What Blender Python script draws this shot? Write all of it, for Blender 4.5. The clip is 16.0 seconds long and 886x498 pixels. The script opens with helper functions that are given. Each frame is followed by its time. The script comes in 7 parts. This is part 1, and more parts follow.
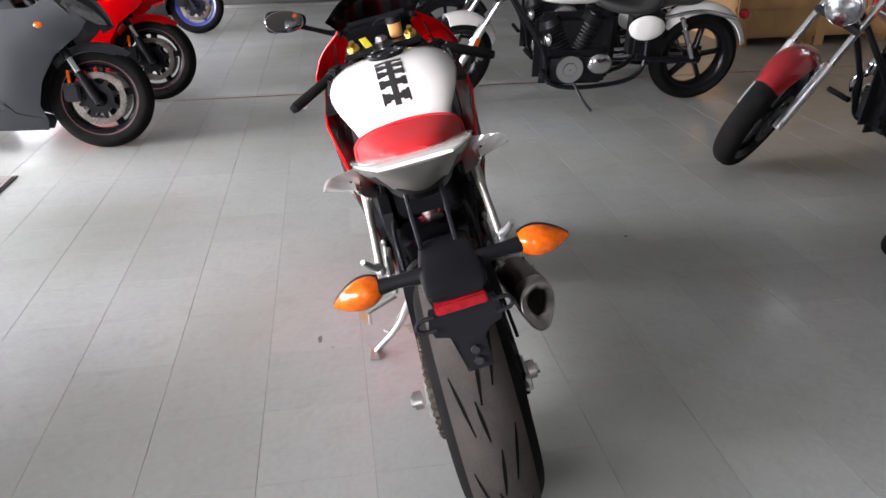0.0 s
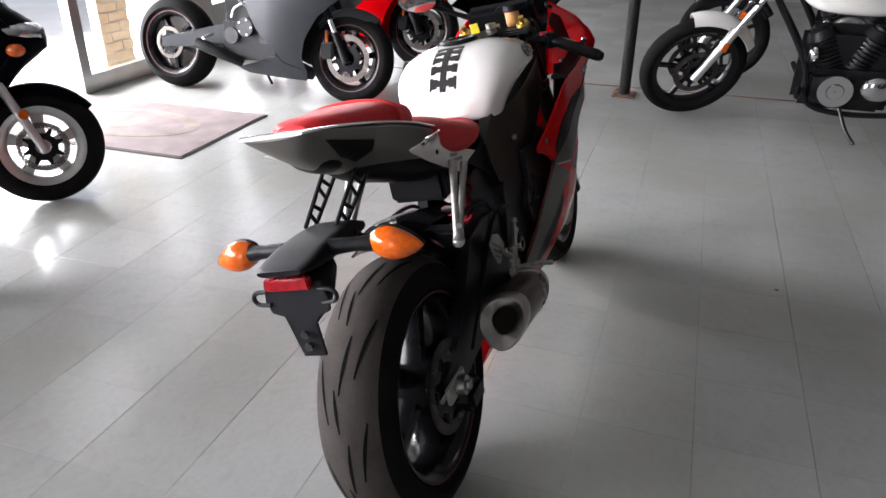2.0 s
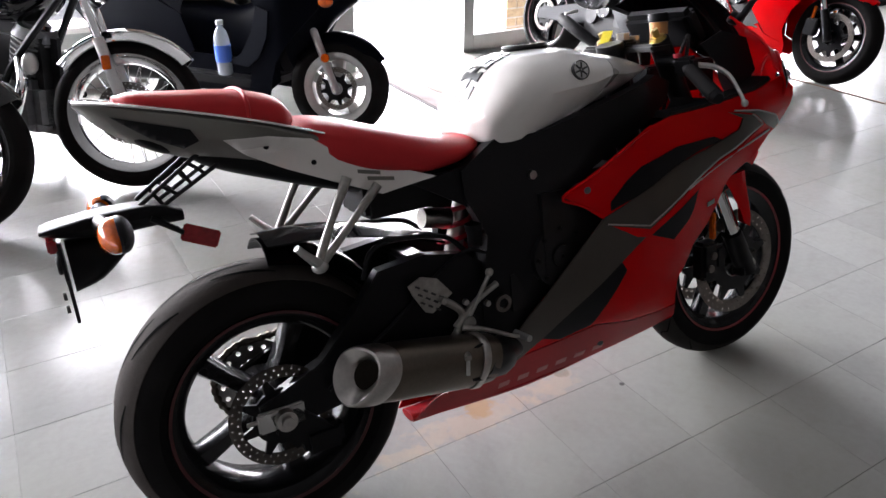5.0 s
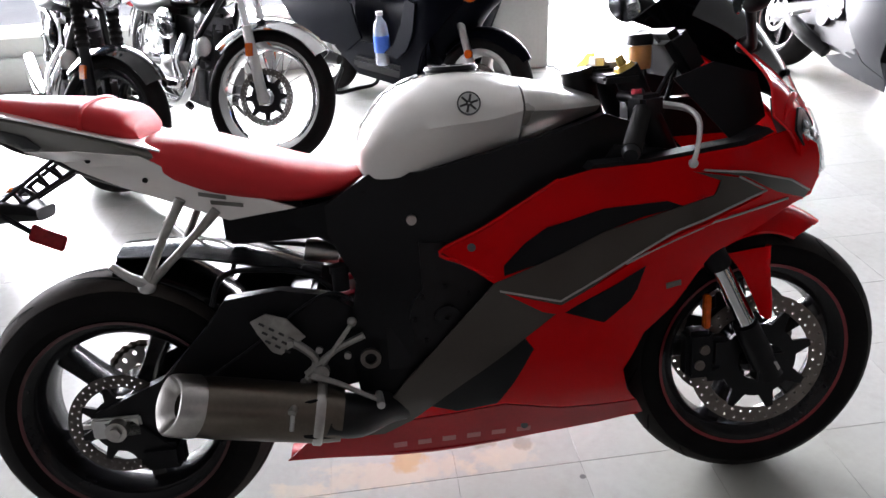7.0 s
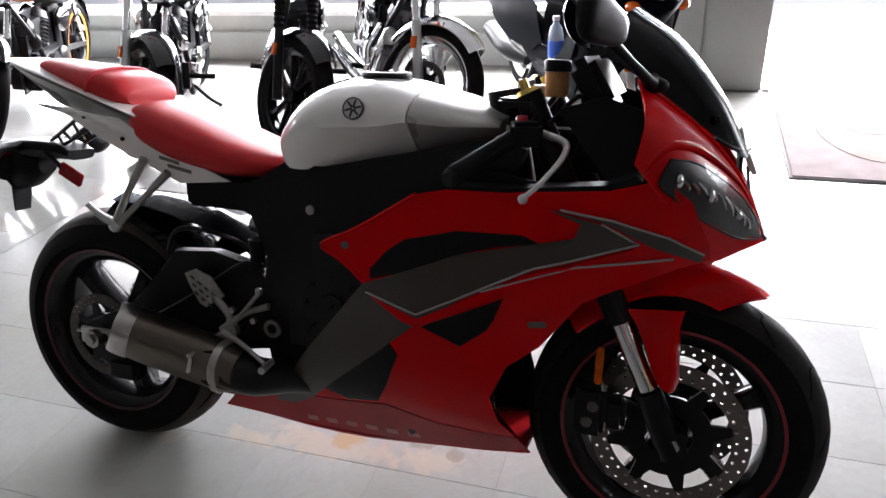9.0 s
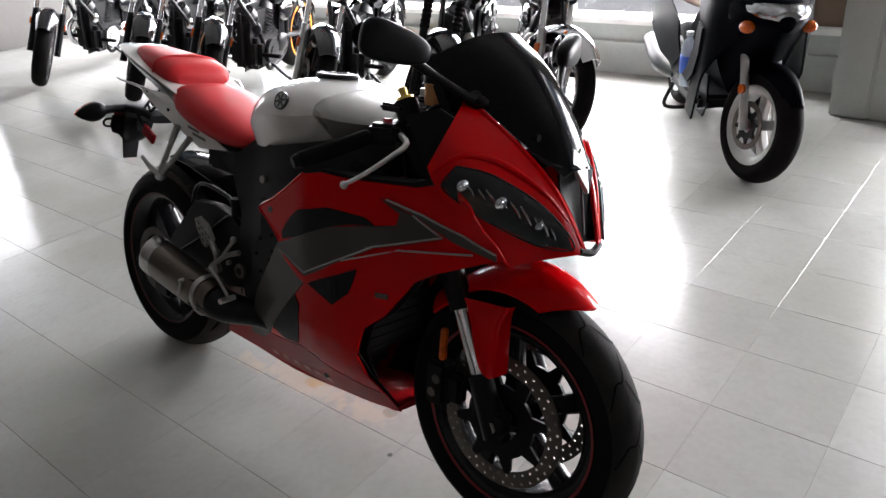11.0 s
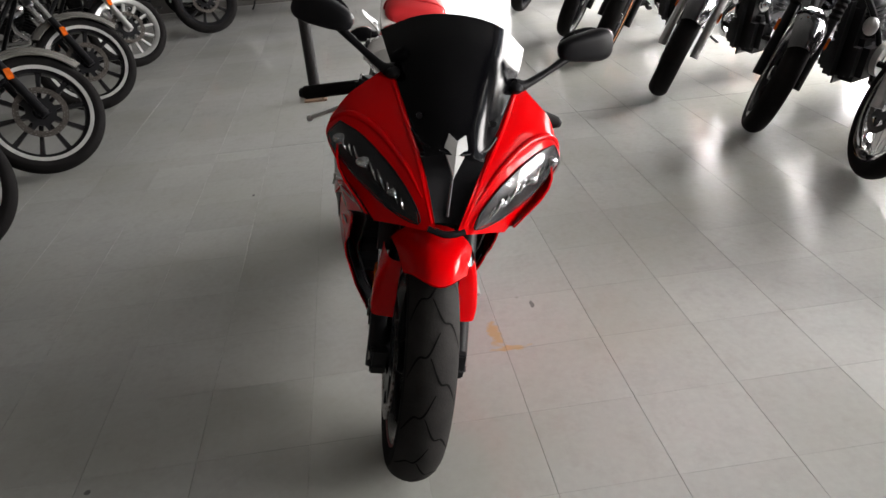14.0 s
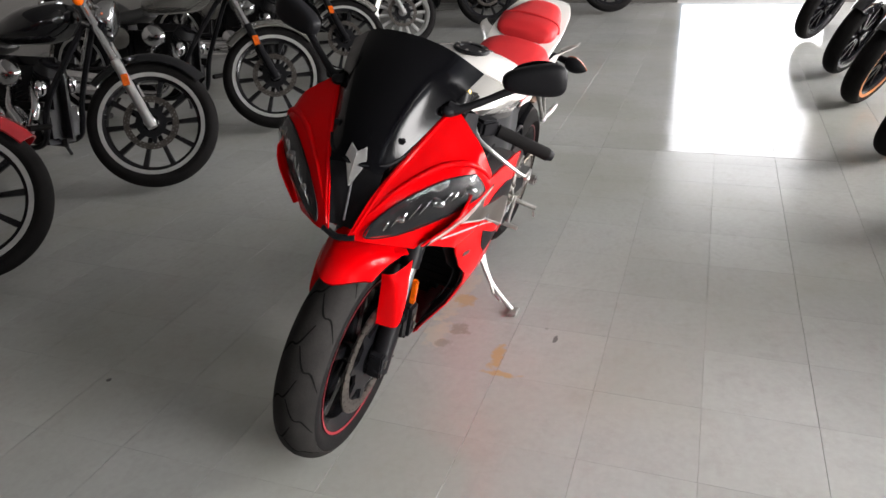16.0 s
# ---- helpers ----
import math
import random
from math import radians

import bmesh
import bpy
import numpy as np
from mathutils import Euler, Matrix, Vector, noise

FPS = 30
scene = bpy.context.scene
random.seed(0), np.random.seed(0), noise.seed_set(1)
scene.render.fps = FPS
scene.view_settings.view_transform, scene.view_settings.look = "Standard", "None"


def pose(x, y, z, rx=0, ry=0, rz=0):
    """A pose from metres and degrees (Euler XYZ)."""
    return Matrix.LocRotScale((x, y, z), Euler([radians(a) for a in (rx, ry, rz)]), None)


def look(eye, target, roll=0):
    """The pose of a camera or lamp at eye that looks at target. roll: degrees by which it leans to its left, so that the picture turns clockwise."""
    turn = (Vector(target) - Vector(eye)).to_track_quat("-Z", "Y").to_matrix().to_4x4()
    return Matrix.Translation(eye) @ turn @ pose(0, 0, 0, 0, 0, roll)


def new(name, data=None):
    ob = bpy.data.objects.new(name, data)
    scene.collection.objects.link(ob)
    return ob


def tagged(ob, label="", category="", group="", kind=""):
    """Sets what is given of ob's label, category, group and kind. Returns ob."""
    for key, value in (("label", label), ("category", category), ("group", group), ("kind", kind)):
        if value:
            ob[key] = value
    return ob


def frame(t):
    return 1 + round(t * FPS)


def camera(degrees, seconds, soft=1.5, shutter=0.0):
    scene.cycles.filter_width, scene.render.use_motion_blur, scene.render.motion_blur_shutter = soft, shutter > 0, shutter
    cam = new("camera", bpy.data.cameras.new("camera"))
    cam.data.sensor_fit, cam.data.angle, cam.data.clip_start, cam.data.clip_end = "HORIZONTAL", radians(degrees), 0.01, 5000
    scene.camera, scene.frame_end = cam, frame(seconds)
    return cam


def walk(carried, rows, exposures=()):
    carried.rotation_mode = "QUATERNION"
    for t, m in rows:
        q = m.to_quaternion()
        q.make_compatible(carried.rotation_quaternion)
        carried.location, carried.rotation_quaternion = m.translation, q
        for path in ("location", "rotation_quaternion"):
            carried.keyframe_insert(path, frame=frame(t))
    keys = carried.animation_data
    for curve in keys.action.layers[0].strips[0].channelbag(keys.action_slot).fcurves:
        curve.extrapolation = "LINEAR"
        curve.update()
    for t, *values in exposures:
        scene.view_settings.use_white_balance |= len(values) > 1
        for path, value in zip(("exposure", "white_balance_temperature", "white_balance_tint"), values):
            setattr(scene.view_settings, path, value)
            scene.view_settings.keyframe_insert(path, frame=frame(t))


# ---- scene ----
cam = camera(62.5, 16.0)
PATH = [
    (0, (-1.386, 0.351, 1.363), (0.396, 0.086, 0.494), -0.9),
    (0.5, (-1.476, 0.125, 1.371), (0.316, 0.131, 0.484), 0.1),
    (1, (-1.472, -0.051, 1.364), (0.32, 0.165, 0.501), 0.1),
    (1.5, (-1.335, -0.244, 1.361), (0.412, 0.133, 0.463), 1.7),
    (2, (-1.271, -0.45, 1.356), (0.424, 0.119, 0.462), 0.4),
    (2.5, (-1.246, -0.706, 1.375), (0.35, 0.098, 0.478), 1.3),
    (3, (-1.115, -0.851, 1.358), (0.401, 0.09, 0.454), -0.1),
    (3.5, (-0.91, -0.957, 1.373), (0.448, 0.211, 0.482), -0.6),
    (4, (-0.726, -1.085, 1.367), (0.416, 0.302, 0.489), 0.0),
    (4.5, (-0.535, -1.221, 1.382), (0.467, 0.257, 0.48), 0.4),
    (5, (-0.299, -1.209, 1.358), (0.61, 0.296, 0.404), 0.3),
    (5.2, (-0.208, -1.191, 1.372), (0.677, 0.339, 0.434), -0.3),
    (5.5, (-0.07, -1.195, 1.369), (0.752, 0.37, 0.434), -1.0),
    (6, (0.162, -1.215, 1.366), (0.818, 0.419, 0.418), -1.8),
    (6.5, (0.387, -1.242, 1.363), (0.816, 0.455, 0.395), -2.5),
    (7, (0.596, -1.269, 1.358), (0.76, 0.47, 0.383), -3.3),
    (7.3, (0.707, -1.28, 1.354), (0.708, 0.472, 0.388), -3.8),
    (7.5, (0.781, -1.285, 1.344), (0.673, 0.477, 0.403), -4.0),
    (8, (1.042, -1.33, 1.377), (0.719, 0.392, 0.413), -3.5),
    (8.5, (1.2, -1.356, 1.363), (0.716, 0.339, 0.419), -3.8),
    (9, (1.366, -1.229, 1.348), (0.784, 0.438, 0.409), -3.7),
    (9.2, (1.423, -1.2, 1.346), (0.776, 0.435, 0.393), -5.0),
    (9.5, (1.518, -1.178, 1.347), (0.779, 0.414, 0.387), -5.0),
    (10, (1.711, -1.151, 1.355), (0.84, 0.378, 0.406), -4.9),
    (10.5, (1.932, -1.122, 1.368), (0.926, 0.339, 0.443), -4.8),
    (11, (2.158, -1.07, 1.377), (0.992, 0.284, 0.478), -4.7),
    (11.3, (2.288, -1.02, 1.379), (1.008, 0.233, 0.489), -4.6),
    (11.5, (2.374, -0.977, 1.378), (1.018, 0.194, 0.488), -4.1),
    (12, (2.585, -0.86, 1.382), (1.118, 0.144, 0.465), -3.5),
    (12.5, (2.643, -0.671, 1.363), (1.093, 0.198, 0.444), -3.5),
    (13, (2.683, -0.449, 1.377), (1.025, 0.21, 0.472), -4.4),
    (13.5, (2.861, -0.23, 1.385), (1.123, 0.11, 0.456), -4.4),
    (14, (2.917, -0.028, 1.376), (1.15, 0.132, 0.454), -5.0),
    (14.5, (2.85, 0.194, 1.381), (1.087, 0.216, 0.436), -4.9),
    (15, (2.847, 0.421, 1.37), (1.092, 0.238, 0.427), -5.4),
    (15.5, (2.896, 0.674, 1.382), (1.176, 0.224, 0.465), -3.2),
    (16, (2.848, 0.849, 1.367), (1.164, 0.217, 0.493), -3.0),
]
EXPOSURES = [(0.0, -0.1, 6350, 12), (2.5, -0.1, 6350, 13), (5.2, 0.02, 6350, 14), (7.3, 0.52, 6300, 13), (8.3, 0.36, 6300, 13), (9.2, 0.06, 6350, 13),
             (11.3, -0.42, 6500, 11), (12.5, -1.18, 6550, 10), (13.2, -1.05, 6700, 10), (14.0, -0.5, 6850, 10), (16.0, -0.4, 6750, 10)]
walk(cam, [(t, look(eye, target, roll)) for t, eye, target, roll in PATH], EXPOSURES)

# ---- world and daylight ----
world = bpy.data.worlds.new("world")
scene.world = world
world.use_nodes = True
wn = world.node_tree.nodes
wn.clear()
sky = wn.new("ShaderNodeTexSky")
sky.sky_type = "NISHITA"
sky.sun_disc = False
sky.sun_elevation = radians(48)
sky.sun_rotation = radians(60)
wbg = wn.new("ShaderNodeBackground")
wbg.inputs["Strength"].default_value = 0.15
wout = wn.new("ShaderNodeOutputWorld")
world.node_tree.links.new(sky.outputs["Color"], wbg.inputs["Color"])
world.node_tree.links.new(wbg.outputs["Background"], wout.inputs["Surface"])

sun_data = bpy.data.lights.new("sun", "SUN")
sun_data.energy, sun_data.angle, sun_data.color = 2.0, radians(12), (1.0, 0.96, 0.9)
sun = new("sun", sun_data)
sun.matrix_world = look((-4, 9, 12), (0, 0, 0))


def opening_light(name, place, target, width, height, watts, color=(0.985, 0.975, 1.0)):
    """Daylight of the sky that comes in through one opening."""
    data = bpy.data.lights.new(name, "AREA")
    data.shape, data.size, data.size_y, data.energy, data.color = "RECTANGLE", width, height, watts, color
    ob = new(name, data)
    ob.matrix_world = look(place, target)
    return ob


opening_light("window_daylight", (-2.5, 4.40, 1.24), (-2.5, 0, -0.62), 7.6, 1.55, 2250)
opening_light("entrance_daylight", (2.6, 5.6, 1.1), (2.6, 0, 1.1), 2.6, 2.1, 1450)
# added lamp for unseen, assumed windows; brightens the front of the machines
opening_light("east_window_daylight", (7.0, 4.0, 1.2), (7.0, 0, 1.2), 5.0, 1.6, 400)
opening_light("rear_door_daylight", (-7.6, 1.31, 1.35), (0, 1.31, 1.35), 1.72, 2.5, 75)

# ---- materials ----
def mat(name, color, rough=0.5, metal=0.0, var=0.12, scale=8.0, bump=0.05, fine=120.0, coat=0.0, rvar=0.1, spec=0.5):
    """A procedural surface with stains at one scale, grain at another and a light relief."""
    m = bpy.data.materials.new(name)
    m.use_nodes = True
    n, l = m.node_tree.nodes, m.node_tree.links
    b = n["Principled BSDF"]
    tc = n.new("ShaderNodeTexCoord")
    big, small = n.new("ShaderNodeTexNoise"), n.new("ShaderNodeTexNoise")
    big.inputs["Scale"].default_value, big.inputs["Detail"].default_value = scale, 5
    small.inputs["Scale"].default_value, small.inputs["Detail"].default_value = fine, 3
    l.new(tc.outputs["Object"], big.inputs["Vector"])
    l.new(tc.outputs["Object"], small.inputs["Vector"])
    mix = n.new("ShaderNodeMath")
    mix.operation = "MULTIPLY_ADD"
    l.new(small.outputs["Fac"], mix.inputs[0])
    mix.inputs[1].default_value = 0.4
    l.new(big.outputs["Fac"], mix.inputs[2])
    ramp = n.new("ShaderNodeValToRGB")
    ramp.color_ramp.elements[0].position, ramp.color_ramp.elements[1].position = 0.45, 0.95
    ramp.color_ramp.elements[0].color = (*[c * (1 - var) for c in color], 1)
    ramp.color_ramp.elements[1].color = (*[min(1, c * (1 + var)) for c in color], 1)
    l.new(mix.outputs[0], ramp.inputs["Fac"])
    l.new(ramp.outputs["Color"], b.inputs["Base Color"])
    rr = n.new("ShaderNodeMapRange")
    rr.inputs["To Min"].default_value, rr.inputs["To Max"].default_value = max(0.02, rough * (1 - rvar)), min(1, rough * (1 + rvar))
    l.new(big.outputs["Fac"], rr.inputs["Value"])
    l.new(rr.outputs["Result"], b.inputs["Roughness"])
    b.inputs["Metallic"].default_value = metal
    b.inputs["Specular IOR Level"].default_value = spec
    b.inputs["Coat Weight"].default_value = coat
    b.inputs["Coat Roughness"].default_value = 0.04
    if bump:
        bp = n.new("ShaderNodeBump")
        bp.inputs["Strength"].default_value, bp.inputs["Distance"].default_value = bump, 0.002
        l.new(small.outputs["Fac"], bp.inputs["Height"])
        l.new(bp.outputs["Normal"], b.inputs["Normal"])
    return m


def clear_mat(name, color=(1, 1, 1), rough=0.02, gloss=0.5, tint=0.9, haze=0.0):
    """Thin clear glass or plastic: mostly see-through, with a sharp reflection that grows at grazing angles."""
    m = bpy.data.materials.new(name)
    m.use_nodes = True
    n, l = m.node_tree.nodes, m.node_tree.links
    n.clear()
    tr, gl, fr = n.new("ShaderNodeBsdfTransparent"), n.new("ShaderNodeBsdfGlossy"), n.new("ShaderNodeLayerWeight")
    mul, mx, out = n.new("ShaderNodeMath"), n.new("ShaderNodeMixShader"), n.new("ShaderNodeOutputMaterial")
    tr.inputs["Color"].default_value = (*[c * tint for c in color], 1)
    gl.inputs["Roughness"].default_value = rough
    # Schlick's curve over the facing angle: a few per cent head-on, all of it at grazing angles
    fr.inputs["Blend"].default_value = 0.5
    steep = n.new("ShaderNodeMath")
    steep.operation = "POWER"
    l.new(fr.outputs["Facing"], steep.inputs[0])
    steep.inputs[1].default_value = 4.0
    base = n.new("ShaderNodeMath")
    base.operation = "MULTIPLY_ADD"
    l.new(steep.outputs[0], base.inputs[0])
    base.inputs[1].default_value, base.inputs[2].default_value = 0.95, 0.045
    mul.operation, mul.use_clamp = "MULTIPLY", True
    mul.inputs[1].default_value = gloss * 2
    l.new(base.outputs[0], mul.inputs[0])
    l.new(mul.outputs[0], mx.inputs["Fac"])
    l.new(tr.outputs["BSDF"], mx.inputs[1])
    l.new(gl.outputs["BSDF"], mx.inputs[2])
    l.new(mx.outputs["Shader"], out.inputs["Surface"])
    if haze:
        milk, mh = n.new("ShaderNodeBsdfDiffuse"), n.new("ShaderNodeMixShader")
        milk.inputs["Color"].default_value = (0.62, 0.68, 0.74, 1)
        mh.inputs["Fac"].default_value = haze
        l.new(tr.outputs["BSDF"], mh.inputs[1])
        l.new(milk.outputs["BSDF"], mh.inputs[2])
        l.new(mh.outputs["Shader"], mx.inputs[1])
    return m


def floor_mat(name, rough, stains=(), spec=0.5):
    """Waxed grey vinyl tiles: mottled, scuffed, each tile a little different, with rust and oil marks."""
    m = mat(name, (0.375, 0.378, 0.368), rough, var=0.11, scale=2.2, bump=0.015, fine=45.0, rvar=0.03, spec=spec)
    n, l = m.node_tree.nodes, m.node_tree.links
    b = n["Principled BSDF"]
    ramp = b.inputs["Base Color"].links[0].from_node
    geo, info = n.new("ShaderNodeNewGeometry"), n.new("ShaderNodeObjectInfo")
    for noise_node in [x for x in n if x.type == "TEX_NOISE"]:
        l.new(geo.outputs["Position"], noise_node.inputs["Vector"])
    both = n.new("ShaderNodeMath")
    both.operation = "ADD"
    l.new(info.outputs["Random"], both.inputs[0])
    l.new(geo.outputs["Random Per Island"], both.inputs[1])
    frac = n.new("ShaderNodeMath")
    frac.operation = "FRACT"
    l.new(both.outputs[0], frac.inputs[0])
    tone = n.new("ShaderNodeMapRange")
    tone.inputs["To Min"].default_value, tone.inputs["To Max"].default_value = 0.94, 1.03
    l.new(frac.outputs[0], tone.inputs["Value"])
    mul = n.new("ShaderNodeMix")
    mul.data_type, mul.blend_type = "RGBA", "MULTIPLY"
    mul.inputs["Factor"].default_value = 1.0
    l.new(ramp.outputs["Color"], mul.inputs["A"])
    l.new(tone.outputs["Result"], mul.inputs["B"])
    color = mul.outputs["Result"]
    # scuffs and grime
    scuff = n.new("ShaderNodeTexNoise")
    scuff.inputs["Scale"].default_value, scuff.inputs["Detail"].default_value, scuff.inputs["Roughness"].default_value = 11.0, 8, 0.75
    l.new(geo.outputs["Position"], scuff.inputs["Vector"])
    sr = n.new("ShaderNodeMapRange")
    sr.inputs["From Min"].default_value, sr.inputs["From Max"].default_value = 0.50, 0.85
    sr.inputs["To Max"].default_value = 0.45
    l.new(scuff.outputs["Fac"], sr.inputs["Value"])
    grime = n.new("ShaderNodeMix")
    grime.data_type = "RGBA"
    l.new(sr.outputs["Result"], grime.inputs["Factor"])
    l.new(color, grime.inputs["A"])
    grime.inputs["B"].default_value = (0.22, 0.21, 0.19, 1)
    color = grime.outputs["Result"]
    # cloudy traffic dirt
    cloud = n.new("ShaderNodeTexNoise")
    cloud.inputs["Scale"].default_value, cloud.inputs["Detail"].default_value, cloud.inputs["Roughness"].default_value = 1.1, 4, 0.5
    l.new(geo.outputs["Position"], cloud.inputs["Vector"])
    amount = n.new("ShaderNodeMapRange")
    amount.inputs["From Min"].default_value, amount.inputs["From Max"].default_value, amount.inputs["To Max"].default_value = 0.30, 0.78, 0.55
    amount.interpolation_type = "SMOOTHERSTEP"
    l.new(cloud.outputs["Fac"], amount.inputs["Value"])
    dirty = n.new("ShaderNodeMix")
    dirty.data_type = "RGBA"
    l.new(amount.outputs["Result"], dirty.inputs["Factor"])
    l.new(color, dirty.inputs["A"])
    dirty.inputs["B"].default_value = (0.225, 0.222, 0.185, 1)
    color = dirty.outputs["Result"]
    # sparse dark specks
    cells = n.new("ShaderNodeTexVoronoi")
    cells.inputs["Scale"].default_value = 2.6
    warp = n.new("ShaderNodeTexNoise")
    warp.inputs["Scale"].default_value = 60.0
    l.new(geo.outputs["Position"], warp.inputs["Vector"])
    shift = n.new("ShaderNodeVectorMath")
    shift.operation = "MULTIPLY_ADD"
    l.new(warp.outputs["Color"], shift.inputs[0])
    shift.inputs[1].default_value = (0.03, 0.03, 0.0)
    l.new(geo.outputs["Position"], shift.inputs[2])
    flat = n.new("ShaderNodeVectorMath")
    flat.operation = "MULTIPLY"
    flat.inputs[1].default_value = (1, 1, 0)
    l.new(shift.outputs["Vector"], flat.inputs[0])
    l.new(flat.outputs["Vector"], cells.inputs["Vector"])
    near = n.new("ShaderNodeMapRange")
    near.inputs["From Min"].default_value, near.inputs["From Max"].default_value, near.inputs["To Max"].default_value = 0.024, 0.012, 0.75
    l.new(cells.outputs["Distance"], near.inputs["Value"])
    some = n.new("ShaderNodeSeparateColor")
    l.new(cells.outputs["Color"], some.inputs["Color"])
    pick = n.new("ShaderNodeMath")
    pick.operation = "GREATER_THAN"
    l.new(some.outputs["Red"], pick.inputs[0])
    pick.inputs[1].default_value = 0.5
    both_speck = n.new("ShaderNodeMath")
    both_speck.operation = "MULTIPLY"
    l.new(near.outputs["Result"], both_speck.inputs[0])
    l.new(pick.outputs[0], both_speck.inputs[1])
    speck = n.new("ShaderNodeMix")
    speck.data_type = "RGBA"
    l.new(both_speck.outputs[0], speck.inputs["Factor"])
    l.new(color, speck.inputs["A"])
    speck.inputs["B"].default_value = (0.10, 0.095, 0.09, 1)
    color = speck.outputs["Result"]
    for (cx, cy, rx, ry, tint, hard, most) in stains:
        mp = n.new("ShaderNodeMapping")
        mp.vector_type = "TEXTURE"
        mp.inputs["Location"].default_value, mp.inputs["Scale"].default_value = (cx, cy, 0), (rx, ry, 1)
        l.new(geo.outputs["Position"], mp.inputs["Vector"])
        ln = n.new("ShaderNodeVectorMath")
        ln.operation = "LENGTH"
        l.new(mp.outputs["Vector"], ln.inputs[0])
        nz = n.new("ShaderNodeTexNoise")
        nz.inputs["Scale"].default_value, nz.inputs["Detail"].default_value = 26.0, 6
        l.new(geo.outputs["Position"], nz.inputs["Vector"])
        ad = n.new("ShaderNodeMath")
        ad.operation = "MULTIPLY_ADD"
        l.new(nz.outputs["Fac"], ad.inputs[0])
        ad.inputs[1].default_value = 1.7
        l.new(ln.outputs["Value"], ad.inputs[2])
        rg = n.new("ShaderNodeMapRange")
        rg.inputs["From Min"].default_value, rg.inputs["From Max"].default_value = 1.55, 1.55 - hard
        rg.inputs["To Max"].default_value = most
        l.new(ad.outputs[0], rg.inputs["Value"])
        mx = n.new("ShaderNodeMix")
        mx.data_type = "RGBA"
        l.new(rg.outputs["Result"], mx.inputs["Factor"])
        l.new(color, mx.inputs["A"])
        mx.inputs["B"].default_value = (*tint, 1)
        color = mx.outputs["Result"]
    l.new(color, b.inputs["Base Color"])
    # uneven wax: the gloss changes in patches and from tile to tile, and the sheet undulates
    patch = n.new("ShaderNodeTexNoise")
    patch.inputs["Scale"].default_value, patch.inputs["Detail"].default_value, patch.inputs["Roughness"].default_value = 2.4, 1, 0.4
    l.new(geo.outputs["Position"], patch.inputs["Vector"])
    sheen = n.new("ShaderNodeMapRange")
    sheen.inputs["From Min"].default_value, sheen.inputs["From Max"].default_value = 0.32, 0.70
    sheen.inputs["To Min"].default_value, sheen.inputs["To Max"].default_value = rough * 0.84, rough * 1.06
    l.new(patch.outputs["Fac"], sheen.inputs["Value"])
    per_tile = n.new("ShaderNodeMapRange")
    per_tile.inputs["To Min"].default_value, per_tile.inputs["To Max"].default_value = -0.025, 0.025
    l.new(frac.outputs[0], per_tile.inputs["Value"])
    total = n.new("ShaderNodeMath")
    total.operation = "ADD"
    l.new(sheen.outputs["Result"], total.inputs[0])
    l.new(per_tile.outputs["Result"], total.inputs[1])
    l.new(total.outputs[0], b.inputs["Roughness"])
    wave = n.new("ShaderNodeTexNoise")
    wave.inputs["Scale"].default_value, wave.inputs["Detail"].default_value = 7.0, 3
    l.new(geo.outputs["Position"], wave.inputs["Vector"])
    wb = n.new("ShaderNodeBump")
    wb.inputs["Strength"].default_value, wb.inputs["Distance"].default_value = 0.35, 0.004
    l.new(wave.outputs["Fac"], wb.inputs["Height"])
    grain = b.inputs["Normal"].links[0].from_node
    l.new(wb.outputs["Normal"], grain.inputs["Normal"])
    return m


TAN, RUST, OIL, DUST = (0.50, 0.41, 0.32), (0.42, 0.26, 0.10), (0.20, 0.18, 0.15), (0.09, 0.09, 0.09)
STAINS = [
    (0.55, 0.05, 0.34, 0.07, TAN, 0.25, 0.5), (0.85, 0.06, 0.16, 0.06, TAN, 0.25, 0.45), (0.33, 0.03, 0.12, 0.05, TAN, 0.25, 0.45), (0.10, -0.02, 0.10, 0.04, TAN, 0.25, 0.35),
    (0.93, 0.30, 0.13, 0.035, RUST, 0.35, 0.75), (1.02, 0.33, 0.02, 0.11, RUST, 0.35, 0.7),
    (0.80, 0.13, 0.06, 0.05, OIL, 0.25, 0.6), (0.90, 0.10, 0.035, 0.05, OIL, 0.25, 0.55), (0.60, 0.09, 0.09, 0.06, RUST, 0.3, 0.6),
    (0.78, 0.46, 0.035, 0.012, DUST, 0.2, 0.8), (1.02, -0.04, 0.013, 0.012, DUST, 0.2, 0.9), (-0.56, -0.64, 0.022, 0.012, DUST, 0.2, 0.9), (1.39, -0.88, 0.014, 0.012, DUST, 0.2, 0.9),
]
M_TILE = floor_mat("waxed_vinyl", 0.235, STAINS, 0.5)
M_TILE_WAX = floor_mat("freshly_waxed_vinyl", 0.13, (), 0.6)
M_SLAB = mat("dirty_joint_filler", (0.25, 0.245, 0.23), 0.8, var=0.6, scale=0.9)
M_WALL = mat("grey_wall_paint", (0.52, 0.53, 0.52), 0.6, var=0.08, scale=1.5, bump=0.1, fine=60)
M_LOWWALL = mat("greenish_grey_paint", (0.40, 0.42, 0.40), 0.5, var=0.1, scale=2, bump=0.08, fine=50)
M_SILL = mat("white_sill_paint", (0.78, 0.78, 0.75), 0.4)
M_CEIL = mat("ceiling_board", (0.13, 0.13, 0.127), 0.9, scale=1.2, fine=30)
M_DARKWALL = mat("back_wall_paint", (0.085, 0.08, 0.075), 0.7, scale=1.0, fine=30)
M_ALU = mat("mill_aluminium", (0.55, 0.55, 0.53), 0.35, metal=0.9, var=0.08)
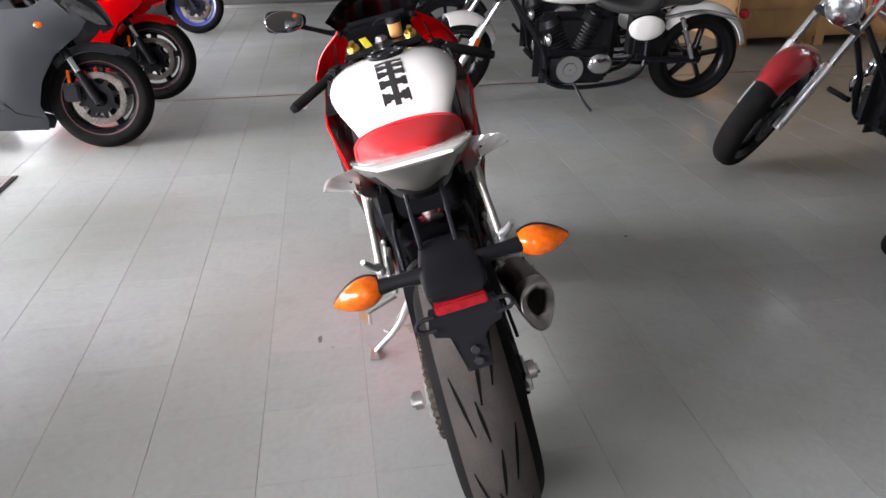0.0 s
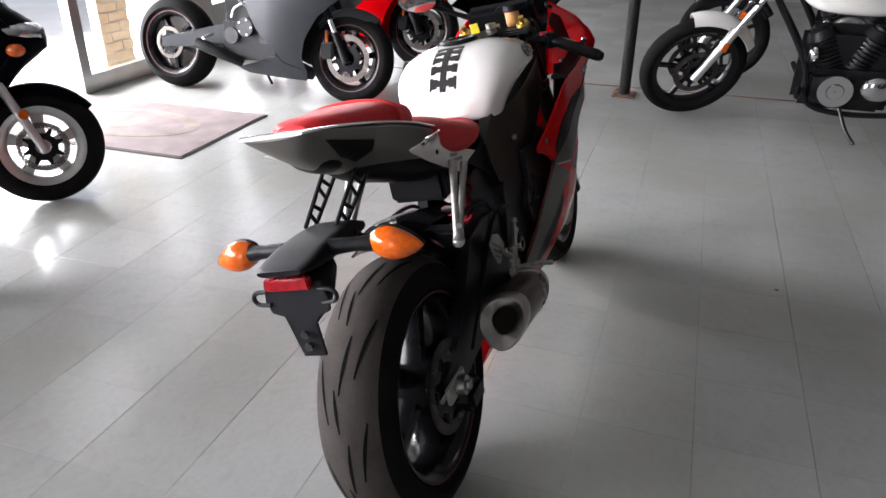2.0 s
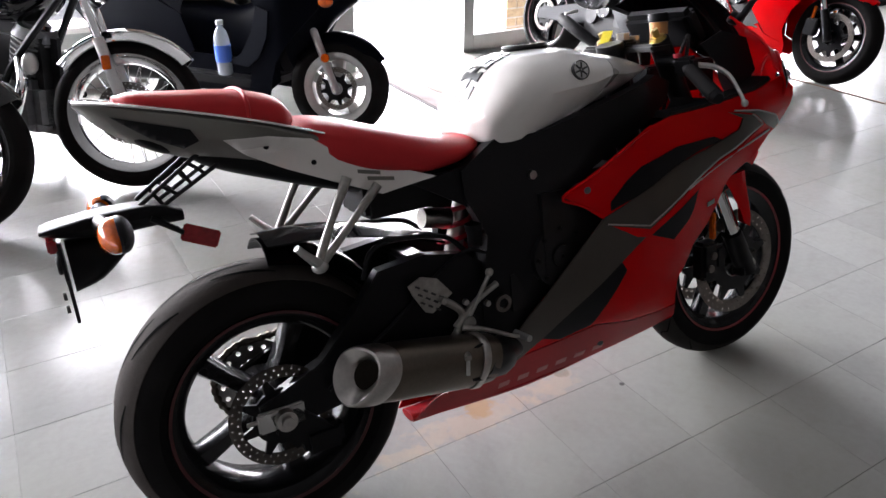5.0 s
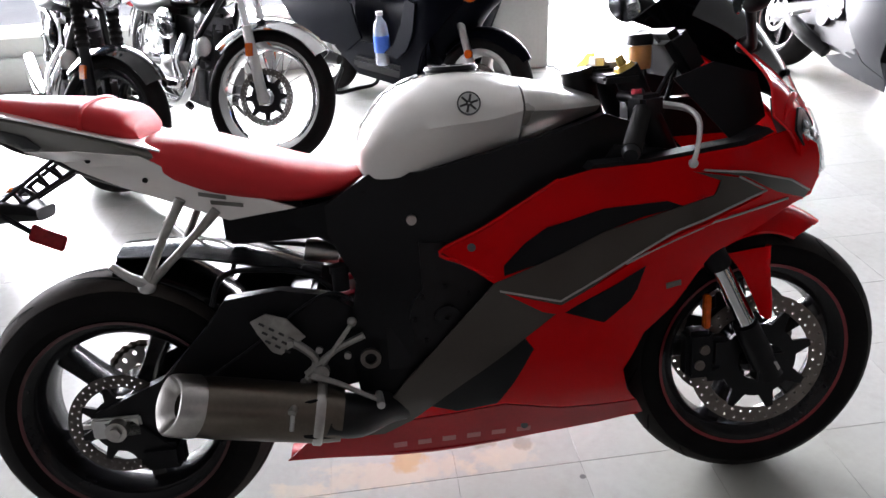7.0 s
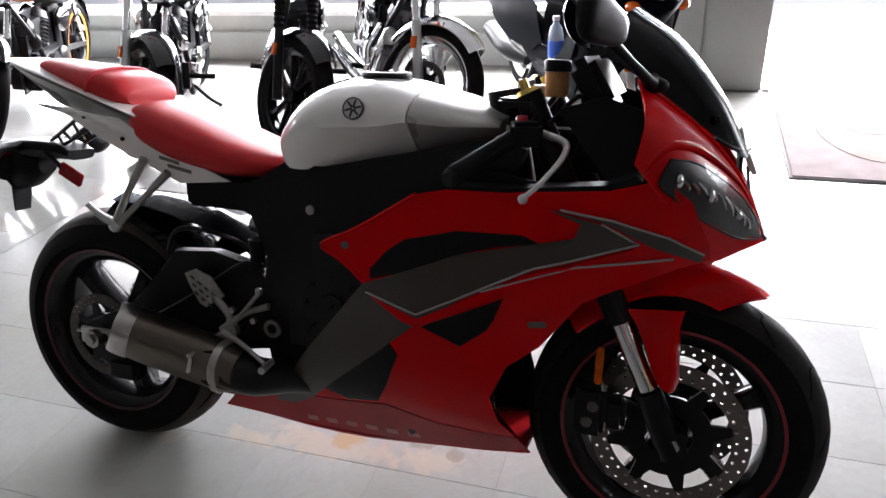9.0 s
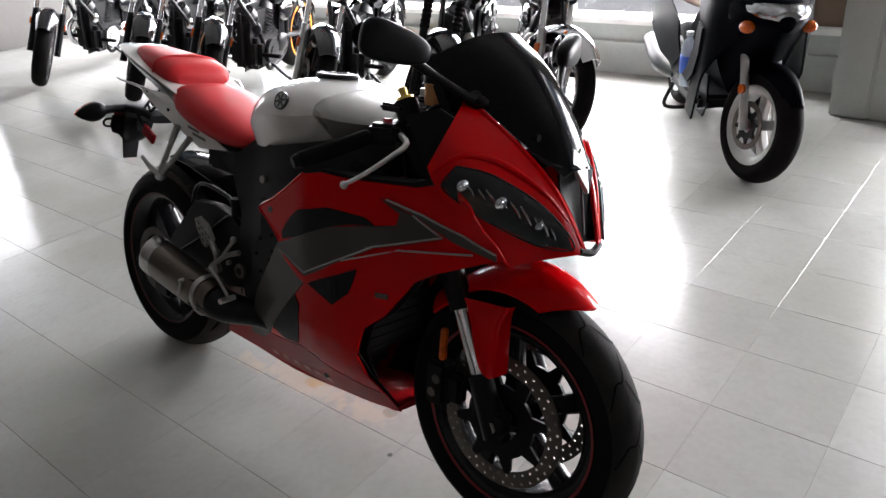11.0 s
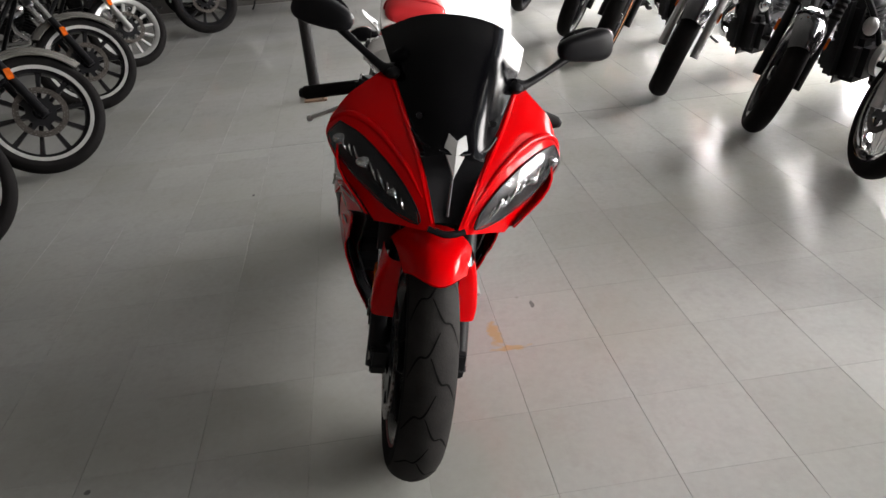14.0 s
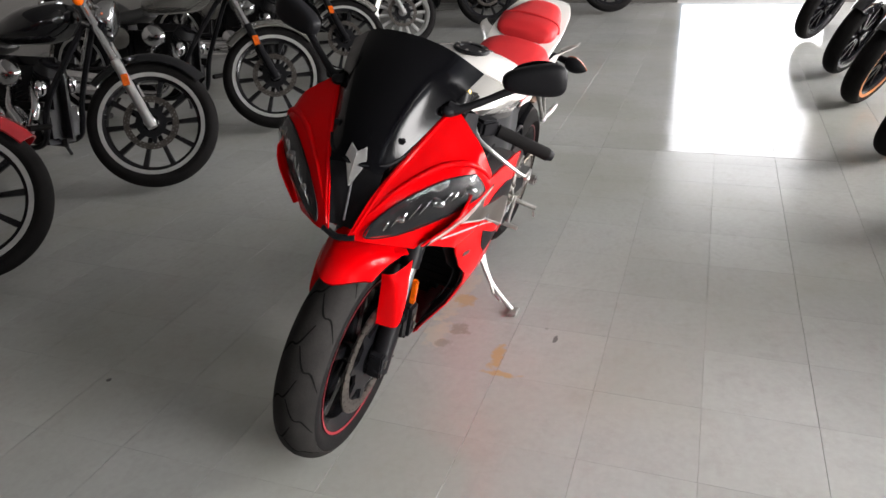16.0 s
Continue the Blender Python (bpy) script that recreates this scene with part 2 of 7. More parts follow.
M_BRICK = mat("buff_brick", (0.50, 0.36, 0.22), 0.85, var=0.25, scale=20, bump=0.4)
M_MORTAR = mat("mortar", (0.5, 0.48, 0.44), 0.9)
M_CONCRETE = mat("pale_concrete", (0.55, 0.54, 0.52), 0.85, scale=1.5, fine=40, bump=0.2)
M_GROUND = mat("outdoor_ground", (0.30, 0.30, 0.28), 0.9, scale=0.5, fine=20)
M_MAT = mat("door_mat_carpet", (0.21, 0.172, 0.168), 0.95, var=0.22, scale=6, bump=0.6, fine=400, spec=0.1)
M_MATMARK = mat("door_mat_faded_print", (0.225, 0.19, 0.165), 0.95, var=0.35, scale=5, bump=0.6, fine=400, spec=0.1)
M_MATEDGE = mat("door_mat_rubber", (0.10, 0.09, 0.09), 0.8)
M_GLASS = clear_mat("window_glass")
M_POST = mat("dark_post_paint", (0.013, 0.012, 0.012), 0.5, spec=0.2, var=0.3, bump=0.1)
M_POSTBASE = mat("rusty_base_plate", (0.20, 0.12, 0.08), 0.7, var=0.3, bump=0.3)
M_BOARD = mat("brown_window_board", (0.13, 0.088, 0.062), 0.6, var=0.2, scale=3, bump=0.1, fine=60)
M_BATTEN = mat("pale_batten_paint", (0.48, 0.42, 0.36), 0.6, var=0.15, scale=10, bump=0.08)
M_CRATE = mat("crate_plywood", (0.50, 0.29, 0.12), 0.7, var=0.2, scale=5, bump=0.2, fine=60)

M_RED = mat("gloss_red_paint", (0.49, 0.0006, 0.002), 0.22, var=0.05, coat=0.20, spec=0.03, bump=0.0, scale=5)
# darker copy of the fairing red; shade low on the side is painted in
M_DARKRED = mat("satin_red_lower_shaded", (0.33, 0.006, 0.010), 0.35, var=0.2, coat=0.1, spec=0.08, bump=0.02, scale=7)
M_WHITE = mat("pearl_white_paint", (0.72, 0.70, 0.67), 0.22, var=0.03, coat=1.0, bump=0.0)
M_SILVERW = mat("silver_white_paint", (0.42, 0.41, 0.385), 0.28, metal=0.35, var=0.05, coat=0.8, bump=0.0)
# silver taken darker: shadow under the tail is put into this colour
M_SILVER = mat("darkened_silver_grey_paint", (0.13, 0.126, 0.112), 0.40, metal=0.35, var=0.05, coat=0.25, bump=0.0)
M_GREYSTRIPE = mat("charcoal_graphic", (0.050, 0.042, 0.036), 0.38, spec=0.15, metal=0.2, var=0.08, coat=0.25, bump=0.0)
M_STRIPEEDGE = mat("pale_graphic_edge", (0.30, 0.26, 0.25), 0.35, coat=0.5, bump=0.0)
M_SEAT = mat("red_seat_vinyl", (0.47, 0.020, 0.024), 0.5, spec=0.2, var=0.1, scale=12, bump=0.25, fine=500)
M_BLACKPL = mat("black_plastic", (0.007, 0.007, 0.008), 0.42, spec=0.09, var=0.25, bump=0.08, fine=300)
M_BLACKGL = mat("black_screen_gloss", (0.0015, 0.0015, 0.002), 0.14, var=0.1, spec=0.13, coat=0.0, bump=0.0)
M_BLACKPAINT = mat("black_frame_paint", (0.006, 0.006, 0.007), 0.34, spec=0.15, var=0.2, bump=0.05)
M_GREYPL = mat("dark_grey_plastic", (0.07, 0.07, 0.075), 0.5, var=0.15, bump=0.06, fine=300)
M_RUBBER = mat("tyre_rubber", (0.008, 0.0075, 0.0075), 0.8, spec=0.05, var=0.3, scale=14, bump=0.15, fine=250)
# crown paler than the sidewalls: dust, plus window light put into the colour
M_TREAD = mat("dusty_lit_tread_rubber", (0.041, 0.035, 0.032), 0.85, spec=0.12, var=0.25, scale=16, bump=0.2, fine=220)
M_TREADF = mat("worn_front_tread_rubber", (0.016, 0.0148, 0.014), 0.8, spec=0.12, var=0.3, scale=16, bump=0.2, fine=220)
# near-black strips over the tread: shade of the grooves put into colour
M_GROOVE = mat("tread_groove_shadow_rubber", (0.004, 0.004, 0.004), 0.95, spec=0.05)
M_RIM = mat("black_wheel_paint", (0.006, 0.006, 0.007), 0.22, var=0.2, coat=0.1, spec=0.2, bump=0.0)
M_PIN = mat("red_rim_tape", (0.17, 0.005, 0.011), 0.4)
M_DARKPIN = mat("dull_rim_tape", (0.05, 0.004, 0.006), 0.5)
M_FADED = mat("faded_belly_lettering", (0.40, 0.10, 0.10), 0.5)
M_BRACKET = mat("dark_bracket_plastic", (0.008, 0.008, 0.010), 0.5, spec=0.2, var=0.2, bump=0.06, fine=300)
M_STEEL = mat("brushed_steel", (0.42, 0.40, 0.38), 0.32, metal=1.0, var=0.12, scale=30, bump=0.05)
M_DISC = mat("brake_disc_steel", (0.14, 0.122, 0.11), 0.38, metal=0.9, var=0.2, scale=25)
M_DARKDISC = mat("rear_disc_steel", (0.07, 0.062, 0.056), 0.45, metal=0.8, var=0.3, scale=25)
M_ALLOY = mat("cast_alloy", (0.50, 0.50, 0.49), 0.38, metal=0.85, var=0.1, scale=20, bump=0.05)
M_FOOTALLOY = mat("scuffed_footrest_alloy", (0.30, 0.29, 0.27), 0.42, metal=0.8, var=0.25, scale=40, bump=0.1)
M_CHROME = mat("chrome", (0.75, 0.75, 0.76), 0.09, metal=1.0, var=0.05, bump=0.0)
M_TITAN = mat("titanium_silencer", (0.125, 0.105, 0.086), 0.34, metal=0.95, var=0.18, scale=9, bump=0.06)
M_BORE = mat("exhaust_bore_shade", (0.012, 0.010, 0.008), 0.95, spec=0.03)
M_AMBER = mat("amber_lens", (0.52, 0.085, 0.002), 0.16, var=0.30, scale=45, coat=0.5, spec=0.3, bump=0.25, fine=90)
M_REDLENS = mat("red_lens", (0.22, 0.005, 0.009), 0.2, var=0.2, scale=60, coat=0.4, spec=0.2, bump=0.2)
M_GOLD = mat("gold_anodising", (0.60, 0.42, 0.12), 0.3, metal=1.0)
M_YELLOW = mat("yellow_key_tag", (0.72, 0.60, 0.03), 0.5)
M_LENS = clear_mat("headlight_lens", gloss=0.25)
M_REFLECT = mat("headlight_reflector", (0.46, 0.47, 0.485), 0.16, metal=1.0, var=0.3, scale=40, bump=0.4, fine=60)
M_HOUSING = mat("headlight_housing", (0.014, 0.014, 0.016), 0.3, metal=0.3, var=0.3)
M_MIRROR = mat("mirror_glass", (0.60, 0.60, 0.60), 0.03, metal=1.0, var=0.02, bump=0.0)
M_SPRING = mat("red_spring_paint", (0.45, 0.02, 0.04), 0.35, coat=0.4)
M_RESIN = mat("amber_fluid_bottle", (0.42, 0.20, 0.07), 0.35, var=0.2)
M_CHAIN = mat("oily_chain", (0.10, 0.085, 0.07), 0.45, metal=0.9, var=0.3, scale=60)
M_EMBLEM = mat("emblem_black", (0.02, 0.02, 0.02), 0.3)
M_MATGREY = mat("matte_grey_paint", (0.030, 0.032, 0.036), 0.5, spec=0.15, var=0.08, bump=0.02)
M_DUSTYENG = mat("engine_alloy_grey", (0.10, 0.10, 0.105), 0.45, metal=0.6, var=0.3, scale=18)
M_DARKENG = mat("dark_engine_alloy", (0.030, 0.030, 0.032), 0.42, metal=0.5, var=0.35, scale=18)
M_BLACKENG = mat("engine_black", (0.009, 0.009, 0.010), 0.38, spec=0.25, var=0.3, scale=18, metal=0.2)
M_NAVY = mat("navy_blue_paint", (0.0014, 0.0018, 0.0036), 0.42, spec=0.02, bump=0.0)
M_NAVYPL = mat("blue_grey_plastic", (0.003, 0.004, 0.0075), 0.5, spec=0.05)
M_TANSEAT = mat("tan_seat_vinyl", (0.46, 0.33, 0.23), 0.55, var=0.1, bump=0.2, fine=400)
M_BLKSEAT = mat("black_seat_vinyl", (0.02, 0.02, 0.02), 0.5, var=0.2, bump=0.2, fine=400)
M_BLUERIM = mat("blue_wheel_paint", (0.04, 0.045, 0.22), 0.3, coat=0.5, bump=0.0)
M_CHERRY = mat("dark_cherry_paint", (0.23, 0.008, 0.012), 0.18, coat=1.0, bump=0.0)
M_BLACKTANK = mat("gloss_black_paint", (0.005, 0.005, 0.006), 0.10, spec=0.3, coat=0.5, bump=0.0)
M_GREYTANK = mat("pewter_paint", (0.20, 0.195, 0.18), 0.25, metal=0.6, coat=1.0, bump=0.0)
M_BOTTLE = clear_mat("clear_bottle_plastic", (0.92, 0.95, 0.97), gloss=0.6, haze=0.45)
M_LABELBLUE = mat("blue_bottle_label", (0.05, 0.14, 0.58), 0.4)
M_CAPWHITE = mat("white_bottle_cap", (0.75, 0.76, 0.78), 0.4)
M_ORANGE = mat("orange_paint", (0.55, 0.17, 0.02), 0.3, coat=0.6)

# ---- shape helpers ----
def bm_new():
    return bmesh.new()


def part(name, bm, material, parent=None, label="", smooth=True, bevel=0.0):
    """Links a bmesh as one mesh object under a thing or a part."""
    if bevel:
        edges = [e for e in bm.edges if len(e.link_faces) == 2 and e.calc_face_angle(0) > 0.6]
        if edges:
            bmesh.ops.bevel(bm, geom=edges, offset=bevel, segments=2, affect="EDGES", clamp_overlap=True)
    bmesh.ops.recalc_face_normals(bm, faces=bm.faces)
    me = bpy.data.meshes.new(name)
    bm.to_mesh(me)
    bm.free()
    me.materials.append(material)
    if smooth:
        me.shade_smooth()
        me.set_sharp_from_angle(angle=radians(38))
    ob = new(name, me)
    if parent is not None:
        ob.parent = parent
    if label:
        ob["label"] = label
    return ob


def thing(name, m, label, category, group="", kind=""):
    ob = new(name)
    ob.matrix_world = m
    return tagged(ob, label, category, group, kind)


def add(bm, other):
    """Joins the geometry of another bmesh into bm."""
    me = bpy.data.meshes.new("join")
    other.to_mesh(me)
    other.free()
    bm.from_mesh(me)
    bpy.data.meshes.remove(me)
    return bm


def box(x0, x1, y0, y1, z0, z1, bm=None):
    bm = bm or bm_new()
    r = bmesh.ops.create_cube(bm, size=1.0)
    for v in r["verts"]:
        v.co = Vector((x0 + (v.co.x + 0.5) * (x1 - x0), y0 + (v.co.y + 0.5) * (y1 - y0), z0 + (v.co.z + 0.5) * (z1 - z0)))
    return bm


def frame_of(d):
    d = d.normalized()
    a = Vector((0, 0, 1)) if abs(d.z) < 0.9 else Vector((1, 0, 0))
    u = d.cross(a).normalized()
    return u, d.cross(u).normalized()


def rings(bm, loops, closed=False, caps=True):
    """Skins a row of vertex loops."""
    vs = [[bm.verts.new(p) for p in loop] for loop in loops]
    n = len(vs[0])
    pairs = list(zip(vs, vs[1:])) + ([(vs[-1], vs[0])] if closed else [])
    for a, b in pairs:
        for i in range(n):
            j = (i + 1) % n
            bm.faces.new((a[i], a[j], b[j], b[i]))
    if caps and not closed:
        bm.faces.new(vs[0][::-1])
        bm.faces.new(vs[-1])
    return bm


def rod(p0, p1, r0, r1=None, n=12, bm=None):
    bm = bm or bm_new()
    p0, p1, r1 = Vector(p0), Vector(p1), r0 if r1 is None else r1
    u, v = frame_of(p1 - p0)
    loops = [[p + (u * math.cos(a) + v * math.sin(a)) * r for a in [2 * math.pi * i / n for i in range(n)]] for p, r in ((p0, r0), (p1, r1))]
    return rings(bm, loops)


def smooth_line(pts, per=6):
    """A Catmull-Rom line through points."""
    p = [Vector(q) for q in pts]
    p = [2 * p[0] - p[1]] + p + [2 * p[-1] - p[-2]]
    out = []
    for i in range(1, len(p) - 2):
        for k in range(per):
            t = k / per
            a, b, c, d = p[i - 1], p[i], p[i + 1], p[i + 2]
            out.append(0.5 * (2 * b + (c - a) * t + (2 * a - 5 * b + 4 * c - d) * t * t + (3 * b - a - 3 * c + d) * t ** 3))
    return out + [p[-2]]


def tube(pts, r, n=8, per=6, bm=None, smooth=True, closed=False):
    """A round bar along a line; r is a number or one for each point."""
    bm = bm or bm_new()
    line = smooth_line(pts, per) if smooth else [Vector(q) for q in pts]
    rs = r if isinstance(r, (list, tuple)) else [r] * len(pts)
    m, loops = len(line), []
    u = None
    for i, p in enumerate(line):
        d = (line[min(i + 1, m - 1)] - line[max(i - 1, 0)]).normalized()
        if u is None:
            u, v = frame_of(d)
        else:
            u = (u - d * u.dot(d)).normalized()
            v = d.cross(u)
        s = i / (m - 1) * (len(rs) - 1)
        k = min(int(s), len(rs) - 2)
        rad = rs[k] + (rs[k + 1] - rs[k]) * (s - k)
        loops.append([p + (u * math.cos(a) + v * math.sin(a)) * rad for a in [2 * math.pi * j / n for j in range(n)]])
    return rings(bm, loops, closed=closed)


def lathe(profile, centre=(0, 0, 0), n=48, bm=None, axis="y"):
    """Turns a closed profile of (radius, offset along the axis) about the axis."""
    bm = bm or bm_new()
    c = Vector(centre)
    loops = []
    for i in range(n):
        a = 2 * math.pi * i / n
        ca, sa = math.cos(a), math.sin(a)
        if axis == "y":
            loops.append([c + Vector((r * ca, y, r * sa)) for r, y in profile])
        elif axis == "z":
            loops.append([c + Vector((r * ca, r * sa, y)) for r, y in profile])
        else:
            loops.append([c + Vector((y, r * ca, r * sa)) for r, y in profile])
    return rings(bm, loops, closed=True)


def disc(centre, r, y0, y1, n=32, axis="y", hole=0.0, bm=None):
    return lathe([(hole if hole else 1e-4, y0), (r, y0), (r, y1), (hole if hole else 1e-4, y1)], centre, n, bm, axis)


def plate(outline, yfun, thick=0.004, step=0.04, mirror=1, bm=None, holes=()):
    """A curved panel: an outline in x and z, laid on the surface y = mirror * yfun(x, z), with thickness inwards."""
    b = bm_new()
    vs = [b.verts.new((x, 0, z)) for x, z in outline]
    b.faces.new(vs)
    xs, zs = [p[0] for p in outline], [p[1] for p in outline]
    x = min(xs) + step
    while x < max(xs):
        bmesh.ops.bisect_plane(b, geom=b.verts[:] + b.edges[:] + b.faces[:], plane_co=(x, 0, 0), plane_no=(1, 0, 0))
        x += step
    z = min(zs) + step
    while z < max(zs):
        bmesh.ops.bisect_plane(b, geom=b.verts[:] + b.edges[:] + b.faces[:], plane_co=(0, 0, z), plane_no=(0, 0, 1))
        z += step
    bmesh.ops.triangulate(b, faces=[f for f in b.faces if len(f.verts) > 4])
    for v in b.verts:
        v.co.y = mirror * yfun(v.co.x, v.co.z)
    b.normal_update()
    front = b.faces[:]
    r = bmesh.ops.extrude_face_region(b, geom=front)
    for v in [g for g in r["geom"] if isinstance(g, bmesh.types.BMVert)]:
        v.co.y -= mirror * thick
    return add(bm, b) if bm else b


def surface(grid, nu=16, nv=16, thick=0.004, away=(0, 0, 0), bm=None, mirror=1):
    """A smooth skin through a grid of control points (rows of v), thickened towards a point."""
    rows = [smooth_line(row, max(1, nu // (len(row) - 1))) for row in grid]
    cols = list(zip(*rows))
    fine = [smooth_line(col, max(1, nv // (len(col) - 1))) for col in cols]
    b = bm_new()
    a = Vector(away)
    outer = [[Vector((p.x, p.y * mirror, p.z)) for p in c] for c in fine]
    inner = [[p + (Vector((a.x, a.y * mirror, a.z)) - p).normalized() * thick for p in c] for c in outer]
    vo = [[b.verts.new(p) for p in c] for c in outer]
    vi = [[b.verts.new(p) for p in c] for c in inner]
    n, m = len(vo), len(vo[0])
    for i in range(n - 1):
        for j in range(m - 1):
            b.faces.new((vo[i][j], vo[i + 1][j], vo[i + 1][j + 1], vo[i][j + 1]))
            b.faces.new((vi[i][j], vi[i][j + 1], vi[i + 1][j + 1], vi[i + 1][j]))
    for i in range(n - 1):
        b.faces.new((vo[i][0], vi[i][0], vi[i + 1][0], vo[i + 1][0]))
        b.faces.new((vo[i][m - 1], vo[i + 1][m - 1], vi[i + 1][m - 1], vi[i][m - 1]))
    for j in range(m - 1):
        b.faces.new((vo[0][j], vo[0][j + 1], vi[0][j + 1], vi[0][j]))
        b.faces.new((vo[n - 1][j], vi[n - 1][j], vi[n - 1][j + 1], vo[n - 1][j + 1]))
    return add(bm, b) if bm else b


def loft(sections, per=5, n=28, bm=None, crease=False):
    """A body along x. A section is (x, half width, bottom z, top z, roundness of the top, width of the base as a share, shoulder height)."""
    bm = bm or bm_new()
    keys = [Vector(s[:3]) for s in sections]
    first = smooth_line(keys, per)
    second = smooth_line([Vector(s[3:6]) for s in sections], per)
    third = smooth_line([Vector((s[6] if len(s) > 6 else 0.4, 0, 0)) for s in sections], per)
    loops = []
    for a, b, c in zip(first, second, third):
        x, w, z0 = a
        z1, power, base = b
        power = max(1.2, power)
        mid = z0 + (z1 - z0) * c.x
        loop = []
        for i in range(n):
            t = 2 * math.pi * i / n
            ct, st = math.cos(t), math.sin(t)
            y = abs(ct) ** (2 / power) * (1 if ct >= 0 else -1)
            z = abs(st) ** (2 / power)
            if st >= 0:
                loop.append(Vector((x, y * w, mid + z * (z1 - mid))))
            else:
                k = abs(st) if crease else z
                if crease:
                    side = max(0.0, min(1.0, (1 - abs(st)) / 0.35))
                    y = (1 if ct >= 0 else -1) * (side if abs(st) > 0.65 else 1.0)
                    k = min(1.0, abs(st) / 0.65)
                loop.append(Vector((x, y * w * (1 - (1 - base) * k), mid - k * (mid - z0))))
        loops.append(loop)
    return rings(bm, loops)


def ball(centre, rx, ry, rz, m=None, bm=None, seg=20):
    bm = bm or bm_new()
    r = bmesh.ops.create_uvsphere(bm, u_segments=seg, v_segments=seg // 2, radius=1.0)
    for v in r["verts"]:
        q = Vector((v.co.x * rx, v.co.y * ry, v.co.z * rz))
        v.co = (m @ q if m else q) + Vector(centre)
    return bm


def mirror_shell(centre, rx, ry, rz, s, m=None, seg=20):
    """A mirror housing: boxier than an egg, and lower towards its stalk."""
    bm = ball((0, 0, 0), 1, 1, 1, seg=seg)
    for v in bm.verts:
        x, y, z = [math.copysign(abs(c) ** 0.62, c) for c in v.co]
        high = 0.80 + 0.22 * y * s
        q = Vector((x * rx * (0.85 + 0.15 * z), y * ry, z * rz * high))
        v.co = (m @ q if m else q) + Vector(centre)
    return bm


def turned(bm, m):
    bmesh.ops.transform(bm, matrix=m, verts=bm.verts)
    return bm

# ---- the showroom ----
TILE, X0, Y0 = 0.308, 1.335, 0.318
WALL_Y, X_SEAM = 3.97, -1.28


def structure(ob, label, category):
    return tagged(ob, label, category, kind="structure")


def room():
    structure(part("ground", box(-80, 80, -80, 80, -0.35, -0.30), M_GROUND, smooth=False), "flat dark ground round the building", "ground")
    structure(part("pavement", box(-12, 14, 4.12, 12.0, -0.30, -0.03), M_CONCRETE, smooth=False), "pale concrete pavement outside the entrance", "pavement")
    slab = structure(part("floor", box(-8.2, 10.2, -6.2, 4.118, -0.30, -0.0035), M_SLAB, smooth=False), "grey waxed vinyl tile showroom floor with thin dark joints", "floor")
    # low wall under the windows, with sill, piers and header
    low = structure(part("wall_window_low", box(-8.0, 1.45, WALL_Y, WALL_Y + 0.2, 0.0, 0.36), M_LOWWALL, smooth=False), "grey painted low wall under the shop windows", "wall")
    part("ledge", box(-8.0, 1.45, WALL_Y - 0.05, WALL_Y - 0.002, 0.20, 0.235), M_LOWWALL, low, bevel=0.006)
    structure(part("sill", box(-8.0, 1.45, WALL_Y - 0.06, WALL_Y + 0.22, 0.362, 0.40), M_SILL, bevel=0.006), "white painted window sill", "sill")
    for i, x in enumerate((-8.0, -5.6, -3.2, -0.8, 1.39)):
        structure(part("window_mullion", box(x, x + 0.06, WALL_Y + 0.04, WALL_Y + 0.14, 0.402, 2.7), M_ALU, bevel=0.004), "aluminium window mullion", "mullion")
    for i, x in enumerate((-7.94, -5.54, -3.14, -0.74)):
        w = structure(part("window_" + str(i + 1), box(x + 0.002, x + (2.338 if i < 3 else 2.128), WALL_Y + 0.085, WALL_Y + 0.095, 0.404, 2.698), M_GLASS, smooth=False), "clear shop window pane", "window")
        w.visible_shadow = False
    structure(part("wall_window_header", box(-8.0, 1.45, WALL_Y, WALL_Y + 0.2, 2.702, 3.2), M_WALL, smooth=False), "painted wall above the shop windows", "wall")
    structure(part("wall_pier", box(1.452, 1.82, 3.48, 4.1, 0.0, 3.2), M_LOWWALL, bevel=0.01), "grey painted pier beside the entrance", "wall")
    structure(part("pier_return", box(1.25, 1.4505, 3.48, 3.90, 0.0, 3.2), M_LOWWALL, bevel=0.01), "grey painted return of the entrance pier", "wall")
    board = structure(part("window_board", box(0.44, 1.385, WALL_Y + 0.012, WALL_Y + 0.035, 0.402, 2.698), M_BOARD, smooth=False), "brown boarding in the shop window beside the pier", "window board")
    part("batten", box(0.86, 0.93, WALL_Y - 0.008, WALL_Y + 0.010, 0.402, 2.698), M_BATTEN, board, "pale painted batten", bevel=0.004)
    # entrance: open doorway, then a glazed side panel in an aluminium frame
    frame_ob = structure(new("entrance_frame"), "aluminium frame of the entrance with a glass side panel", "door frame")
    part("jamb", box(2.77, 2.86, 3.58, 3.66, 0.0, 2.5), M_ALU, frame_ob, bevel=0.004)
    part("jamb", box(3.80, 3.86, 3.58, 3.66, 0.0, 2.5), M_ALU, frame_ob, bevel=0.004)
    part("bottom_rail", box(2.862, 3.798, 3.59, 3.65, 0.0, 0.12), M_ALU, frame_ob, bevel=0.004)
    part("top_rail", box(1.822, 3.86, 3.58, 3.66, 2.502, 2.58), M_ALU, frame_ob, bevel=0.004)
    pane = part("pane", box(2.862, 3.798, 3.615, 3.625, 0.122, 2.498), M_GLASS, frame_ob, smooth=False)
    pane.visible_shadow = False
    structure(part("threshold", box(1.83, 2.76, 3.50, 4.10, 0.001, 0.012), M_ALU, bevel=0.003), "worn metal threshold in the open doorway", "threshold")
    structure(part("wall_over_entrance", box(1.822, 3.86, 3.55, 4.1, 2.582, 3.2), M_WALL, smooth=False), "painted wall above the entrance", "wall")
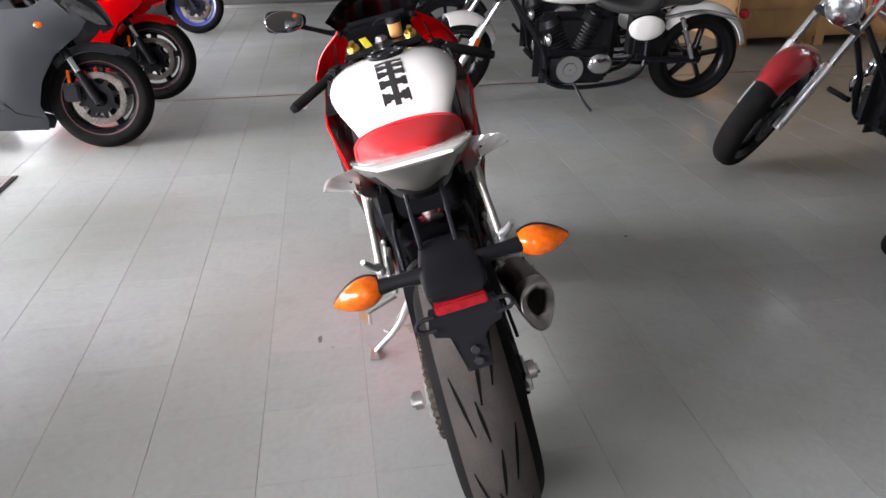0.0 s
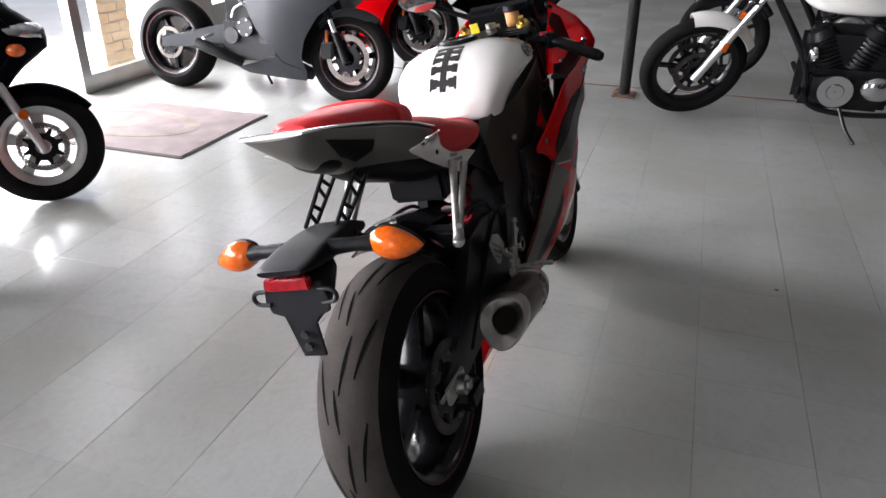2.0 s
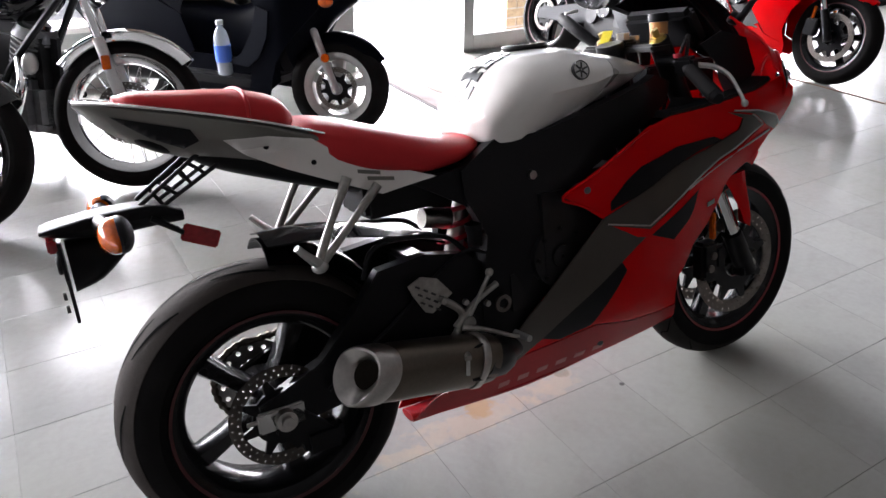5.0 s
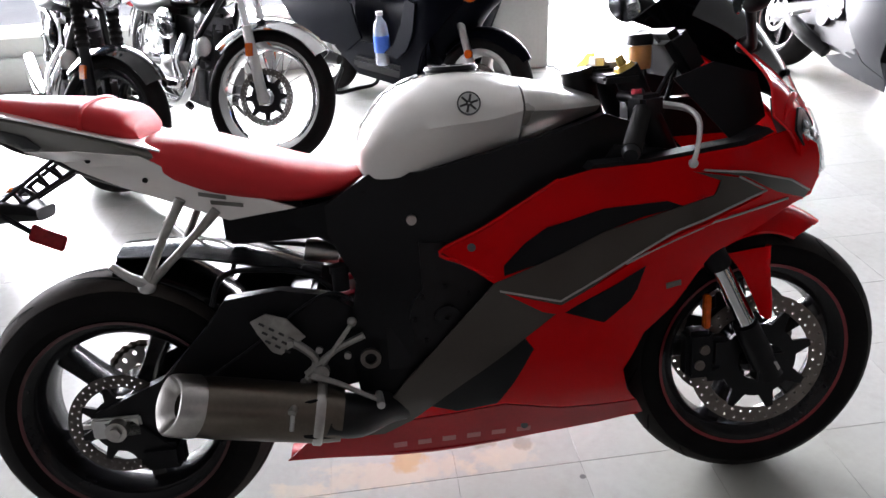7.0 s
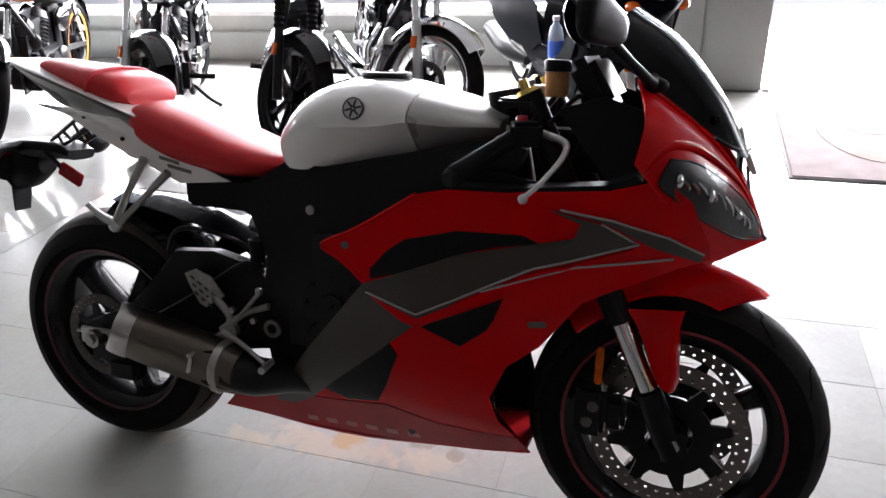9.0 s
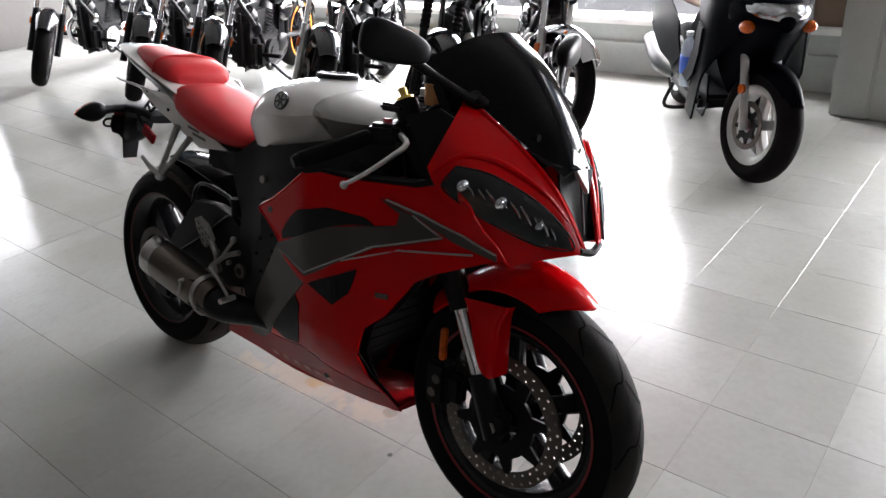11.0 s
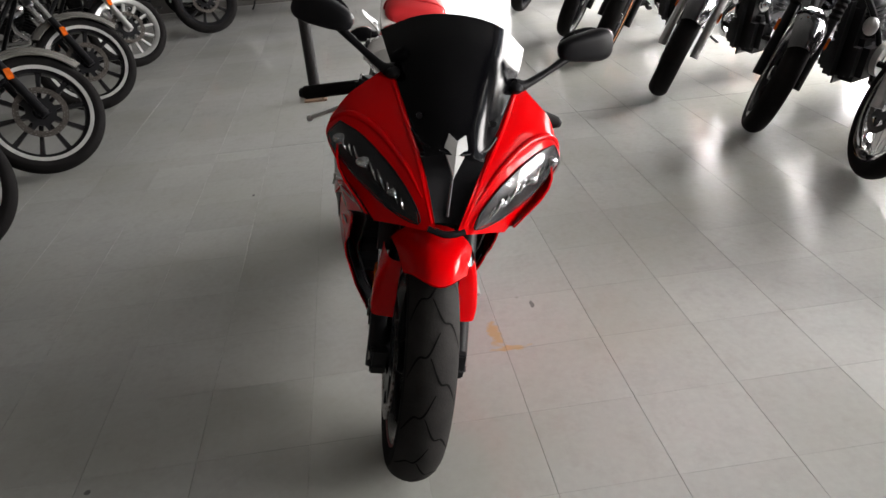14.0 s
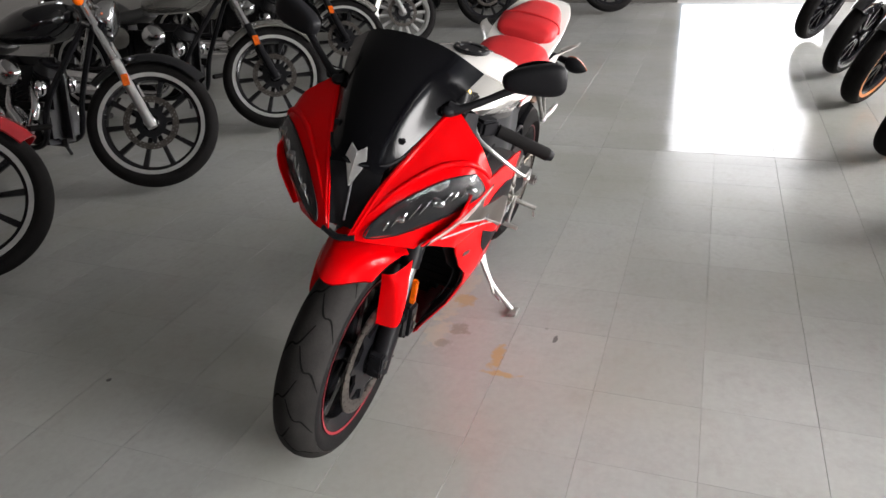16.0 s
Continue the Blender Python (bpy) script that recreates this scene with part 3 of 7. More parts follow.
    structure(part("wall_entrance_east", box(3.862, 4.40, 3.6, 4.1, 0.0, 3.2), M_WALL, smooth=False), "plain painted pier beyond the entrance", "wall")
    # far windows are unseen and assumed, an opening for the added lamp
    structure(part("wall_window_east", box(4.402, 9.60, 3.6, 3.8, 0.0, 0.40), M_LOWWALL, smooth=False), "grey low wall under the far shop windows", "wall")
    structure(part("wall_header_east", box(4.402, 9.60, 3.6, 3.8, 2.602, 3.2), M_WALL, smooth=False), "painted wall above the far shop windows", "wall")
    structure(part("wall_corner_east", box(9.602, 10.2, 3.6, 4.1, 0.0, 3.2), M_WALL, smooth=False), "plain painted corner wall", "wall")
    for i, x in enumerate((4.404, 7.0)):
        w = structure(part("window_" + str(i + 5), box(x, x + 2.594, 3.70, 3.71, 0.402, 2.60), M_GLASS, smooth=False), "clear shop window pane", "window")
        w.visible_shadow = False
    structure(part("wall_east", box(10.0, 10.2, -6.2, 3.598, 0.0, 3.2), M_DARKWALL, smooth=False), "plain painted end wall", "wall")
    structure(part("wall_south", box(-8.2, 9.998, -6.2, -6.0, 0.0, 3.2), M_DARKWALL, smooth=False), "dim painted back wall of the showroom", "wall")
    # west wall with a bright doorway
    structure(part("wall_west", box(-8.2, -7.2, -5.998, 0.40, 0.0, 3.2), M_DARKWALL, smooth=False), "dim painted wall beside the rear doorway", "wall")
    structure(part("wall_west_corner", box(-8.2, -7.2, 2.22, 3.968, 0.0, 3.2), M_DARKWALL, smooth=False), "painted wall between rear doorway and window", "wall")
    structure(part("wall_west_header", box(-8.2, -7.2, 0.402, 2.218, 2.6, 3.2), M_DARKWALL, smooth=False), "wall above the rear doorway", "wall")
    structure(part("ceiling", box(-8.2, 10.2, -6.2, 4.1, 3.202, 3.35), M_CEIL, smooth=False), "plain grey ceiling", "ceiling")
    return slab


FLOOR = room()


def brick_pier():
    pier = structure(part("brick_pier", box(3.46, 3.78, 3.99, 4.08, -0.03, 1.6), M_MORTAR, smooth=False), "buff brick pier outside the glass", "pier")
    for row in range(21):
        z = -0.02 + row * 0.076
        shift = 0.11 if row % 2 else 0.0
        x = 3.452 - shift
        while x < 3.78:
            a, b = max(x, 3.452), min(x + 0.208, 3.786)
            if b - a > 0.03:
                part("brick", box(a, b, 3.982, 4.02, z, z + 0.064), M_BRICK, pier, smooth=False)
            x += 0.22


brick_pier()


def door_mat():
    m = thing("door_mat", pose(2.31, 2.86, 0), "brown entrance carpet mat with a faded oval print", "door mat")
    part("backing", box(-0.45, 0.45, -0.75, 0.75, 0.0, 0.006), M_MATEDGE, m, "dark rubber edge", bevel=0.002)
    part("carpet", box(-0.435, 0.435, -0.735, 0.735, 0.0062, 0.011), M_MAT, m, bevel=0.002)
    ring = bm_new()
    n = 40
    loops = []
    for i in range(n):
        a = 2 * math.pi * i / n
        loops.append([(math.cos(a) * rx, math.sin(a) * ry, z) for rx, ry, z in ((0.20, 0.42, 0.0112), (0.27, 0.52, 0.0112), (0.27, 0.52, 0.0128), (0.20, 0.42, 0.0128))])
    rings(ring, loops, closed=True)
    part("printed_ring", ring, M_MATMARK, m, "faded tan print")
    part("printed_centre", lathe([(1e-4, 0.0112), (0.12, 0.0112), (0.12, 0.0126), (1e-4, 0.0126)], n=24, axis="z"), M_MATMARK, m, "faded tan print")


door_mat()


def post(x, y, lean=0):
    p = thing("steel_post", pose(x, y, 0), "thin dark steel post on a rusty base plate", "post", "ceiling posts")
    part("base_plate", box(-0.10, 0.10, -0.08, 0.08, 0.0, 0.012), M_POSTBASE, p, "rusty brown plate", bevel=0.003)
    part("shaft", rod((0, 0, 0.012), (0, 0, 3.2), 0.040, n=20), M_POST, p)
    for sx in (-0.075, 0.075):
        part("bolt", rod((sx, 0.055, 0.012), (sx, 0.055, 0.024), 0.011, n=6), M_POSTBASE, p)


post(-2.27, -0.365)
post(4.10, -0.02)


def seam_strip():
    s = part("floor_seam", box(4.322, 4.345, -5.5, 3.5, 0.0005, 0.004), M_POSTBASE, bevel=0.001)
    structure(s, "worn brown expansion strip across the floor", "floor strip")


seam_strip()

# ---- wheels ----
def tyre_point(R, w, drop, theta, a, lift=0.0):
    """A point of a tyre's tread: theta round the axle, a across (radians), in wheel coordinates."""
    r = R + lift - drop * (1 - math.cos(a)) / (1 - math.cos(1.4))
    return Vector((r * math.cos(theta), (w / 2 + lift) * math.sin(a) / math.sin(1.4), r * math.sin(theta)))


def tyre_bm(R, w, rr, drop, c, n=64):
    prof = [(rr, -w * 0.36), (rr + 0.012, -w * 0.42)]
    prof += [(R - drop * (1 - math.cos(a)) / (1 - math.cos(1.4)), w / 2 * math.sin(a) / math.sin(1.4)) for a in [radians(-80 + 10 * k) for k in range(17)]]
    prof += [(rr + 0.012, w * 0.42), (rr, w * 0.36), (rr + 0.01, w * 0.2), (rr + 0.01, -w * 0.2)]
    return lathe(prof, c, n)


def tread_bm(R, w, drop, c, amax, n=64):
    c = Vector(c)
    bm = bm_new()
    angles = [-amax + 2 * amax * k / 10 for k in range(11)]
    loops = []
    for i in range(n):
        th = 2 * math.pi * i / n
        top = [c + tyre_point(R, w, drop, th, a, 0.0012) for a in angles]
        low = [c + tyre_point(R, w, drop, th, a, -0.004) for a in angles[::-1]]
        loops.append(top + low)
    return rings(bm, loops, closed=True)


def groove_bm(R, w, drop, c, lines, repeat, width=0.004):
    """Grooves, each a line of (degrees round, degrees across), repeated round the tyre."""
    bm = bm_new()
    c = Vector(c)
    for k in range(repeat):
        for line in lines:
            pts = smooth_line([(p[0], p[1], 0) for p in line], 5)
            last = None
            for i, p in enumerate(pts):
                th, a = radians(p.x + 360 * k / repeat), radians(p.y)
                q = pts[min(i + 1, len(pts) - 1)] - pts[max(i - 1, 0)]
                d = Vector((q.x * R, q.y * w / 2 / 1.3)).normalized()
                half = width / 2 * (0.35 + 0.65 * math.sin(math.pi * min(0.95, max(0.05, i / (len(pts) - 1)))))
                dth, da = -d.y * half / R, d.x * half / (w / 2) * 1.3
                pair = [bm.verts.new(c + tyre_point(R, w, drop, th + s * dth, a + s * da, 0.0018)) for s in (-1, 1)]
                if last:
                    bm.faces.new((last[0], last[1], pair[1], pair[0]))
                last = pair
    return bm


def perforated(c, r0, r1, y0, y1, rows, n, hole):
    """A drilled brake disc."""
    bm = bm_new()
    c = Vector(c)
    for j in range(rows):
        ra, rb = r0 + (r1 - r0) * j / rows, r0 + (r1 - r0) * (j + 1) / rows
        for i in range(n):
            a0 = 2 * math.pi * (i + 0.5 * (j % 2)) / n
            a1 = a0 + 2 * math.pi / n
            am, rm = (a0 + a1) / 2, (ra + rb) / 2
            rim_pts = [(ra, a0), (ra, am), (ra, a1), (rm, a1), (rb, a1), (rb, am), (rb, a0), (rm, a0)]
            angs = [225, 270, 315, 0, 45, 90, 135, 180]
            cx, cz = rm * math.cos(am), rm * math.sin(am)
            er, et = Vector((math.cos(am), math.sin(am))), Vector((-math.sin(am), math.cos(am)))
            hole_pts = []
            for g in angs:
                g = radians(g)
                o = et * math.cos(g) * hole + er * math.sin(g) * hole
                hole_pts.append((cx + o.x, cz + o.y))
            layers = []
            for y in (y0, y1):
                q = [bm.verts.new(c + Vector((r * math.cos(a), y, r * math.sin(a)))) for r, a in rim_pts]
                h = [bm.verts.new(c + Vector((x, y, z))) for x, z in hole_pts]
                for k in range(8):
                    m = (k + 1) % 8
                    bm.faces.new((q[k], q[m], h[m], h[k]))
                layers.append((q, h))
            for k in range(8):
                m = (k + 1) % 8
                bm.faces.new((layers[0][1][k], layers[0][1][m], layers[1][1][m], layers[1][1][k]))
    bmesh.ops.remove_doubles(bm, verts=bm.verts, dist=0.0002)
    return bm


def star_ring(c, r_in, r_low, r_high, y0, y1, arms):
    """A ring with short arms, cut from one sheet."""
    c, loops = Vector(c), []
    n = arms * 6
    for i in range(n):
        a = 2 * math.pi * i / n + 0.2
        r = r_high if i % 6 in (0, 1) else r_low
        e = Vector((math.cos(a), 0, math.sin(a)))
        loops.append([c + e * r_in + Vector((0, y0, 0)), c + e * r + Vector((0, y0, 0)), c + e * r + Vector((0, y1, 0)), c + e * r_in + Vector((0, y1, 0))])
    return rings(bm_new(), loops, closed=True)


def spoke_bm(c, ang, r0, r1, w0, w1, y0, y1, skew=0.0):
    """One cast spoke from hub to rim, boxed, tapered."""
    c = Vector(c)
    bm = bm_new()
    loops = []
    for r, wd, yy, sk in ((r0, w0, y0, 0), ((r0 + r1) / 2, (w0 + w1) / 2, (y0 + y1) / 2, skew * 0.5), (r1, w1 * 1.5, y1, skew)):
        e, t = Vector((math.cos(ang + sk), 0, math.sin(ang + sk))), Vector((-math.sin(ang + sk), 0, math.cos(ang + sk)))
        loops.append([c + e * r + t * (wd * s) + Vector((0, yy * q, 0)) for s, q in ((-1, -0.6), (-0.7, -1), (0.7, -1), (1, -0.6), (1, 0.6), (0.7, 1), (-0.7, 1), (-1, 0.6))])
    return rings(bm, loops)


def wheel(parent, name, c, R, w, rr, drop, rim_mat, spokes=5, discs=(), disc_r=0.15, tread_mat=None, tread_a=60, grooves=None, repeat=10,
          pin=None, wires=0, edge_mat=None, first=0.3, spoke_w=0.016, hub_r=0.045, tyre_mat=None, split=0.0, groove_w=0.004, disc_mat=None):
    """A motorcycle wheel: the rim with tyre, tread, hub, spokes and brake discs under it."""
    rim_prof = [(rr - 0.006, -w * 0.40), (rr + 0.010, -w * 0.42), (rr + 0.012, -w * 0.36), (rr - 0.012, -w * 0.30), (rr - 0.020, 0), (rr - 0.012, w * 0.30), (rr + 0.012, w * 0.36), (rr + 0.010, w * 0.42), (rr - 0.006, w * 0.40), (rr - 0.028, w * 0.26), (rr - 0.034, 0), (rr - 0.028, -w * 0.26)]
    rim = part(name, lathe(rim_prof, c, 56), rim_mat, parent)
    if edge_mat:
        for s in (-1, 1):
            part("rim_edge", lathe([(rr - 0.010, s * w * 0.400), (rr + 0.010, s * w * 0.421), (rr + 0.0105, s * w * 0.440), (rr - 0.0105, s * w * 0.424)], c, 56), edge_mat, rim, "polished rim edge")
    part("tyre", tyre_bm(R, w, rr, drop, c), tyre_mat or M_RUBBER, rim, "black rubber tyre")
    if tread_mat:
        part("tread", tread_bm(R, w, drop, c, radians(tread_a)), tread_mat, rim, "worn dusty tread, lightened on the crown")
    # grooves are not cut; dark strips carry their shade
    if grooves:
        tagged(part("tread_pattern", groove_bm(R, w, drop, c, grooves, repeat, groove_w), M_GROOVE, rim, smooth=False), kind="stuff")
    if pin:
        for s in (-1, 1):
            part("rim_stripe", lathe([(rr + 0.002, s * w * 0.414), (rr + 0.008, s * w * 0.428), (rr + 0.0085, s * w * 0.434), (rr + 0.0015, s * w * 0.421)], c, 56), pin, rim, "red rim stripe")
    part("hub", lathe([(0.012, -w * 0.42), (hub_r * 0.8, -w * 0.42), (hub_r, -w * 0.28), (hub_r * 0.85, 0), (hub_r, w * 0.28), (hub_r * 0.8, w * 0.42), (0.012, w * 0.42)], c, 28), rim_mat, rim)
    if wires:
        c = Vector(c)
        for i in range(wires):
            a = 2 * math.pi * i / wires
            s = -1 if i % 2 else 1
            b = a + s * 0.55 * (1 if i % 4 < 2 else -1)
            p0 = c + Vector((math.cos(a) * hub_r * 0.9, s * w * 0.34, math.sin(a) * hub_r * 0.9))
            p1 = c + Vector((math.cos(b) * (rr - 0.03), 0, math.sin(b) * (rr - 0.03)))
            part("wire_spoke", rod(p0, p1, 0.0022, n=5), M_CHROME, rim)
    else:
        for i in range(spokes):
            a = first + 2 * math.pi * i / spokes
            if split:
                for s in (-1, 1):
                    part("spoke", spoke_bm(c, a, hub_r * 0.8, rr - 0.02, spoke_w * 0.8, spoke_w * 0.7, w * 0.16, w * 0.12, s * split), rim_mat, rim)
            else:
                part("spoke", spoke_bm(c, a, hub_r * 0.8, rr - 0.02, spoke_w * 1.25, spoke_w, w * 0.2, w * 0.16), rim_mat, rim)
    for s in discs:
        y = s * (w * 0.5 + 0.008)
        d = part("brake_disc", perforated(c, disc_r * 0.77, disc_r, y - 0.0025, y + 0.0025, 2, 36, disc_r * 0.022), disc_mat or M_DISC, rim, "drilled steel brake disc")
        carrier = star_ring(c, disc_r * 0.30, disc_r * 0.56, disc_r * 0.79, y - 0.004, y + 0.004, 8)
        part("disc_carrier", carrier, M_BLACKPAINT, rim)
    return rim

from mathutils.bvhtree import BVHTree

# ---- the red and white sport motorcycle in the middle of the floor ----
def lerp_table(v, xs, ys):
    if v <= xs[0]:
        return ys[0]
    for a, b, p, q in zip(xs, xs[1:], ys, ys[1:]):
        if v <= b:
            return p + (q - p) * (v - a) / (b - a)
    return ys[-1]


def sstep(a, b, v):
    k = min(1.0, max(0.0, (v - a) / (b - a)))
    return k * k * (3 - 2 * k)


def side_w(x, z):
    """Half width of the fairing's side at a place."""
    w = lerp_table(z, (0.12, 0.2, 0.3, 0.4, 0.55, 0.7, 0.8, 0.9), (0.045, 0.10, 0.165, 0.205, 0.232, 0.238, 0.245, 0.25))
    k = 1 - sstep(0.66, 0.80, z)
    low, high = 0.0, 0.0
    if x > 1.0:
        low = 0.31 * (1 - sstep(0.56, 0.69, z)) * min(1.0, (x - 1.0) / 0.32) ** 1.2
    if x > 1.15:
        high = 0.32 * k * ((x - 1.15) / 0.27) ** 1.5
    w *= 1 - max(low, high)
    if x < 0.9:
        w *= 1 - 0.28 * min(1, (0.9 - x) / 0.35)
    return w


def proud(d):
    return lambda x, z: side_w(x, z) + d


HERO = thing("sport_motorcycle", pose(0.0216, -0.0065, 0.002, 0, 0, -1.73) @ pose(0, 0, 0, -13, 0, 0),
             "red and white sport motorcycle with red seats, leaning on its kickstand", "motorcycle")


def hero_wheels():
    rear_lines = [[(0, -34), (10, -27), (24, -18)], [(17, 34), (27, 27), (41, 18)], [(8, -8), (18, -4), (30, 1)], [(28, 8), (36, 5), (44, 2)]]
    front_lines = [[(0, -60), (9, -34), (10, -14), (20, 8)], [(15, 60), (24, 34), (25, 14), (35, -8)]]
    wheel(HERO, "rear_wheel", (0, 0, 0.311), 0.311, 0.185, 0.212, 0.072, M_RIM, 5, (-1,), 0.11, M_TREAD, 48, rear_lines, 9, M_DARKPIN, first=1.1, hub_r=0.06, groove_w=0.006, disc_mat=M_DARKDISC)
    wheel(HERO, "front_wheel", (1.384, 0, 0.297), 0.297, 0.121, 0.212, 0.046, M_RIM, 5, (-1, 1), 0.155, M_TREADF, 66, front_lines, 14, M_PIN, first=0.5, hub_r=0.045, groove_w=0.0045)
    # chain drive on the other side
    sp = perforated((0, 0.105, 0.315), 0.03, 0.092, -0.003, 0.003, 2, 16, 0.006)
    part("rear_sprocket", turned(sp, Matrix.Identity(4)), M_STEEL, HERO, "worn steel sprocket")
    links = []
    for i in range(148):
        t = i / 148
        if t < 0.36:
            p = Vector((0.02 + 0.48 * t / 0.36, 0.105, 0.408 + 0.03 * t / 0.36))
        elif t < 0.46:
            a = radians(90 - 180 * (t - 0.36) / 0.10)
            p = Vector((0.50 + 0.036 * math.cos(a), 0.105, 0.40 + 0.036 * math.sin(a)))
        elif t < 0.80:
            k = (t - 0.46) / 0.34
            p = Vector((0.50 - 0.48 * k, 0.105, 0.364 - 0.138 * k))
        else:
            a = radians(270 - 180 * (t - 0.80) / 0.20)
            p = Vector((0.095 * math.cos(a), 0.105, 0.315 + 0.095 * math.sin(a)))
        links.append(p)
    part("chain", tube(links, [0.0105 if i % 2 else 0.0065 for i in range(148)], 6, smooth=False, closed=True), M_CHAIN, HERO, "oily drive chain", smooth=False)
    # axle ends and rear caliper
    part("axle_end", add(disc((0, -0.125, 0.315), 0.022, -0.02, 0.0, 20), disc((0, -0.148, 0.315), 0.013, -0.006, 0.0, 6)), M_STEEL, HERO)
    part("axle_end", add(disc((0, 0.135, 0.315), 0.022, 0.0, 0.02, 20), disc((0, 0.155, 0.315), 0.014, 0.0, 0.008, 6)), M_STEEL, HERO)
    part("rear_caliper", box(0.03, 0.12, -0.135, -0.085, 0.21, 0.27), M_BLACKPL, HERO, "black brake caliper", bevel=0.012)
    part("caliper_bracket", plate([(-0.03, 0.33), (-0.02, 0.28), (0.06, 0.215), (0.11, 0.22), (0.10, 0.26), (0.03, 0.33)], lambda x, z: 0.125, 0.012, 0.2, -1), M_BLACKPAINT, HERO, bevel=0.002)


def fork_at(z, y, off=0.0):
    return Vector((1.385 - 0.485 * (z - 0.30) + off, y, z))


def hero_front():
    for s in (-1, 1):
        y = s * 0.098
        part("fork_foot", add(rod(fork_at(0.275, y), fork_at(0.40, y), 0.030, 0.027, 16), box(1.36, 1.42, y - 0.02, y + 0.02, 0.265, 0.335)), M_BLACKPAINT, HERO, bevel=0.004)
        part("fork_slider", rod(fork_at(0.40, y), fork_at(0.53, y), 0.0215, n=16), M_CHROME, HERO, "polished fork slider")
        part("fork_tube", rod(fork_at(0.53, y), fork_at(0.95, y), 0.027, n=16), M_BLACKPAINT, HERO)
        part("fork_cap", add(rod(fork_at(0.95, y), fork_at(0.958, y), 0.022, 0.018, 16), rod(fork_at(0.958, y), fork_at(0.975, y), 0.009, n=10)), M_GOLD, HERO, "gold fork adjuster")
        part("caliper", add(box(1.20, 1.26, y - s * 0.0 - 0.024, y + 0.024, 0.29, 0.40), box(1.255, 1.30, y - 0.018, y + 0.018, 0.31, 0.38)), M_BLACKPAINT, HERO, "black brake caliper", bevel=0.010)
        for z in (0.315, 0.35):
            part("caliper_bolt", disc((1.225 + (z - 0.31) * 0.3, y + s * 0.024, z + 0.01), 0.011, 0 if s > 0 else -0.005, 0.005 if s > 0 else 0, 16), M_DISC, HERO)
        part("fork_reflector", box(1.235, 1.25, y + s * 0.016 - 0.008, y + s * 0.016 + 0.008, 0.40, 0.475), M_AMBER, HERO, "amber side reflector", bevel=0.003)
        part("axle_nut", disc((1.390, s * 0.118, 0.301), 0.017, -0.006, 0.006, 6), M_STEEL, HERO)
    # mudguard with its two legs
    bm, c, loops = bm_new(), Vector((1.388, 0, 0.302)), []
    for k in range(19):
        t = k / 18
        w = 0.074 + 0.022 * min(1, t / 0.35)
        lift = 0.022 + 0.020 * math.sin(math.pi * min(1, t * 1.3))
        out, inn = [], []
        for j in range(13):
            q = -1 + 2 * j / 12
            th = radians(62 + 74 * t + (1 - t) * 15 * q * q)
            drop = 0.046 * (abs(q) ** 2.6)
            r = 0.30 + lift - drop
            e = Vector((math.cos(th) * r, q * w, math.sin(th) * r))
            out.append(c + e)
            inn.append(c + Vector((math.cos(th) * (r - 0.006), q * (w - 0.003), math.sin(th) * (r - 0.006))))
        loops.append(out + inn[::-1])
    rings(bm, loops)
    part("front_mudguard", bm, M_RED, HERO, "glossy red front mudguard")
    for s in (-1, 1):
        leg = [[(1.285, 0.110, 0.560), (1.34, 0.108, 0.565), (1.385, 0.098, 0.565), (1.39, 0.070, 0.560)],
               [(1.312, 0.118, 0.52), (1.345, 0.121, 0.52), (1.378, 0.112, 0.52), (1.385, 0.072, 0.53)],
               [(1.340, 0.128, 0.455), (1.362, 0.130, 0.450), (1.382, 0.122, 0.445), (1.390, 0.074, 0.445)],
               [(1.352, 0.127, 0.425), (1.365, 0.129, 0.415), (1.382, 0.121, 0.408), (1.392, 0.076, 0.410)]]
        part("mudguard_leg", surface(leg, 12, 12, 0.005, (1.33, 0.09, 0.5), mirror=s), M_RED, HERO, "red mudguard leg")
    # steering head, clamps, bars
    part("top_clamp", add(box(1.02, 1.09, -0.13, 0.13, 0.925, 0.943), disc((1.05, 0, 0.0), 0.03, 0.92, 0.955, 24, "z")), M_BLACKPAINT, HERO, bevel=0.006)
    part("lower_clamp", box(1.10, 1.18, -0.13, 0.13, 0.72, 0.76), M_BLACKPAINT, HERO, bevel=0.008)
    part("steering_nut", disc((1.045, 0, 0), 0.017, 0.955, 0.972, 6, "z"), M_STEEL, HERO)
    for s in (-1, 1):
        part("handlebar", tube([(1.06, s * 0.105, 0.90), (1.08, s * 0.15, 0.895), (1.06, s * 0.21, 0.875), (1.015, s * 0.315, 0.835)], 0.011, 10), M_BLACKPAINT, HERO)
        part("grip", rod((1.068, s * 0.205, 0.877), (1.005, s * 0.335, 0.828), 0.0165, 0.0175, 16), M_RUBBER, HERO, "black rubber grip")
        part("bar_end", rod((1.005, s * 0.335, 0.828), (1.000, s * 0.348, 0.824), 0.0165, 0.012, 16), M_BLACKPL, HERO)
        part("switch_box", turned(box(-0.03, 0.03, -0.022, 0.022, -0.022, 0.022), Matrix.Translation((1.085, s * 0.175, 0.885)) @ Matrix.Rotation(s * -0.5, 4, "Z")), M_BLACKPL, HERO, bevel=0.008)
        part("lever", tube([(1.115, s * 0.155, 0.885), (1.16, s * 0.185, 0.875), (1.165, s * 0.23, 0.855), (1.14, s * 0.285, 0.818), (1.122, s * 0.312, 0.800)], [0.007, 0.0065, 0.0055, 0.0045, 0.0045], 8), M_ALLOY, HERO, "silver hand lever")
        part("lever_ball", ball((1.120, s * 0.316, 0.797), 0.0085, 0.0085, 0.0085, seg=12), M_ALLOY, HERO)
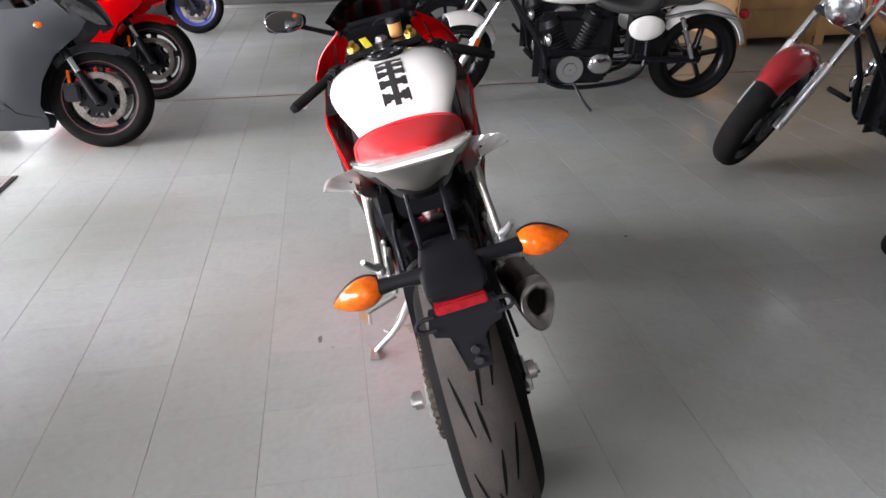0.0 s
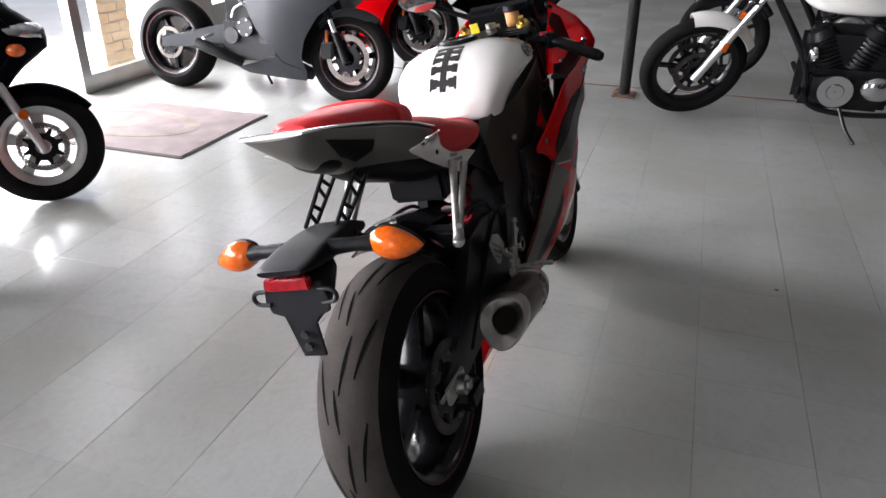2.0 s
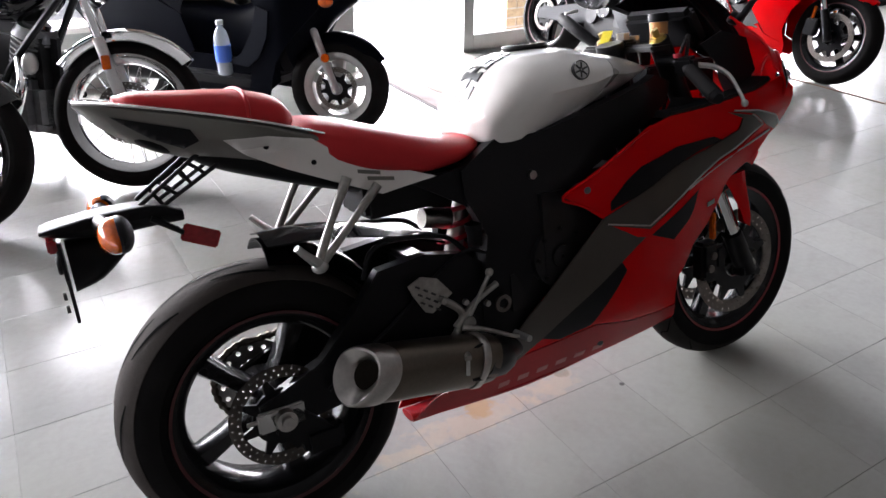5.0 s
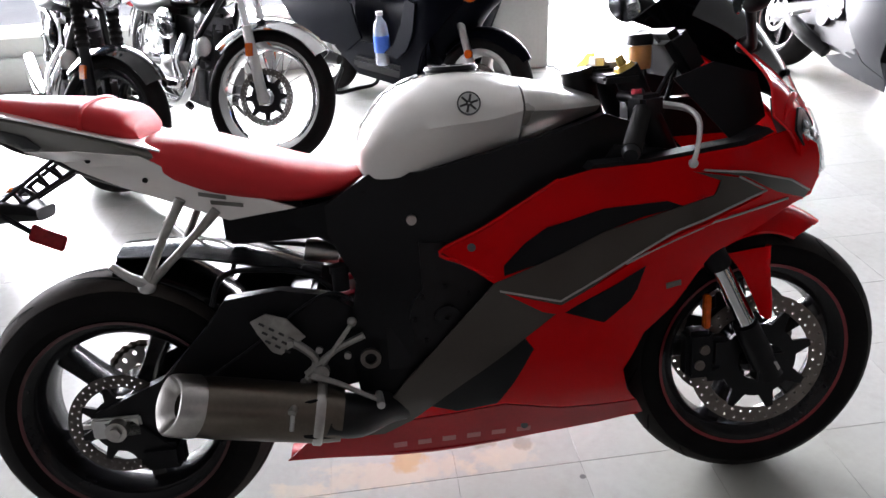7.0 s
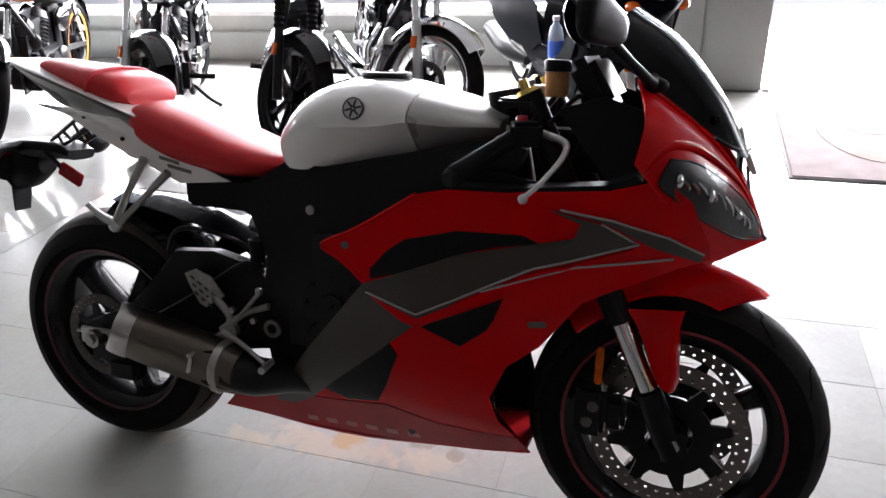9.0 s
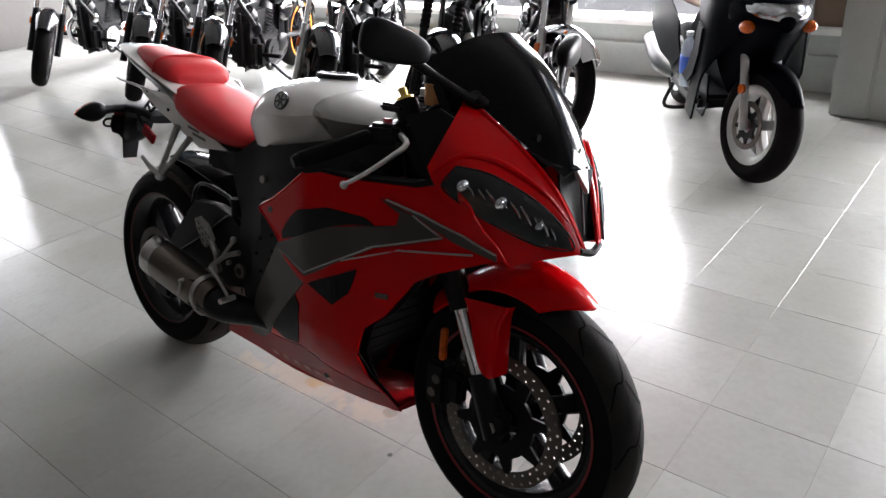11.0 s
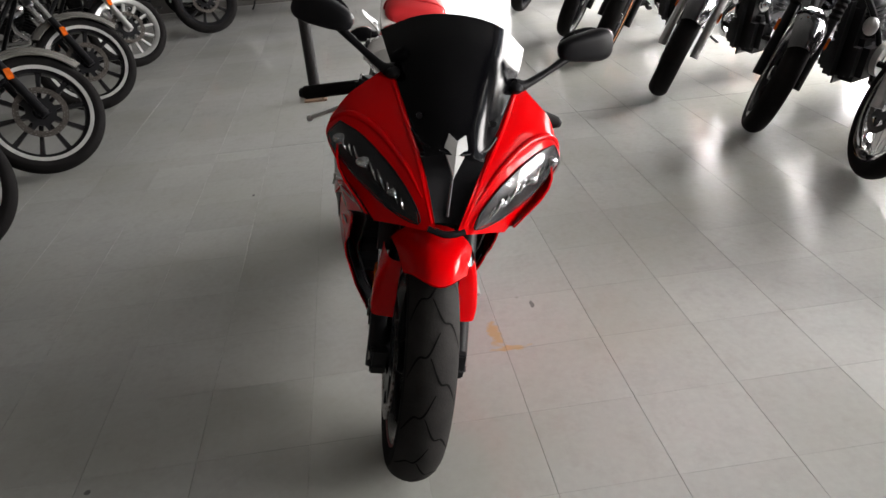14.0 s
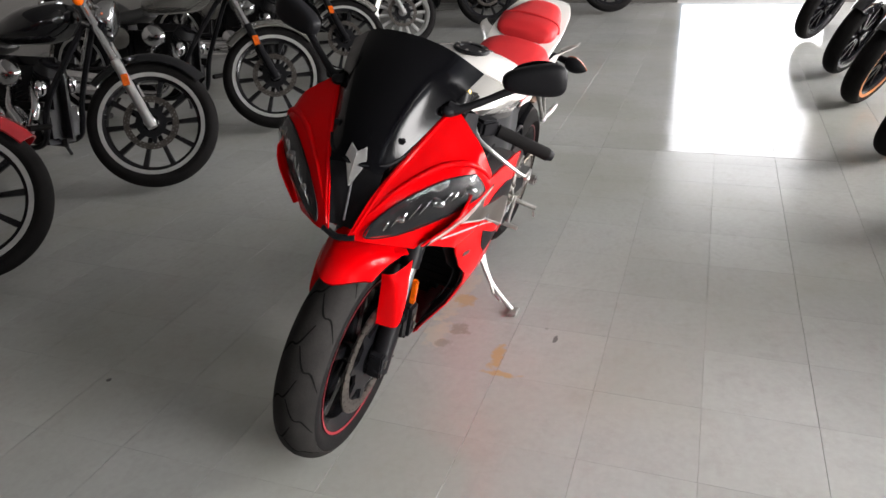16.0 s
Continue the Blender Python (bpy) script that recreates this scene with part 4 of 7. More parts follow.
        part("brake_hose" if s < 0 else "clutch_cable", tube([(1.12, s * 0.14, 0.90), (1.17, s * 0.10, 0.95), (1.16, s * 0.06, 0.86), (1.10, s * 0.06, 0.72)], 0.005, 8), M_BLACKPL, HERO)
    res = part("brake_reservoir", lathe([(1e-4, 0.945), (0.020, 0.945), (0.022, 0.955), (0.023, 0.99), (1e-4, 0.99)], (1.115, -0.055, 0), 20, axis="z"), M_RESIN, HERO, "amber brake fluid reservoir")
    part("cap", lathe([(1e-4, 0.991), (0.026, 0.991), (0.026, 1.008), (0.023, 1.012), (1e-4, 1.012)], (1.115, -0.055, 0), 20, axis="z"), M_BLACKPL, res)
    part("reservoir_arm", tube([(1.115, -0.055, 0.945), (1.10, -0.09, 0.92), (1.09, -0.15, 0.90)], 0.006, 8), M_BLACKPAINT, HERO)
    part("adjuster_red", disc((1.075, -0.155, 0), 0.010, 0.905, 0.915, 12, "z"), M_SPRING, HERO, "red adjuster knob")
    part("key_tag", turned(box(-0.018, 0.018, -0.011, 0.011, -0.001, 0.001), Matrix.Translation((1.035, 0.052, 0.965)) @ Matrix.Rotation(0.5, 4, "Z") @ Matrix.Rotation(-0.7, 4, "Y") @ Matrix.Scale(1.2, 4)), M_YELLOW, HERO, "yellow paper key tag", bevel=0.0006)
    part("ignition_lock", disc((1.075, 0.0, 0), 0.020, 0.94, 0.962, 20, "z"), M_STEEL, HERO)
    dash = part("instrument_panel", turned(box(-0.02, 0.03, -0.115, 0.115, -0.05, 0.055), Matrix.Translation((1.185, 0, 0.965)) @ Matrix.Rotation(-0.55, 4, "Y")), M_BLACKPL, HERO, "black instrument cluster", bevel=0.015)
    part("tachometer", turned(disc((0, 0, 0), 0.042, -0.003, 0.003, 28, "x"), Matrix.Translation((1.166, -0.02, 0.975)) @ Matrix.Rotation(-0.55, 4, "Y")), M_HOUSING, dash, "round dial")


def hero_tank():
    # sections: x, half width, bottom, top, roundness, base share, shoulder
    rear = [(0.535, 0.070, 0.800, 0.842, 2.2, 0.9, 0.55), (0.555, 0.128, 0.780, 0.880, 2.3, 0.86, 0.45), (0.60, 0.160, 0.772, 0.930, 2.4, 0.80, 0.50), (0.66, 0.180, 0.778, 0.958, 2.4, 0.70, 0.52),
            (0.735, 0.192, 0.792, 0.968, 2.4, 0.60, 0.50), (0.80, 0.190, 0.806, 0.963, 2.4, 0.55, 0.50), (0.856, 0.178, 0.822, 0.950, 2.4, 0.55, 0.56)]
    front = [(0.860, 0.176, 0.824, 0.948, 2.4, 0.55, 0.56), (0.92, 0.160, 0.838, 0.935, 2.4, 0.55, 0.52), (0.97, 0.142, 0.855, 0.920, 2.3, 0.6, 0.5), (1.02, 0.105, 0.870, 0.902, 2.2, 0.7, 0.5)]
    tank_bm = loft(rear, 6, 40, crease=True)
    tank_skin = BVHTree.FromBMesh(tank_bm)
    part("fuel_tank", tank_bm, M_WHITE, HERO, "pearl white fuel tank")
    part("tank_front_cover", loft(front, 5, 40, crease=True), M_SILVERW, HERO, "silver cover ahead of the tank")

    # toothed black pad, laid on the tank
    pad, corner, cell = bm_new(), {}, 0.003
    def pad_corner(i, j):
        if (i, j) not in corner:
            hit = tank_skin.ray_cast(Vector((0.547 + i * cell, j * cell, 2)), Vector((0, 0, -1)))[0]
            corner[i, j] = pad.verts.new(hit + Vector((0, 0, 0.0030)))
        return corner[i, j]
    for i in range(42):
        for j in range(-13, 13):
            phase, y = ((i + 0.5) * cell / 0.028) % 1, abs(j + 0.5) * cell
            if y < 0.010 or abs(phase - 0.5) * 2 < 0.34 + 0.42 * (y - 0.010) / 0.030:
                pad.faces.new([pad_corner(i, j), pad_corner(i + 1, j), pad_corner(i + 1, j + 1), pad_corner(i, j + 1)])
    r = bmesh.ops.extrude_face_region(pad, geom=pad.faces[:])
    for v in [g for g in r["geom"] if isinstance(g, bmesh.types.BMVert)]:
        v.co.z -= 0.004
    part("tank_pad", pad, M_EMBLEM, HERO, "black toothed tank pad", smooth=False)
    cap = part("fuel_cap", lathe([(1e-4, 0.966), (0.052, 0.966), (0.056, 0.971), (0.052, 0.977), (0.034, 0.978), (0.030, 0.974), (1e-4, 0.974)], (0.742, 0, 0), 36, axis="z"), M_BLACKPL, HERO, "black round fuel cap")
    for i in range(7):
        a = 2 * math.pi * i / 7
        part("cap_bolt", disc((0.742 + 0.044 * math.cos(a), 0.044 * math.sin(a), 0), 0.0045, 0.977, 0.979, 10, "z"), M_STEEL, cap)
    for s in (-1, 1):
        m = Matrix.Translation((0.755, s * 0.187, 0.915)) @ Matrix.Rotation(s * 0.30, 4, "X")
        em = part("tank_emblem", turned(disc((0, 0, 0), 0.021, -0.003, 0.003, 28), m), M_ALLOY, HERO, "round silver emblem with dark rays")
        part("ring", turned(lathe([(0.0190, -0.0040), (0.0215, -0.0040), (0.0215, 0.0040), (0.0190, 0.0040)], n=28), m), M_EMBLEM, em)
        for i in range(6):
            part("emblem_ray", turned(spoke_bm((0, 0, 0), i * math.pi / 3 + 0.26, 0.002, 0.017, 0.003, 0.0016, 0.0042, 0.0042), m), M_EMBLEM, em)
    # seats
    seat = [(0.118, 0.050, 0.846, 0.872, 2.4, 0.9, 0.5), (0.150, 0.116, 0.806, 0.893, 2.5, 1.0, 0.5), (0.225, 0.132, 0.766, 0.884, 2.6, 1.0, 0.55), (0.33, 0.134, 0.742, 0.850, 2.6, 0.98, 0.55),
            (0.42, 0.125, 0.735, 0.820, 2.5, 0.95, 0.5), (0.50, 0.102, 0.742, 0.800, 2.4, 0.9, 0.5), (0.552, 0.062, 0.758, 0.798, 2.2, 0.9, 0.5)]
    part("rider_seat", loft(seat, 6, 32), M_SEAT, HERO, "red vinyl rider seat")
    pill = [(-0.175, 0.030, 0.962, 0.979, 2.2, 0.9, 0.5), (-0.14, 0.066, 0.940, 0.984, 2.6, 1.0, 0.5), (-0.06, 0.092, 0.908, 0.976, 2.8, 1.0, 0.5), (0.02, 0.108, 0.889, 0.968, 2.8, 1.0, 0.5),
            (0.072, 0.113, 0.880, 0.958, 2.8, 1.0, 0.5), (0.110, 0.106, 0.876, 0.944, 2.7, 1.0, 0.5), (0.130, 0.085, 0.878, 0.920, 2.4, 0.9, 0.5)]
    p = part("pillion_seat", loft(pill, 6, 32), M_SEAT, HERO, "red vinyl passenger seat")
    part("seat_strap", tube([(0.038, -0.115, 0.898), (0.044, -0.100, 0.950), (0.048, 0, 0.966), (0.044, 0.100, 0.950), (0.038, 0.115, 0.898)], 0.0045, 8), M_SEAT, p)


def hero_tail():
    cowl = [(-0.242, 0.066, 0.970, 0.979, 2.2, 0.8, 0.85), (-0.20, 0.090, 0.922, 0.974, 2.2, 0.55, 0.90), (-0.12, 0.112, 0.870, 0.957, 2.2, 0.5, 0.90), (-0.02, 0.124, 0.832, 0.931, 2.4, 0.5, 0.90),
            (0.08, 0.127, 0.800, 0.901, 2.6, 0.6, 0.88), (0.18, 0.121, 0.775, 0.866, 2.8, 0.7, 0.80), (0.27, 0.110, 0.755, 0.828, 2.8, 0.8, 0.7), (0.34, 0.095, 0.745, 0.79, 2.6, 0.8, 0.7)]
    lid = [(c[0] - 0.002, c[1] + 0.0015, c[3] - 0.004, c[3] + 0.003, 5, 1.0, 0.5) for c in cowl[:6]]
    part("tail_top", loft(lid, 6, 28), M_WHITE, HERO, "white top of the tail round the seat")
    cowl_bm = loft(cowl, 6, 36)
    cowl_skin = BVHTree.FromBMesh(cowl_bm)
    part("tail_cowl", cowl_bm, M_SILVER, HERO, "silver-grey tail cowl, darkened as if shaded")
    def cowl_y(x, z):
        hit = cowl_skin.ray_cast(Vector((x, 1, z)), Vector((0, -1, 0)))[0]
        return (hit.y if hit else 0.05) + 0.0015
    for s in (-1, 1):
        def flare(x, z):
            """The panel's face, with its upper rear edge curled outwards."""
            edge = lerp_table(x, (-0.03, 0.05, 0.145, 0.20, 0.31), (0.892, 0.886, 0.862, 0.822, 0.775))
            return 0.112 + 0.024 * sstep(0.36, 0.0, x) + 0.058 * sstep(edge - 0.030, edge, z) * sstep(0.20, 0.02, x)
        part("side_panel", plate([(-0.03, 0.892), (0.02, 0.850), (0.09, 0.812), (0.19, 0.765), (0.285, 0.722), (0.415, 0.735), (0.31, 0.775), (0.20, 0.822), (0.145, 0.862), (0.05, 0.886)], flare, 0.005, 0.014, s), M_WHITE, HERO, "white side panel under the seat", bevel=0.001)
        for bx, bz in ((0.055, 0.862), (0.145, 0.815)):
            part("panel_bolt", disc((bx, s * (flare(bx, bz) + 0.001), bz), 0.0052, -0.002, 0.003, 12), M_BLACKPL, HERO)
        # small unreadable lettering
        for k, (lx, lz, ln) in enumerate(((0.235, 0.775, 0.05), (0.255, 0.757, 0.06))):
            part("lettering_bar", plate([(lx, lz), (lx + ln, lz - 0.012), (lx + ln, lz - 0.004), (lx, lz + 0.008)], lambda x, z: flare(x, z) + 0.0012, 0.001, 0.2, s), M_SILVER, HERO, "small unreadable grey lettering", smooth=False)
        # passenger footrest hanger
        y = s * 0.135
        part("footrest_hanger", add(tube([(0.205, y, 0.775), (0.16, y * 1.04, 0.70), (0.118, y * 1.08, 0.622)], [0.011, 0.008, 0.010], 10), tube([(0.268, y, 0.748), (0.20, y * 1.04, 0.685), (0.125, y * 1.08, 0.618)], [0.010, 0.0075, 0.009], 10)), M_FOOTALLOY, HERO, "cast alloy passenger footrest hanger")
        part("passenger_footrest", tube([(0.118, y * 1.08, 0.618), (0.095, y * 1.22, 0.640), (0.07, y * 1.3, 0.668)], [0.012, 0.009, 0.007], 8), M_ALLOY, HERO, "folded alloy footrest")
        part("footrest_pivot", ball((0.118, y * 1.09, 0.612), 0.018, 0.014, 0.014, seg=12), M_ALLOY, HERO)
    # dark hollow under the tail
    part("undertail", loft([(-0.10, 0.035, 0.880, 0.92, 3, 0.8, 0.5), (-0.04, 0.045, 0.830, 0.90, 3, 0.8, 0.5), (0.05, 0.065, 0.79, 0.88, 3, 0.8, 0.5), (0.25, 0.085, 0.72, 0.80, 3, 0.8, 0.5), (0.42, 0.08, 0.68, 0.76, 3, 0.8, 0.5)], 4, 20), M_BLACKPL, HERO, "black undertail tray")
    # recess and hollow are solid black shapes on the cowl, shade as colour
    for s in (-1, 1):
        part("tail_recess", plate([(-0.192, 0.950), (-0.13, 0.930), (-0.065, 0.910), (-0.05, 0.885), (-0.075, 0.872), (-0.13, 0.900)], cowl_y, 0.003, 0.012, s), M_BLACKPL, HERO, "flat black panel for the shaded tail recess")
    part("tail_hollow", ball((-0.128, 0, 0.894), 0.055, 0.050, 0.018, Matrix.Rotation(radians(33), 3, "Y"), seg=20), M_BLACKPL, HERO, "black shape for the shaded hollow of the tail")
    # tail tidy: two drilled arms down to a crooked carrier
    tilt = Matrix.Translation((0, 0, 0.76)) @ Matrix.Rotation(radians(-2.0), 4, "X") @ Matrix.Translation((0, -0.010, -0.76))
    for s in (-1, 1):
        arm = bm_new()
        a, b = Vector((-0.025, s * 0.038, 0.850)), Vector((-0.165, s * 0.034, 0.768))
        d = (b - a).normalized()
        up = Vector((-d.z, 0, d.x))
        for q in (-1, 1):
            rod(a + up * 0.020 * q, b + up * 0.013 * q, 0.0045, n=6, bm=arm)
        for k in range(6):
            p = a + (b - a) * k / 5
            wd = 0.020 - 0.007 * k / 5
            rod(p + up * wd, p - up * wd + d * (0.012 if k % 2 else 0), 0.0042, n=6, bm=arm)
        part("carrier_arm", arm, M_BRACKET, HERO, "drilled dark metal carrier arm")
    part("tidy_cross_bar", rod((-0.025, -0.045, 0.855), (-0.025, 0.045, 0.855), 0.006, n=8), M_ALLOY, HERO)
    body = loft([(-0.345, 0.046, 0.758, 0.768, 6, 0.8, 0.5), (-0.32, 0.056, 0.750, 0.773, 6, 0.75, 0.5), (-0.24, 0.058, 0.735, 0.781, 6, 0.7, 0.5), (-0.15, 0.050, 0.735, 0.778, 6, 0.7, 0.5), (-0.10, 0.044, 0.735, 0.76, 5, 0.8, 0.5)], 4, 20)
    part("plate_carrier", turned(body, tilt), M_BLACKPL, HERO, "black plastic number plate carrier")
    part("rear_reflector", turned(box(-0.338, -0.322, -0.047, 0.047, 0.726, 0.749), tilt), M_REDLENS, HERO, "red rear reflector", bevel=0.003)
    part("side_reflector", turned(box(-0.115, -0.045, -0.064, -0.052, 0.688, 0.722), tilt @ Matrix.Translation((-0.08, 0, 0.705)) @ Matrix.Rotation(0.45, 4, "Y") @ Matrix.Translation((0.08, 0, -0.705))), M_REDLENS, HERO, "red side reflector", bevel=0.003)
    part("reflector_stay", turned(rod((-0.16, -0.055, 0.755), (-0.09, -0.058, 0.705), 0.006, n=8), tilt), M_BLACKPL, HERO)
    hang = plate([(-0.024, 0.585), (0.024, 0.585), (0.026, 0.655), (0.038, 0.668), (0.062, 0.676), (0.068, 0.700), (0.060, 0.735), (-0.060, 0.735), (-0.068, 0.700), (-0.062, 0.676), (-0.038, 0.668), (-0.026, 0.655)], lambda x, z: 0.0, 0.006, 0.2, 1)
    part("plate_bracket", turned(hang, tilt @ Matrix.Translation((-0.322, 0, 0)) @ Matrix.Rotation(radians(90), 4, "Z")), M_BRACKET, HERO, "black number plate bracket with holes", bevel=0.001)
    for s in (-1, 1):
        part("bracket_loop", turned(tube([(-0.325, s * 0.055, 0.722), (-0.325, s * 0.080, 0.720), (-0.325, s * 0.088, 0.708), (-0.325, s * 0.080, 0.697), (-0.325, s * 0.055, 0.695)], 0.0042, 8, 4), tilt), M_BRACKET, HERO)
    for z in (0.61, 0.635):
        part("plate_bolt", turned(disc((-0.331, 0, z), 0.008, -0.003, 0.003, 12, "x"), tilt), M_EMBLEM, HERO)
    part("inner_splash_guard", turned(loft([(-0.31, 0.035, 0.64, 0.74, 3, 0.8, 0.5), (-0.26, 0.04, 0.655, 0.74, 3, 0.8, 0.5), (-0.215, 0.03, 0.69, 0.74, 3, 0.8, 0.5)], 3, 16), tilt), M_BLACKPL, HERO)
    for s in (-1, 1):
        part("indicator_stalk", turned(tube([(-0.245, s * 0.05, 0.765), (-0.24, s * 0.10, 0.765), (-0.235, s * 0.135, 0.762)], [0.016, 0.013, 0.016], 10), tilt), M_BLACKPL, HERO)
        lens = bm_new()
        loops = []
        for k in range(11):
            t = k / 10
            r = 0.030 * (math.sin(math.pi * (0.12 + 0.88 * t) ** 0.8) ** 0.75 if t < 1 else 0.02) + 0.001
            loops.append([Vector((-0.232 + math.cos(a) * r * 0.85, s * (0.135 + 0.092 * t), 0.762 - 0.012 * t + math.sin(a) * r)) for a in [2 * math.pi * i / 18 for i in range(18)]])
        rings(lens, loops)
        ind = part("rear_indicator", turned(lens, tilt), M_AMBER, HERO, "amber teardrop indicator lens")
        cup = rings(bm_new(), [[Vector((-0.223 + (p.x + 0.232) * 0.85, p.y * 1.002, 0.762 + (p.z - 0.762) * 1.01)) for p in loop] for loop in loops])
        part("indicator_housing", turned(cup, tilt), M_BLACKPL, ind, "black housing of the indicator")


hero_wheels()
hero_front()
hero_tank()
hero_tail()


# nose of one half: rows from top to bottom, points from the middle outwards
NOSE = [
    [(1.272, 0.142, 0.987), (1.286, 0.184, 0.955), (1.296, 0.230, 0.915), (1.288, 0.264, 0.858)],
    [(1.385, 0.098, 0.900), (1.372, 0.153, 0.893), (1.350, 0.226, 0.868), (1.318, 0.270, 0.826)],
    [(1.465, 0.056, 0.808), (1.452, 0.106, 0.800), (1.415, 0.174, 0.790), (1.355, 0.238, 0.775)],
    [(1.515, 0.022, 0.702), (1.502, 0.060, 0.700), (1.465, 0.102, 0.690), (1.415, 0.149, 0.672)],
]


def nose_at(u, v, lift=0.0, s=1):
    """A place on the nose: u from the middle outwards, v from the top down."""
    def line(p, t):
        q = smooth_line(p, 12)
        k = t * (len(q) - 1)
        i = min(int(k), len(q) - 2)
        return q[i].lerp(q[i + 1], k - i)
    def at(a, b):
        return line([line(row, a) for row in NOSE], b)
    p = at(u, v)
    e = 0.02
    n = (at(min(1, u + e), v) - at(max(0, u - e), v)).cross(at(u, min(1, v + e)) - at(u, max(0, v - e)))
    if n.x < 0:
        n = -n
    p = p + n.normalized() * lift
    return Vector((p.x, p.y * s, p.z))


def nose_patch(outline, s, lift, thick, n=14):
    """A piece of skin on the nose inside an outline of (u, v)."""
    b = bm_new()
    b.faces.new([b.verts.new((u, v, 0)) for u, v in outline])
    for k in range(1, n):
        bmesh.ops.bisect_plane(b, geom=b.verts[:] + b.edges[:] + b.faces[:], plane_co=(k / n, 0, 0), plane_no=(1, 0, 0))
        bmesh.ops.bisect_plane(b, geom=b.verts[:] + b.edges[:] + b.faces[:], plane_co=(0, k / n, 0), plane_no=(0, 1, 0))
    bmesh.ops.triangulate(b, faces=[f for f in b.faces if len(f.verts) > 4])
    r = bmesh.ops.extrude_face_region(b, geom=b.faces[:])
    top = {g for g in r["geom"] if isinstance(g, bmesh.types.BMVert)}
    for v in b.verts:
        v.co = nose_at(v.co.x, v.co.y, lift if v in top else lift - thick, s)
    return b


LAMP = [(0.74, 0.30), (0.95, 0.35), (0.94, 0.52), (0.86, 0.72), (0.64, 0.90), (0.30, 0.965), (0.25, 0.86), (0.38, 0.66), (0.56, 0.45)]


def grown(outline, d):
    cx, cy = sum(p[0] for p in outline) / len(outline), sum(p[1] for p in outline) / len(outline)
    return [(cx + (x - cx) * d, cy + (y - cy) * d) for x, y in outline]


def hero_nose():
    for s in (-1, 1):
        part("nose_fairing", surface(NOSE, 21, 21, 0.005, (1.15, 0.05, 0.80), mirror=s), M_RED, HERO, "glossy red nose fairing")
        part("lamp_brow", tube([nose_at(u, v, 0.0005, s) for u, v in ((0.97, 0.16), (0.80, 0.20), (0.60, 0.27), (0.42, 0.40), (0.25, 0.60), (0.13, 0.80))], [0.002, 0.006, 0.008, 0.008, 0.006, 0.002], 10, 5), M_RED, HERO, "raised red brow over the headlight")
        part("nose_crease", tube([nose_at(u, v, -0.001, s) for u, v in ((0.04, 0.02), (0.05, 0.30), (0.05, 0.60), (0.06, 0.95))], [0.005, 0.006, 0.006, 0.004], 8, 5), M_RED, HERO)
        lamp = part("headlight", nose_patch(LAMP, s, 0.0030, 0.002), M_HOUSING, HERO, "swept dark headlight")
        for k in range(10):
            u, v = 0.42 + 0.045 * k, 0.85 - 0.044 * k
            h = 0.030 + 0.045 * (0.5 + 0.5 * math.sin(k * 2.3)) * math.sin(math.pi * (k + 1) / 11)
            part("reflector_rib", tube([nose_at(u, v - h, 0.004, s), nose_at(u + 0.008, v, 0.0065, s), nose_at(u + 0.02, v + h * 0.9, 0.004, s)], [0.0018, 0.0030, 0.0018], 6, 3), M_REFLECT, lamp)
        for u, v, r in ((0.80, 0.45, 0.022), (0.66, 0.62, 0.022), (0.50, 0.79, 0.016)):
            part("reflector", ball(nose_at(u, v, -0.001, s), 0.009, r, r * 0.62, seg=16), M_REFLECT, lamp, "bright reflector bowl")
        part("lamp_rim", tube([nose_at(u, v, 0.004, s) for u, v in LAMP + LAMP[:1]], 0.0018, 6, 3), M_BLACKPL, lamp)
        lens = part("lens", nose_patch(grown(LAMP, 0.985), s, 0.0125, 0.0015), M_LENS, lamp, "clear headlight lens")
        lens.visible_shadow = False
    # dark air intake between the lamps, and the badge
    part("air_intake", surface([[(1.455, -0.066, 0.855), (1.462, 0, 0.858), (1.455, 0.066, 0.855)], [(1.462, -0.056, 0.80), (1.455, 0, 0.80), (1.462, 0.056, 0.80)], [(1.495, -0.040, 0.715), (1.485, 0, 0.712), (1.495, 0.040, 0.715)]], 12, 12, 0.006, (1.2, 0, 0.8)), M_BLACKPL, HERO, "black centre air intake")
    part("intake_lip", tube([(1.505, -0.040, 0.706), (1.512, 0, 0.698), (1.505, 0.040, 0.706)], 0.008, 8), M_BLACKPL, HERO)
    part("intake_bar", tube([(1.468, 0, 0.83), (1.478, 0, 0.78), (1.488, 0, 0.73)], 0.003, 8), M_GREYPL, HERO)
    badge = bm_new()
    for s in (-1, 1):
        vs = [badge.verts.new(p) for p in ((1.447, 0.0, 0.884), (1.441, s * 0.018, 0.897), (1.449, s * 0.026, 0.868), (1.478, 0.0, 0.812))]
        badge.faces.new(vs)
    r = bmesh.ops.extrude_face_region(badge, geom=badge.faces[:])
    for v in [g for g in r["geom"] if isinstance(g, bmesh.types.BMVert)]:
        v.co += Vector((0.010, 0, 0.004))
    part("nose_badge", badge, M_ALLOY, HERO, "silver chevron badge", bevel=0.001)
